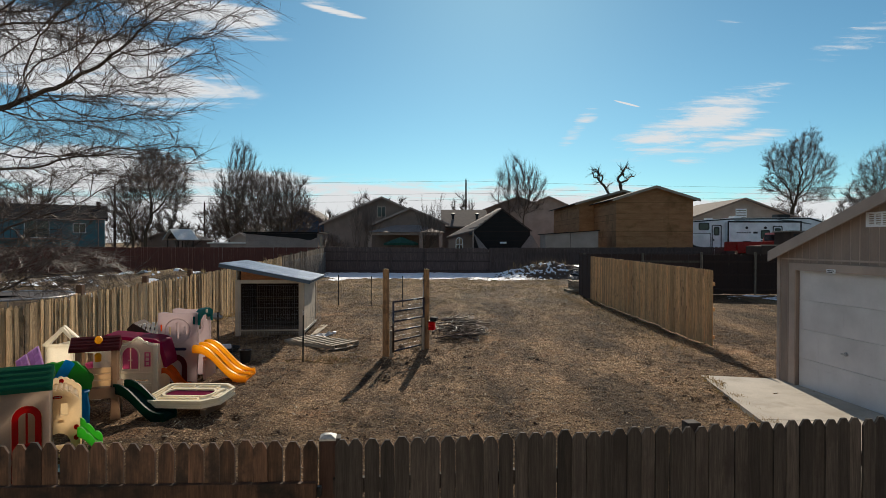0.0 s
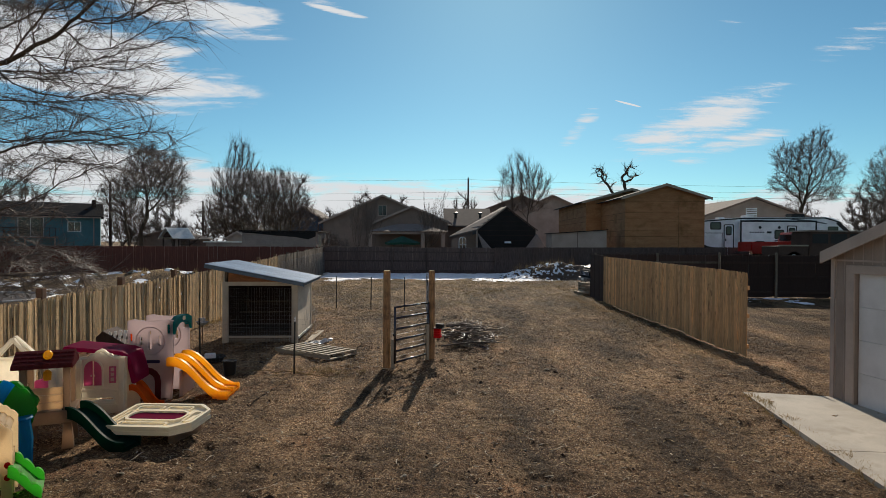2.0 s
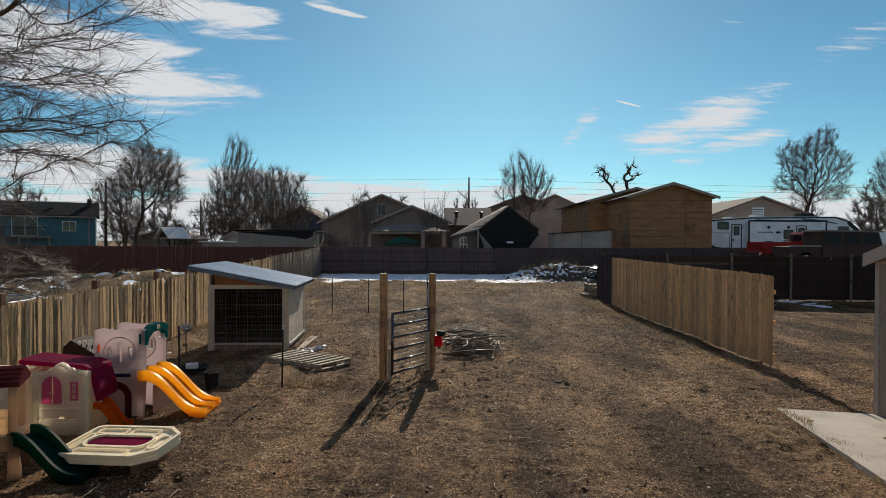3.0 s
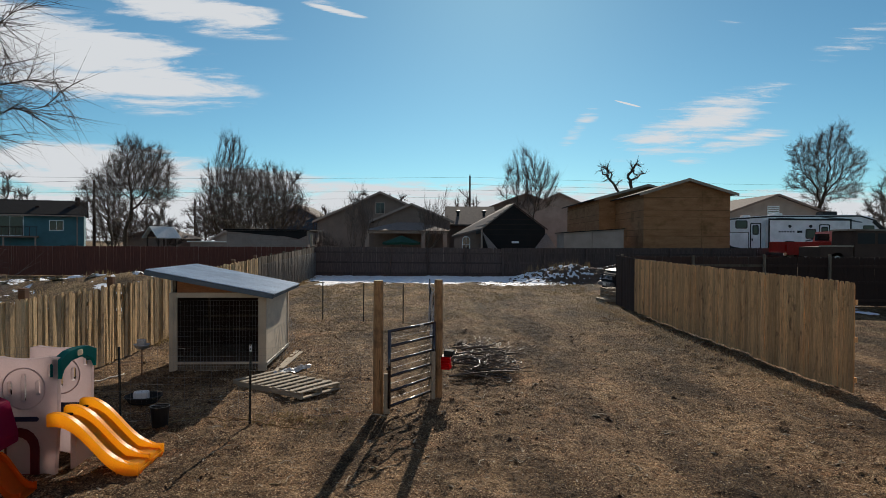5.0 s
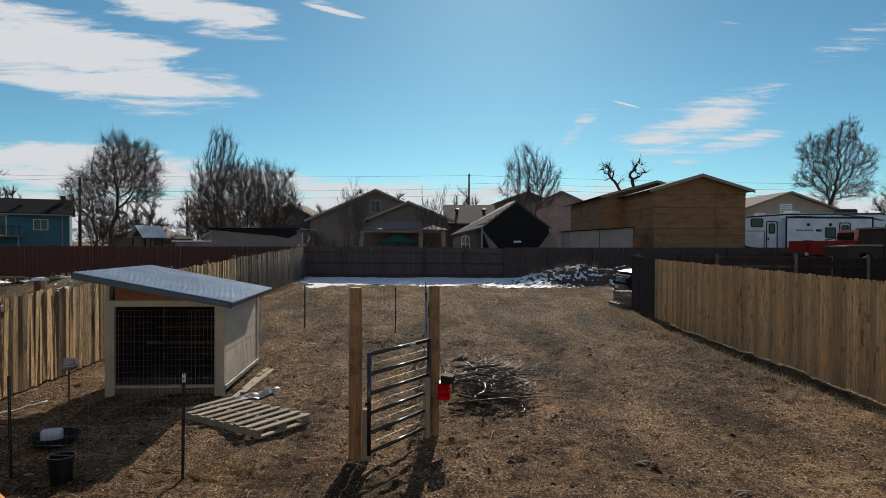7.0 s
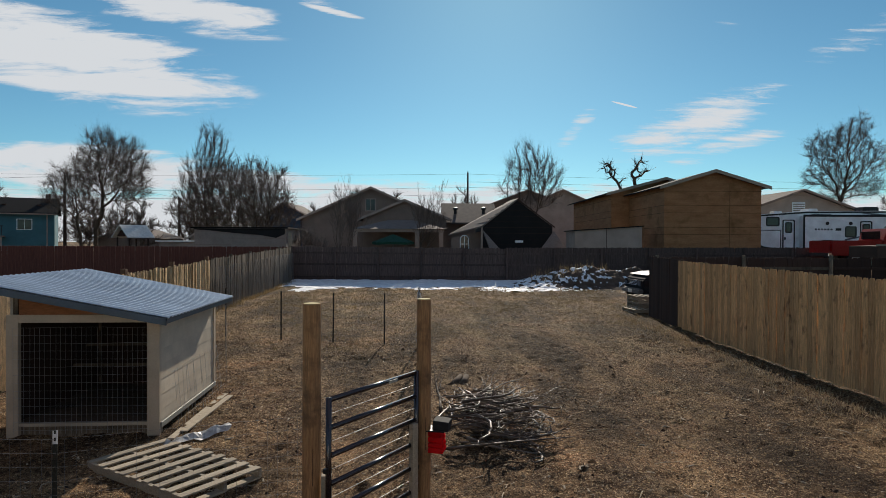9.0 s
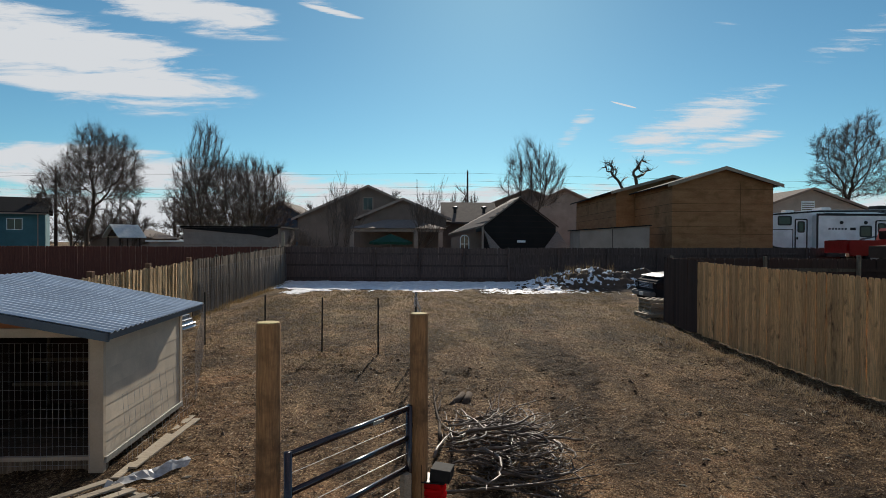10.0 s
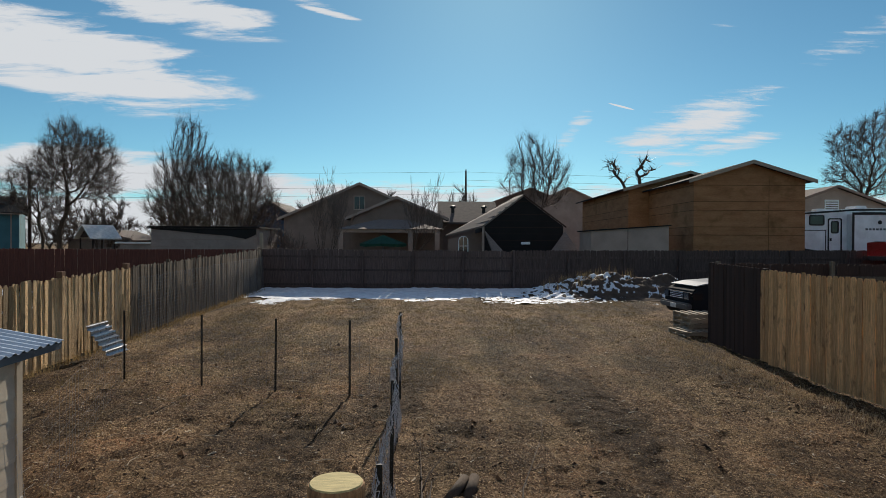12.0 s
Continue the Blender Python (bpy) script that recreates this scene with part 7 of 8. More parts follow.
feeder = thing("hanging_feeder", "red ribbed plastic feeder with black hood on the gate post", "feeder", (-0.285, 15.60, 0.0), -12)
bm = bmesh.new()
for k in range(4):
    box(bm, -0.085 - 0.004 * k, 0.09 - 0.004 * k, -0.09, 0.09, 0.56 + 0.055 * k, 0.612 + 0.055 * k, bevel=0.012)
part("tub", bm, P_redbright := plastic("bright red plastic", (0.72, 0.02, 0.03)), feeder)
part("hood", B(-0.09, 0.07, -0.09, 0.09, 0.79, 0.885, m=pose(0, 0, 0, 0, 5, 0), bevel=0.006), M_rubber, feeder, "black open hood")
part("rim", B(-0.095, 0.105, -0.105, 0.105, 0.776, 0.788, bevel=0.004), M_black, feeder)
part("bracket", B(-0.16, -0.085, -0.01, 0.01, 0.86, 0.90), M_steel, feeder)
stub2 = thing("latch_post", "short split timber stop beside the gate hinge", "post", (-0.50, 15.42, gz(-0.5, 15.4)), 40)
part("shaft", B(-0.035, 0.035, -0.03, 0.03, -0.2, 0.80, bevel=0.005), M_pallet, stub2)
for x, y, a, L0 in ((-3.66, 17.25, 93, 2.75), (-3.60, 17.5, 91, 1.9)):
    s = thing("scrap_board", "weathered scrap board lying beside the coop", "board", (x, y, gz(x, y) + 0.012), a, group="scrap boards")
    part("plank", B(0, L0, -0.045, 0.045, 0, 0.022, bevel=0.003), M_pallet, s)
rag = thing("plastic_sheeting", "crumpled whitish plastic sheeting on the dirt by the coop", "plastic sheet")
vs, fs = [], []
rng = random.Random(8)
for i in range(15):
    for j in range(5):
        u0, v0 = i / 14, j / 4
        x, y = -3.62 + 0.55 * u0 + 0.10 * (v0 - 0.5) + rng.uniform(-0.02, 0.02), 16.95 + 0.75 * u0 - 0.16 * (v0 - 0.5) + rng.uniform(-0.02, 0.02)
        vs.append((x, y, gz(x, y) + 0.02 + rng.uniform(0, 0.06) * (0.3 + math.sin(math.pi * v0))))
for i in range(14):
    for j in range(4):
        q = i * 5 + j
        fs.append((q, q + 5, q + 6, q + 1))
raw_mesh("sheet", vs, fs, material("whitish plastic film", (0.55, 0.56, 0.57), 0.4, scale=6, grain=20, glow=0.3), rag)
tub = thing("rubber_tub", "black rubber tub lying on its side with a pale rim", "tub", (-4.86, 20.9, gz(-4.86, 20.9) + 0.11), 25)
bm = lathe([(0.07, 0.0), (0.11, 0.20), (0.115, 0.20), (0.075, -0.01)], 18)
bmesh.ops.transform(bm, matrix=pose(0, 0, 0, 90, 0, 0), verts=bm.verts)
part("shell", bm, M_rubber, tub)
part("rim", T([(0.115 * math.cos(k * math.pi / 9), -0.20, 0.115 * math.sin(k * math.pi / 9)) for k in range(19)], 0.009, 6), M_palepaint, tub, "pale rim")
tin = thing("roofing_scrap", "bright crumpled corrugated steel sheet leaning on the fence", "metal sheet", (0, 0, gz(-7.0, 26.6)), 0)
bm = corrugated(0.80, 0.62, 0.13, 0.026)
bmesh.ops.transform(bm, matrix=pose(-7.33, 26.75, 0.64, 6, 50, -6), verts=bm.verts)
part("sheet", bm, M_brightin := material("bright steel sheet", (0.42, 0.43, 0.45), 0.3, 0.9, scale=3, grain=20, bump=0.1), tin)
# ---- snow, mound, brush pile ----
def patch_sheet(name, x0, x1, y0, y1, step, keep, lift, mat, label, category, base=None):
    """A thin sheet on the ground wherever keep(x, y) is above zero; thicker towards its middle."""
    xs, ys = np.arange(x0, x1, step), np.arange(y0, y1, step)
    X, Y = np.meshgrid(xs, ys)
    K = keep(X, Y)
    Z = (base or height)(X, Y) + np.clip(K * 0.5, -0.02, 1.0) * lift + 0.008 * value_noise(X * 9, Y * 9, 31)
    idx = np.arange(X.size).reshape(X.shape)
    on = (K[:-1, :-1] > 0) & (K[1:, 1:] > 0) & (K[:-1, 1:] > 0) & (K[1:, :-1] > 0)
    q = np.stack([idx[:-1, :-1], idx[:-1, 1:], idx[1:, 1:], idx[1:, :-1]], -1)[on]
    used = np.unique(q)
    remap = np.full(X.size, -1)
    remap[used] = np.arange(len(used))
    pts = np.stack([X.ravel(), Y.ravel(), Z.ravel()], -1)[used]
    ob = raw_mesh(name, pts.tolist(), remap[q].tolist(), mat, None, True)
    return tagged(ob, label, category, kind="stuff")


def fbm(x, y, s, seed):
    return value_noise(x * s, y * s, seed) + 0.5 * value_noise(x * s * 2.1, y * s * 2.1, seed + 1) + 0.25 * value_noise(x * s * 4.3, y * s * 4.3, seed + 2) + 0.18 * value_noise(x * s * 9, y * s * 9, seed + 3)


def snow_keep(x, y):
    edge = 37.7 - 0.5 * np.exp(-((x + 5) / 2.5) ** 2) + 0.25 * np.sin(x * 0.9)
    return (y - edge) * 0.55 + (1.15 * fbm(x, y, 0.8, 51) + 0.6 * fbm(x, y, 4.5, 57)) * np.clip(1.6 - (y - edge) * 0.5, 0.2, 1.6) - 0.08


patch_sheet("snow", -7.8, 8.5, 35.8, 41.58, 0.055, snow_keep, 0.10, M_snow, "thin melting snow along the foot of the back fence", "snow")


def mound_z(x, y):
    """A long low heap: it swells from the snow, dips once and drops at its end."""
    top = np.interp(x, (2.9, 3.9, 5.0, 6.3, 7.0, 7.9, 9.2, 9.9, 10.6), (0.0, 0.26, 0.56, 0.86, 0.84, 0.72, 0.88, 0.55, 0.0))
    m = top * np.exp(-np.abs((y - 39.5) / 1.25) ** 2.2)
    return height(x, y) + m * (1 + 0.30 * fbm(x, y, 1.6, 71)) + np.clip(m * 2.5, 0, 1) * (0.13 * fbm(x, y, 4.6, 77) + 0.07 * value_noise(x * 11, y * 11, 83)) - 0.03


def mound_keep(x, y):
    return mound_z(x, y) - height(x, y) - 0.02


patch_sheet("dirt_mound", 1.5, 11.6, 36.6, 41.5, 0.06, mound_keep, 0.0, M_soil, "heap of dark soil and turf streaked with snow", "dirt mound", mound_z)
patch_sheet("snow", 1.5, 11.6, 36.6, 41.4, 0.05, lambda x, y: np.where(mound_keep(x, y) > -0.3, fbm(x, y, 6.5, 91) * 2.0 + 0.9 * fbm(x, y, 0.9, 95) + 0.04 + 0.42 * np.clip((6.4 - x) / 1.5, -0.5, 1), -1.0) * (mound_z(x, y) - height(x, y) < 0.95) - 0.001, 0.05, M_snow,
            "patches of snow lying on the dirt heap", "snow", lambda x, y: np.maximum(mound_z(x, y), height(x, y)) + 0.012)
patch_sheet("snow", -34.0, -9.0, 25.0, 40.5, 0.11, lambda x, y: fbm(x, y, 0.45, 101) * 0.9 + 2.2 * fbm(x, y, 2.6, 111) - 0.60 + 0.72 * np.exp(-((x + 20) / 7.0) ** 2 - ((y - 32.5) / 5.0) ** 2), 0.05, M_snow, "broken snow patches on the neighbour's rough ground", "snow")
patch_sheet("snow", 8.5, 16.0, 25.5, 28.6, 0.06, lambda x, y: fbm(x, y, 0.9, 121) * 1.3 + (y - 27.9) * 0.35 - 0.15, 0.06, M_snow, "melting snow before the dark fence", "snow")


def blades(name, spots, mat, label, hmin, hmax, per, spread, seed, lean=0.5, wide=0.006, surface=None):
    """Dry grass: thin bent blades round the spots."""
    rng = np.random.RandomState(seed)
    c = np.repeat(np.array(spots, float), per, axis=0)
    n = len(c)
    x, y = c[:, 0] + rng.normal(0, spread, n), c[:, 1] + rng.normal(0, spread, n)
    z = (surface or height)(x, y)
    h, a = rng.uniform(hmin, hmax, n), rng.uniform(0, 2 * np.pi, n)
    lx, ly = np.cos(a) * lean * h * rng.uniform(0, 1, n), np.sin(a) * lean * h * rng.uniform(0, 1, n)
    wx, wy = -np.sin(a) * wide, np.cos(a) * wide
    vs = np.stack([np.stack(p, -1) for p in ((x - wx, y - wy, z - 0.01), (x + wx, y + wy, z - 0.01), (x + lx * 0.4 + wx * 0.7, y + ly * 0.4 + wy * 0.7, z + h * 0.6),
                                              (x + lx * 0.4 - wx * 0.7, y + ly * 0.4 - wy * 0.7, z + h * 0.6), (x + lx, y + ly, z + h))], 1)
    k = (np.arange(n) * 5)[:, None]
    fs = (k + np.array([[0, 1, 2, 3]])).tolist() + (k + np.array([[3, 2, 4]])).tolist()
    return tagged(raw_mesh(name, vs.reshape(-1, 3).tolist(), fs, mat), label, "grass", kind="stuff")


rg = random.Random(5)
M_palestraw = material("bleached straw", (0.42, 0.32, 0.20), 0.9, scale=5, grain=30, bump=0.0, obj_shift=False, glow=0.2, dark=(0.20, 0.14, 0.08), light=(0.52, 0.42, 0.28))
M_stubble = material("dormant turf", (0.22, 0.155, 0.072), 0.9, scale=0.8, grain=20, bump=0.0, obj_shift=False, glow=0.35, dark=(0.11, 0.082, 0.036), light=(0.34, 0.25, 0.125))
blades("dry_grass", [(5.6 + rg.gauss(0, 1.0), 39.5 + rg.gauss(0, 0.3)) for _ in range(20)], M_straw, "tall dry weeds on the dirt heap", 0.2, 0.5, 9, 0.12, 1, surface=mound_z)
blades("dry_grass", [(6.86 - 0.057 * (s - 15.85) - 0.45 - abs(rg.gauss(0, 0.38)), s) for s in np.linspace(15.8, 29.2, 320)], M_palestraw, "dry grass along the foot of the cedar fence", 0.03, 0.12, 10, 0.08, 2, 1.6, 0.004)
blades("dry_grass", [(-7.25 - 0.02 * (s - 12) + 0.10 + abs(rg.gauss(0, 0.10)), s) for s in np.linspace(20, 41, 260)], M_straw, "dry grass along the foot of the side fence", 0.05, 0.2, 10, 0.06, 3, 1.0, 0.004)
blades("dry_grass", [(4.5 + 0.26 * (s - 5.3) / 2.1 * 1.0 + 0.06 * math.sin(s * 7) - 0.05, s) for s in np.linspace(5.2, 12.6, 170)], M_straw, "dry grass fringing the concrete apron", 0.03, 0.10, 14, 0.07, 4, 1.4, 0.004)
blades("dry_grass", [(rg.uniform(-33, -9), rg.uniform(24, 40)) for _ in range(420)], M_straw, "dry weeds on the neighbour's rough ground", 0.06, 0.26, 9, 0.2, 6, 0.8, 0.012)
blades("dry_grass", [(-2.75 + rg.gauss(0, 0.55), 14.25 + rg.gauss(0, 0.2)) for _ in range(34)], M_stubble, "matted dry grass at the pen's corner post", 0.03, 0.10, 14, 0.06, 7, 1.6, 0.004)


def damp(x, y):
    """Where crumbs lie thick: streaks along the way across the yard."""
    return np.clip(0.35 + 1.5 * fbm(x * 1.3, y * 0.5, 0.7, 301) + 0.9 * fbm(x, y, 2.4, 307) - 0.5 * np.clip((y - 24) / 8, 0, 1), 0, 1)


def lawn_spots(n, seed):
    rng = np.random.RandomState(seed)
    x, y = rng.uniform(-7.0, 6.6, n), rng.uniform(10.5, 37.5, n)
    worn = 0.55 * np.exp(-((x - 2.8) / 1.8) ** 2) * np.clip((33 - y) / 8, 0, 1)
    keep = (0.9 * fbm(x, y, 0.5, 201) + 0.5 * fbm(x, y, 2.2, 207) + np.clip((y - 25) / 10, -0.75, 0.6) + 0.15 * (x < -0.5) + 0.3 * np.clip((x - 4.8) / 1.0, 0, 1) - worn - 0.5 * damp(x, y)) > rng.uniform(-0.35, 0.75, n)
    return np.stack([x[keep], y[keep]], -1)


blades("dormant_turf", lawn_spots(34000, 8), M_stubble, "short dormant grass stubble over the dirt", 0.012, 0.05, 4, 0.035, 9, 1.8, 0.004)


def litter(name, n, x0, x1, y0, y1, size, mat, label, seed, flat=0.3, long=1.0, dens=None):
    """Small angular bits lying on the ground."""
    rng = np.random.RandomState(seed)
    x, y = rng.uniform(x0, x1, n), y0 + (y1 - y0) * rng.uniform(0, 1, n) ** 1.25
    if dens is not None:
        on = dens(x, y) > rng.uniform(0, 1, n)
        x, y = x[on], y[on]
    n = len(x)
    z = height(x, y)
    s = size * (0.4 + rng.exponential(0.5, n).clip(0, 2.2))
    a = rng.uniform(0, 2 * np.pi, n)
    vs = np.zeros((n, 5, 3))
    for k, (u0, v0, w0) in enumerate(((-1, -0.5, 0), (1, -0.4, 0), (0.8, 0.5, 0.05), (-0.9, 0.5, 0), (0.05, 0.0, 1.0))):
        ju, jv = rng.uniform(0.6, 1.3, n), rng.uniform(0.6, 1.3, n)
        uu, vv = u0 * s * long * ju, v0 * s * jv
        vs[:, k, 0] = x + uu * np.cos(a) - vv * np.sin(a)
        vs[:, k, 1] = y + uu * np.sin(a) + vv * np.cos(a)
        vs[:, k, 2] = z - 0.004 + w0 * s * flat * rng.uniform(0.5, 1.4, n)
    base = (np.arange(n) * 5)[:, None]
    tri = np.concatenate([base + np.array([q]) for q in ((0, 1, 4), (1, 2, 4), (2, 3, 4), (3, 0, 4))], 0)
    return tagged(raw_mesh(name, vs.reshape(-1, 3).tolist(), tri.tolist(), mat), label, name.replace("_", " "), kind="stuff")


M_clod = material("dirt clod", (0.21, 0.125, 0.065), 0.95, scale=3, grain=30, bump=0.3, obj_shift=False)
M_chip = material("bleached wood chip", (0.46, 0.37, 0.25), 0.9, scale=9, grain=30, bump=0.0, obj_shift=False, dark=(0.20, 0.14, 0.09), light=(0.58, 0.50, 0.38))
M_leafbit = material("dead leaf bits", (0.045, 0.027, 0.016), 0.95, scale=9, grain=30, bump=0.0, obj_shift=False)
def dry(x, y):
    return np.clip(1.1 - damp(x, y), 0.12, 1)


litter("dirt_clods", 80000, -7.0, 9.0, 3.4, 27, 0.010, M_clod, "small clods of dry dirt", 1, 0.8, 1.0, dry)
litter("dirt_clods", 10000, -7.0, 8.0, 5.0, 30, 0.021, M_clod, "larger clods of trodden dirt", 12, 0.7, 1.2, damp)
litter("dead_leaves", 90000, -7.0, 9.0, 3.4, 32, 0.0105, M_leafbit, "dark dead leaf litter on the dirt", 2, 0.8, 1.2, damp)
litter("dead_leaves", 5000, -7.0, 8.0, 5.0, 30, 0.022, M_leafbit, "dark crumbs of mulch on the dirt", 13, 0.6, 1.3, damp)
litter("wood_chips", 66000, -7.0, 9.0, 3.4, 32, 0.0085, M_chip, "pale straw and wood chips on the dirt", 3, 0.5, 1.8, dry)
litter("wood_chips", 9000, -7.0, 9.0, 4.0, 30, 0.014, M_chip, "bleached chips scattered over the mulch", 14, 0.5, 2.0)
litter("straw_bits", 40000, -7.0, 7.0, 9, 36, 0.010, M_straw, "short bits of dry straw", 4, 0.4, 2.6, dry)


def brush_pile():
    p = thing("brush_pile", "loose heap of cut grey branches on the dirt", "brush pile", (0.55, 17.8, gz(0.55, 17.8)))
    rng = random.Random(9)
    for i in range(120):
        a = rng.uniform(0, 2 * math.pi)
        r0 = 0.72 * rng.uniform(0.02, 1.0) ** 0.6
        if i % 2:
            # butts together at one side, tips curling round the other
            x, y = rng.uniform(-0.75, -0.15), rng.uniform(-0.75, 1.0)
            d, L = rng.gauss(0.05, 0.35), rng.uniform(0.7, 1.35)
            r0 = abs(y) * 0.6
        else:
            x, y = 0.15 + r0 * 0.85 * math.cos(a), 0.1 + r0 * 1.2 * math.sin(a)
            d, L = a + math.pi / 2 + rng.gauss(0, 0.5), rng.uniform(0.3, 0.8)
        n = 9
        z = rng.uniform(0.03, 0.50) * (1 - r0 * 0.8)
        turn = rng.choice((-1, 1, 1)) * rng.uniform(0.03, 0.28)
        pts, rad = [], []
        r = rng.choice((0.008, 0.011, 0.014, 0.019, 0.025))
        tilt = rng.gauss(0, 0.05)
        for k in range(n):
            pts.append((x, y, max(0.015, z)))
            rad.append(r * (1 - 0.6 * k / n))
            x += math.cos(d) * L / n
            y += math.sin(d) * L / n
            z += (tilt + rng.gauss(0, 0.12)) * L / n
            d += turn + rng.gauss(0, 0.2)
        vs, fs = [], []
        tube_data(pts, rad, 6, vs, fs)
        for k in range(2, n, 2):
            dd = d + rng.uniform(-1.4, 1.4)
            q = pts[k]
            m = rng.uniform(0.12, 0.4)
            tw = [q] + [(q[0] + math.cos(dd) * m * f, q[1] + math.sin(dd) * m * f, max(0.01, q[2] + rng.uniform(-0.05, 0.16) * f)) for f in (0.5, 1.0)]
            tube_data(tw, [rad[k] * 0.6, rad[k] * 0.4, 0.002], 4, vs, fs)
        raw_mesh("branch", vs, fs, M_cut, p, True)
    # longer boughs that stand out of the heap
    for (x, y, z), (dx, dy, dz), L, r in (((-0.3, 0.3, 0.15), (0.80, 0.60, 0.16), 1.7, 0.016), ((-0.5, 0.1, 0.1), (0.85, 0.50, 0.12), 1.5, 0.012), ((-0.65, 0.2, 0.05), (0.05, 0.8, 0.25), 0.9, 0.022), ((-0.85, 0.1, 0.05), (0.2, 0.9, 0.08), 1.1, 0.026), ((-0.4, 0.5, 0.1), (0.1, 0.6, 0.05), 0.7, 0.035)):
        lines = {}
        grow(rng, Vector((x, y, z)), Vector((dx, dy, dz)), L, r, 2, 4, lines, 0.45, -0.03, (3, 3, 3, 3, 2), 0.12, 0.5)
        vs, fs = [], []
        for g in lines.values():
            for pts, rad, lev in g:
                tube_data(pts, rad, 5, vs, fs)
        raw_mesh("branch", vs, fs, M_cut, p, True)
    # crooked bough and a long bare sapling behind, and two short logs
    for (x, y, z), (dx, dy, dz), L, r in (((-0.78, 0.7, 0.06), (0.06, 1.0, 0.05), 2.0, 0.026), ((-0.4, 0.5, 0.28), (0.46, 0.87, 0.07), 2.6, 0.012)):
        lines = {}
        grow(rng, Vector((x, y, z)), Vector((dx, dy, dz)), L, r, 1, 3, lines, 0.4, -0.02, (3, 3, 3, 2), 0.10, 0.42)
        vs, fs = [], []
        for g in lines.values():
            for pts, rad, lev in g:
                tube_data([(px, py, max(0.02, pz)) for px, py, pz in pts], rad, 6, vs, fs)
        raw_mesh("branch", vs, fs, M_bark, p, True)
    for x, y, a, L in ((-0.62, 2.25, 62, 0.42), (-0.42, 2.3, 75, 0.36)):
        part("log", T([(x, y, 0.06), (x + L * math.cos(radians(a)), y + L * math.sin(radians(a)), 0.16)], 0.055, 10), M_bark, p, "short dark log", smooth=True)
    # arched sapling bent round the front
    pts = [(-0.75 + 1.7 * f, -0.9 - 0.35 * math.sin(math.pi * f) + 0.5 * f, 0.04 + 0.12 * math.sin(math.pi * f)) for f in [i / 14 for i in range(15)]]
    vs, fs = [], []
    tube_data(pts, [0.02 - 0.001 * i for i in range(15)], 7, vs, fs)
    raw_mesh("branch", vs, fs, M_cut, p, True)


brush_pile()
for k in range(150):
    x, y = rg.uniform(-5, 6), 6.5 + 20 * rg.random() ** 1.2
    s = thing("twig", "thin pale fallen twig on the dirt", "twig", (x, y, gz(x, y) + 0.014), rg.uniform(0, 360), group="fallen twigs")
    L, c = rg.uniform(0.10, 0.38), rg.uniform(-0.12, 0.12)
    part("stem", T([(0, 0, 0), (L * 0.3, c * 0.7, 0.018), (L * 0.7, c, 0.012), (L, c * 0.4, 0.0)], [0.006, 0.006, 0.005, 0.003], 5), M_chip, s)


# ---- vehicles ----
def wheel(parent, x, y, r, w=0.24):
    bm = lathe([(r * 0.55, -w / 2), (r * 0.93, -w / 2), (r, -w / 2 + 0.04), (r, w / 2 - 0.04), (r * 0.93, w / 2), (r * 0.55, w / 2)], 20)
    bmesh.ops.transform(bm, matrix=pose(x, y, r, 90, 0, 0), verts=bm.verts)
    t = part("wheel", bm, M_rubber, parent)
    bm = lathe([(r * 0.54, -w / 2 - 0.005), (r * 0.5, -w / 2 + 0.03), (r * 0.15, -w / 2 + 0.02), (r * 0.1, -w / 2 - 0.01)], 16)
    bmesh.ops.transform(bm, matrix=pose(x, y, r, 90, 0, 0) @ Matrix.Diagonal((1, 1, -1, 1)), verts=bm.verts)
    part("rim", bm, M_steel, t)


def soft(bm, o=0.03):
    bmesh.ops.bevel(bm, geom=list(bm.edges), offset=o, segments=2, affect="EDGES")
    return bm


def pickup():
    v = thing("pickup_truck", "red pickup truck with a chrome rear bumper", "pickup truck", (18.6, 39.2, 1.58), 0)
    W = 1.9
    part("bed", soft(P([(0.05, 0.55), (2.45, 0.55), (2.45, 1.30), (0.0, 1.27), (0.0, 0.65)], 0, W)), M_red, v)
    part("bed_floor", B(0.12, 2.40, 0.1, W - 0.1, 1.27, 1.285), M_black, v)
    cab = part("cab", soft(P([(2.5, 0.55), (6.0, 0.55), (6.05, 1.05), (5.8, 1.18), (4.6, 1.25), (4.05, 1.86), (2.7, 1.88), (2.5, 1.28)], 0.02, W - 0.02)), M_red, v)
    part("side_window", P([(2.75, 1.30), (3.35, 1.30), (3.35, 1.74), (2.82, 1.74)], 0.005, 0.018), M_glass, cab)
    part("side_window", P([(3.45, 1.30), (4.35, 1.30), (3.98, 1.74), (3.45, 1.74)], 0.005, 0.018), M_glass, cab)
    part("rear_window", B(2.49, 2.53, 0.3, W - 0.3, 1.36, 1.74), M_glass, cab)
    part("bumper", soft(B(-0.18, 0.0, 0.0, W, 0.50, 0.68), 0.02), M_chrome, v, "bright chrome bumper")
    part("taillight", B(-0.012, 0.0, 0.02, 0.16, 0.78, 1.1), P_red, v)
    for x in (1.15, 5.05):
        for y in (0.12, W - 0.12):
            wheel(v, x, y, 0.39)
    return v


M_chrome = material("chrome", (0.8, 0.8, 0.82), 0.12, 1.0, scale=2, grain=20, bump=0.0)
pickup()


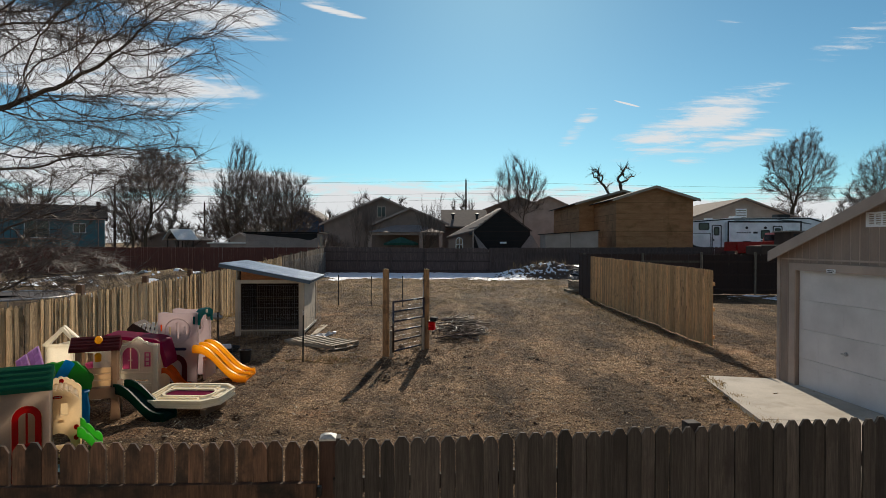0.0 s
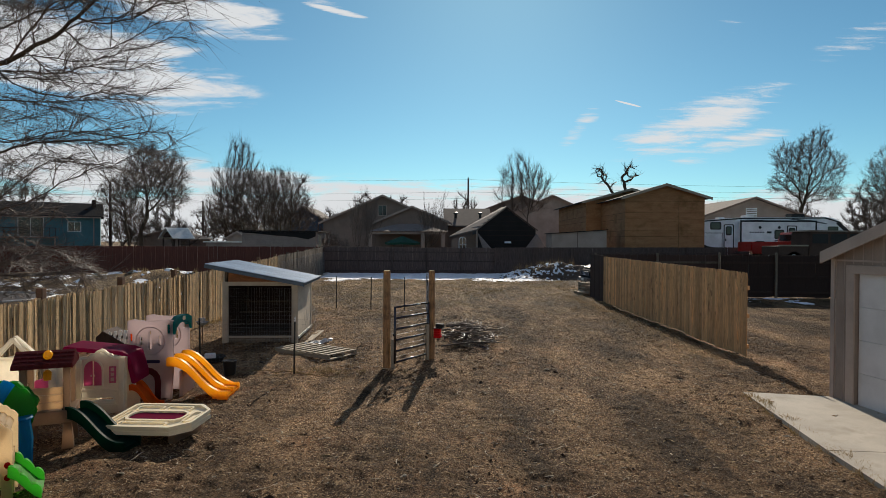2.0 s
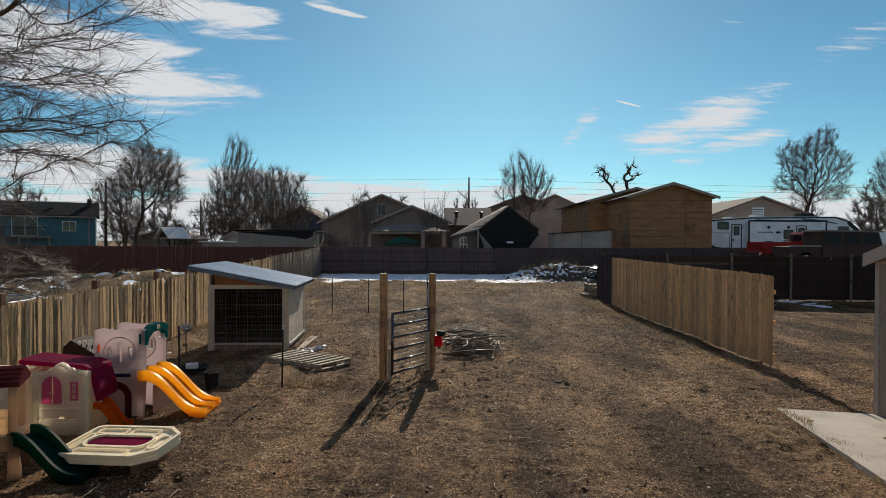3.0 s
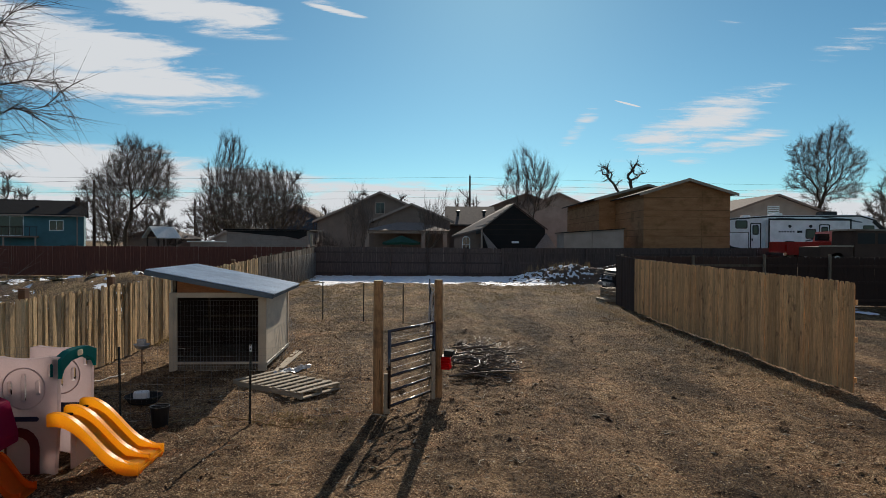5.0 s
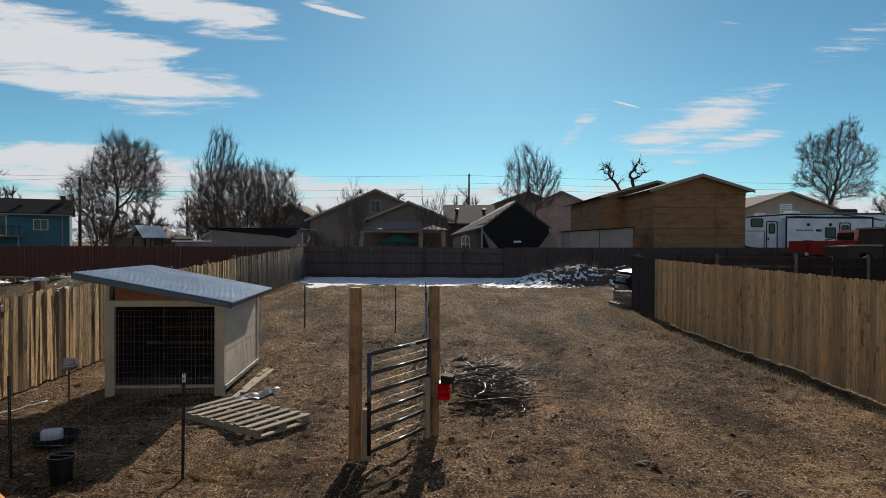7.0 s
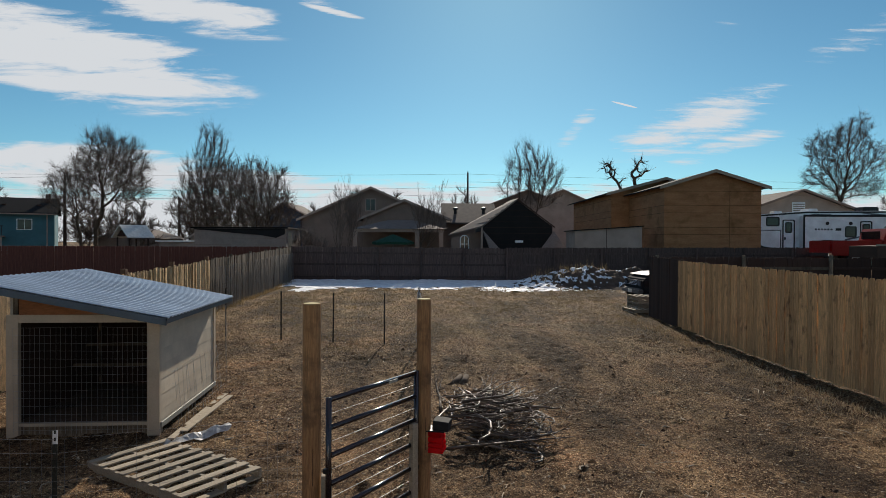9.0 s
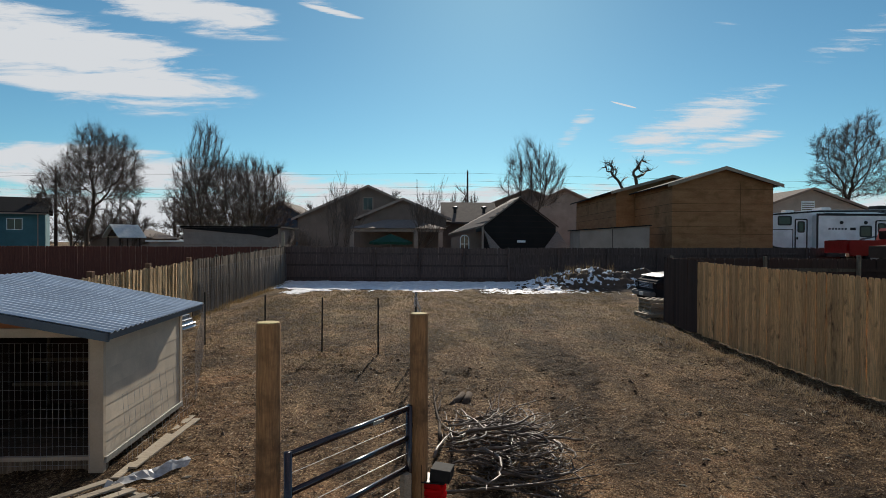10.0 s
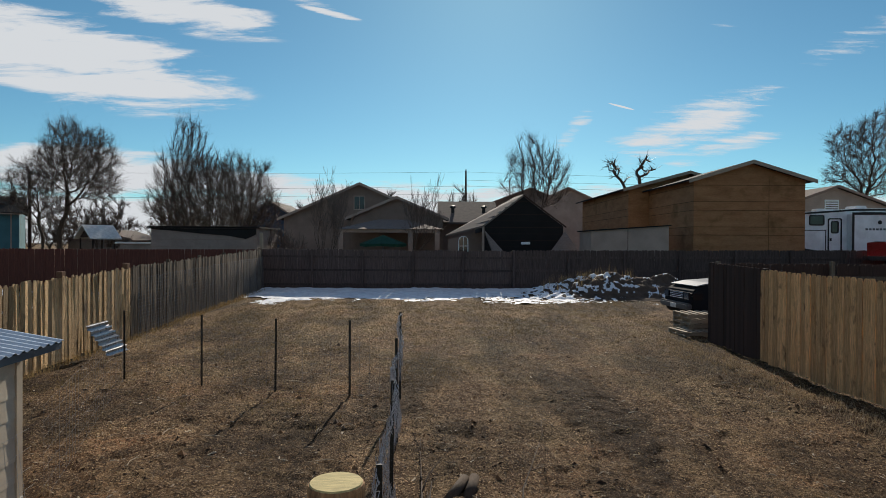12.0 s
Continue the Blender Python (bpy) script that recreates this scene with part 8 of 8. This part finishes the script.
def old_truck():
    v = thing("old_truck", "dull rusty brown hardtop work truck with an open bed", "truck", (18.25, 35.6, 1.55), 0)
    W = 1.85
    part("bed", soft(P([(0.0, 0.55), (1.65, 0.55), (1.65, 1.12), (0.0, 1.05)], 0, W), 0.02), M_olive, v)
    part("bed_rail", B(-0.02, 1.65, -0.02, 0.06, 1.06, 1.14), M_pallet, v)
    c = part("cab", soft(P([(1.68, 0.5), (4.9, 0.5), (4.9, 1.25), (4.72, 1.83), (1.72, 1.86)], 0.0, W), 0.03), M_olive, v)
    part("roof_cap", soft(P([(1.60, 1.86), (4.95, 1.84), (4.9, 1.93), (1.62, 1.95)], -0.05, W + 0.05), 0.02), M_rustroof, v)
    for a, b in ((1.85, 2.7), (2.85, 3.75), (3.9, 4.65)):
        part("side_window", B(a, b, -0.012, 0.003, 1.22, 1.74), M_black, c)
    part("windscreen", P([(4.905, 1.28), (4.93, 1.28), (4.78, 1.78), (4.755, 1.78)], 0.15, W - 0.15), M_glass, c)
    part("hood", soft(P([(4.92, 0.5), (6.0, 0.5), (6.0, 1.12), (4.92, 1.2)], 0.15, W - 0.15), 0.04), M_olive, v)
    for x in (0.85, 5.4):
        for y in (0.12, W - 0.12):
            wheel(v, x, y, 0.40)
    return v


M_rustroof = material("rusty pale roof skin", (0.22, 0.19, 0.16), 0.8, scale=4, grain=30, stain=(0.16, 0.08, 0.04), stain_scale=3)
old_truck()


def trailer():
    t = thing("travel_trailer", "long white fifth-wheel travel trailer with dark windows and slide-out", "travel trailer", (18.1, 45.6, F0), 0)
    L, W, z0, z1 = 10.9, 2.5, 0.75, 3.98
    body = [(0.0, z0), (7.6, z0), (7.75, 1.75), (10.3, 1.75), (10.75, 2.2), (10.5, 3.1), (9.6, 3.85), (8.8, z1), (3.0, z1 - 0.06), (0.0, z1 - 0.28)]
    b = part("body", soft(P(body, 0, W), 0.06), M_white, t)
    part("roof_line", P([(0.0, 3.58), (3.0, 3.80), (8.8, 3.86), (9.9, 3.55), (9.95, 3.62), (8.85, 3.95), (3.0, 3.89), (0.0, 3.67)], -0.015, 0.0), M_black, b)
    part("swoosh", P([(6.2, 3.78), (7.6, 3.66), (8.9, 3.46), (8.95, 3.52), (7.8, 3.74), (6.6, 3.84)], -0.02, 0.0), M_greystripe, b)
    part("swoosh", P([(3.2, 3.76), (4.4, 3.74), (5.5, 3.60), (4.6, 3.62), (3.6, 3.68)], -0.02, 0.0), M_greystripe, b)
    part("swoosh", P([(0.02, 2.10), (0.5, 1.86), (1.4, 1.72), (2.4, 1.70), (1.3, 1.60), (0.02, 1.70)], -0.012, 0.0), M_black, b)
    part("swoosh", P([(9.6, 3.5), (10.25, 2.9), (10.5, 2.4), (10.62, 2.5), (10.45, 3.1), (9.75, 3.7)], -0.02, 0.0), M_black, b)
    part("nose_window", P(rounded(9.0, 9.75, 2.35, 3.3, 0.08), -0.02, 0.0), M_glass, b)

    def framed(x0, x1, za, zb, y, host, glass=True, fr=None):
        f = part("window_frame" if glass else "door_frame", H(rounded(x0 - 0.06, x1 + 0.06, za - 0.06, zb + 0.06, 0.1), [rounded(x0, x1, za, zb, 0.07)], y - 0.03, y), fr or M_black, host)
        if glass:
            part("pane", P(rounded(x0, x1, za, zb, 0.07), y - 0.015, y), M_glass, f)
        return f

    framed(0.72, 1.38, 3.10, 3.52, 0.0, b)
    d = framed(1.68, 2.28, 1.2, 3.36, 0.0, b, False)
    framed(1.84, 2.12, 2.70, 3.22, 0.0, d)
    part("door_handle", B(1.72, 1.80, -0.05, -0.01, 2.25, 2.40), M_black, d)
    part("panel_line", B(0.02, 1.5, -0.012, 0.0, 2.78, 2.82), M_black, b)
    part("panel_line", B(1.5, 1.54, -0.012, 0.0, 1.2, 2.82), M_black, b)
    s = part("slide_out", B(2.62, 7.9, -0.45, 0.02, 1.0, 3.62, bevel=0.03), M_white, t, "white slide-out room with black edging")
    part("edging", H(rect(2.58, 7.96, 0.95, 3.70), [rect(2.68, 7.86, 1.05, 3.58)], -0.47, -0.44), M_black, s)
    for x in (3.97, 5.32):
        bm = lathe([(0.1, 0), (0.1, 0.03), (0.05, 0.04)], 14)
        bmesh.ops.transform(bm, matrix=pose(x, -0.45, 3.2, 90, 0, 0), verts=bm.verts)
        part("port", bm, M_black, s)
    framed(5.05, 5.6, 2.45, 2.98, -0.45, s)
    d2 = framed(5.92, 6.5, 1.2, 3.28, -0.45, s, False)
    framed(6.06, 6.38, 2.70, 3.12, -0.45, d2)
    part("vent_box", B(4.45, 4.77, -0.475, -0.45, 2.78, 2.92), M_black, s)
    part("lower_vent", B(3.7, 4.25, -0.475, -0.45, 2.12, 2.24), M_black, s)
    for k in range(6):
        part("lettering_bar", B(3.25 + 0.18 * k, 3.37 + 0.18 * k, -0.462, -0.45, 2.80, 2.90), M_greystripe, s)
    part("stripe", P([(5.0, 2.30), (6.0, 2.50), (7.4, 2.85), (6.0, 2.42), (5.0, 2.2)], -0.46, -0.45), M_greystripe, s)
    for x, w in ((3.6, 0.6), (6.9, 0.95)):
        part("air_conditioner", soft(B(x, x + w, 0.8, 1.7, z1 - 0.05, z1 + (0.14 if w < 0.8 else 0.26)), 0.05), M_white if w < 0.8 else M_black, t)
    part("roof_vent", soft(B(1.6, 2.1, 0.9, 1.4, z1 - 0.18, z1 - 0.02), 0.03), M_white, t)
    part("chassis", B(0.1, 7.6, 0.3, W - 0.3, 0.55, z0), M_black, t)
    for x in (3.9, 4.85):
        for y in (0.15, W - 0.15):
            wheel(t, x, y, 0.38)
    part("landing_leg", B(8.2, 8.3, 0.4, 0.5, 0, 1.75), M_black, t)
    part("landing_leg", B(8.2, 8.3, W - 0.5, W - 0.4, 0, 1.75), M_black, t)
    u = thing("white_trailer", "plain white box trailer behind the travel trailer", "trailer", (28.6, 49.5, F0), 0)
    part("body", soft(B(0, 5.0, 0, 2.4, 0.6, 3.0), 0.1), M_white, u)
    part("vent", B(0.6, 0.8, -0.02, 0.0, 2.6, 2.7), M_black, u)
    part("lettering_bar", B(0.9, 1.7, -0.012, 0.0, 1.95, 2.15), M_greystripe, u)
    for x in (2.0, 3.0):
        for y in (0.15, 2.25):
            wheel(u, x, y, 0.36)
    part("chassis", B(0.1, 4.9, 0.3, 2.1, 0.5, 0.6), M_black, u)


M_greystripe = material("grey vinyl stripe", (0.10, 0.105, 0.12), 0.4, scale=2, grain=30, bump=0.0)
trailer()


def parked_car():
    v = thing("parked_car", "black old car parked nose-out, reflection painted pale on its bonnet", "car", (6.92, 31.4, gz(7.0, 32)), 4)
    W = 1.7
    body = [(0.03, 0.40), (0.10, 0.26), (4.2, 0.26), (4.28, 0.60), (4.2, 0.98), (3.7, 1.08), (3.1, 1.52), (1.9, 1.54), (1.42, 1.20), (0.62, 1.13), (0.22, 1.04), (0.06, 0.92), (0.0, 0.70)]
    part("body", soft(P(body, 0, W), 0.05), M_carpaint, v)
    # the bonnet's bright reflection is put into the colour of a pale sheet
    part("bonnet", soft(P([(0.20, 1.07), (0.62, 1.155), (1.40, 1.215), (1.40, 1.235), (0.60, 1.18), (0.18, 1.095)], 0.06, W - 0.06), 0.006), M_bonnetsheen, v, "bonnet with its reflection painted pale")
    part("bumper", soft(B(-0.13, 0.06, -0.02, W + 0.02, 0.42, 0.60), 0.04), M_bumper, v, "grey-black bumper")
    g = part("grille", B(-0.012, 0.02, 0.42, W - 0.42, 0.70, 0.90), M_black, v)
    for k in range(4):
        part("grille_bar", B(-0.022, -0.012, 0.44, W - 0.44, 0.72 + 0.05 * k, 0.735 + 0.05 * k), M_chrome, g)
    for y in (0.06, W - 0.38):
        part("headlight", soft(B(-0.03, 0.04, y, y + 0.32, 0.70, 0.90), 0.02), M_glass, v)
    part("corner_lamp", soft(B(0.06, 0.34, -0.022, 0.02, 0.70, 0.88), 0.01), M_glass, v)
    part("plate", B(-0.142, -0.132, 0.62, 0.98, 0.44, 0.56), M_palepaint, v, "pale blank plate")
    part("windscreen", P([(1.46, 1.24), (1.50, 1.22), (1.90, 1.49), (1.86, 1.51)], 0.14, W - 0.14), M_glass, v)
    part("side_window", P([(1.75, 1.22), (3.3, 1.16), (3.0, 1.46), (2.0, 1.48)], -0.006, 0.012), M_glass, v)
    for x in (0.80, 3.40):
        for y in (0.08, W - 0.08):
            wheel(v, x, y, 0.31, 0.2)


M_bonnetsheen = material("car paint with pale reflection", (0.30, 0.31, 0.33), 0.35, scale=2, grain=30, bump=0.0, spec=0.5)
M_bumper = material("grey bumper plastic", (0.09, 0.095, 0.10), 0.4, scale=2, grain=30, bump=0.0, spec=0.5)
M_carpaint = material("dark automobile paint", (0.02, 0.022, 0.026), 0.85, scale=2, grain=30, bump=0.0, spec=0.08)
parked_car()
for k in range(4):
    make_pallet((6.28 + 0.03 * (k % 3), 29.95 + 0.03 * (k % 2), gz(6.6, 30.3) + 0.126 * k), 2 + (k % 3) * 2.0, n=6, L=1.1, W=0.95, label="weathered pallet in a stack behind the old fence panel", group="stacked pallets")
make_pallet((6.02, 29.5, gz(5.9, 30.0)), 6, n=6, L=1.1, W=0.9, label="weathered pallet lying flat beside the stack")


# ---- neighbours' bits ----
def bits():
    u = thing("patio_umbrella", "dark green patio umbrella open on the porch", "patio umbrella", (-3.55, 52.6, F0))
    part("pole", T([(0, 0, 0), (0, 0, 2.45)], 0.025, 8), M_steel, u)
    bm = bmesh.new()
    top = bm.verts.new((0, 0, 2.55))
    ring = [bm.verts.new((1.45 * math.cos(2 * math.pi * i / 8), 1.45 * math.sin(2 * math.pi * i / 8), 2.02 - 0.04 * (i % 2))) for i in range(8)]
    drop = [bm.verts.new((v.co.x, v.co.y, v.co.z - 0.16)) for v in ring]
    for i in range(8):
        bm.faces.new((top, ring[i], ring[(i + 1) % 8]))
        bm.faces.new((ring[i], drop[i], drop[(i + 1) % 8], ring[(i + 1) % 8]))
    part("canopy", bm, M_umbrella, u)
    g = thing("gazebo", "open timber pavilion with a pale metal roof", "gazebo", (-27.2, 61.2, F0 - 0.1), -34)
    g.scale = (0.56, 0.62, 0.96)
    for x in (0, 3.2):
        for y in (0, 2.6):
            part("post", B(x, x + 0.14, y, y + 0.14, 0, 2.55), M_darkwood, g)
    for s in (0, 1):
        e = (-0.5, 2.45) if s == 0 else (3.85, 2.45)
        part("roof_slope", P([e, (1.67, 3.5), (1.67, 3.58), (e[0], e[1] + 0.08)], -0.5, 3.3), M_palemetal, g)
    part("gable", P([(-0.2, 2.6), (3.5, 2.6), (1.67, 3.48)], 0.1, 0.16), M_darkwood, g)
    f = thing("low_shed", "low flat pale-roofed shed behind the red fence", "shed", (-19.5, 52.0, F0), 5)
    part("wall", B(0, 4.4, 0, 3, 0, 1.95), M_block, f)
    part("roof", B(-0.2, 4.6, -0.2, 3.2, 1.95, 2.05), M_palemetal, f)
    for x, y, w, h in ((-38, 56, 3.6, 1.55), (-33.5, 57, 3.2, 1.6), (-44, 57, 4.0, 1.5), (-24, 62, 3.5, 1.5)):
        c = thing("parked_car", "dark parked car behind the red fence", "car", (x, y, F0), 5, group="cars behind the red fence")
        part("body", soft(P([(0, 0.25), (w, 0.25), (w, 0.85), (w * 0.8, 0.95), (w * 0.66, h), (w * 0.3, h), (w * 0.15, 0.95), (0, 0.9)], 0, 1.7), 0.06), M_carpaint, c)
        part("side_window", P([(w * 0.24, 0.97), (w * 0.74, 0.97), (w * 0.64, h - 0.1), (w * 0.32, h - 0.1)], -0.005, 0.02), M_glass, c)
        for wx in (0.7, w - 0.7):
            for wy in (0.1, 1.6):
                wheel(c, wx, wy, 0.3, 0.2)
    t = thing("trampoline", "round grey trampoline on the neighbour's ground", "trampoline", (-14.8, 20.8, gz(-14.8, 20.8)))
    part("mat", lathe([(2.0, 0.70), (2.0, 0.72), (0.5, 0.70)], 36), M_tramp, t)
    part("rim", T([(2.15 * math.cos(2 * math.pi * i / 36), 2.15 * math.sin(2 * math.pi * i / 36), 0.73) for i in range(37)], 0.035, 8), M_steel, t)
    for i in range(6):
        a = 2 * math.pi * i / 6
        part("leg", T([(2.1 * math.cos(a), 2.1 * math.sin(a), 0), (2.1 * math.cos(a), 2.1 * math.sin(a), 0.72)], 0.025, 6), M_steel, t)


M_umbrella = material("dark green canvas", (0.01, 0.06, 0.035), 0.8, scale=3, grain=40)
M_palemetal = material("pale sheet metal", (0.72, 0.70, 0.66), 0.5, 0.2, scale=3, grain=30)
M_tramp = material("grey trampoline mat", (0.10, 0.095, 0.095), 1.0, scale=3, grain=50, spec=0.02)
bits()
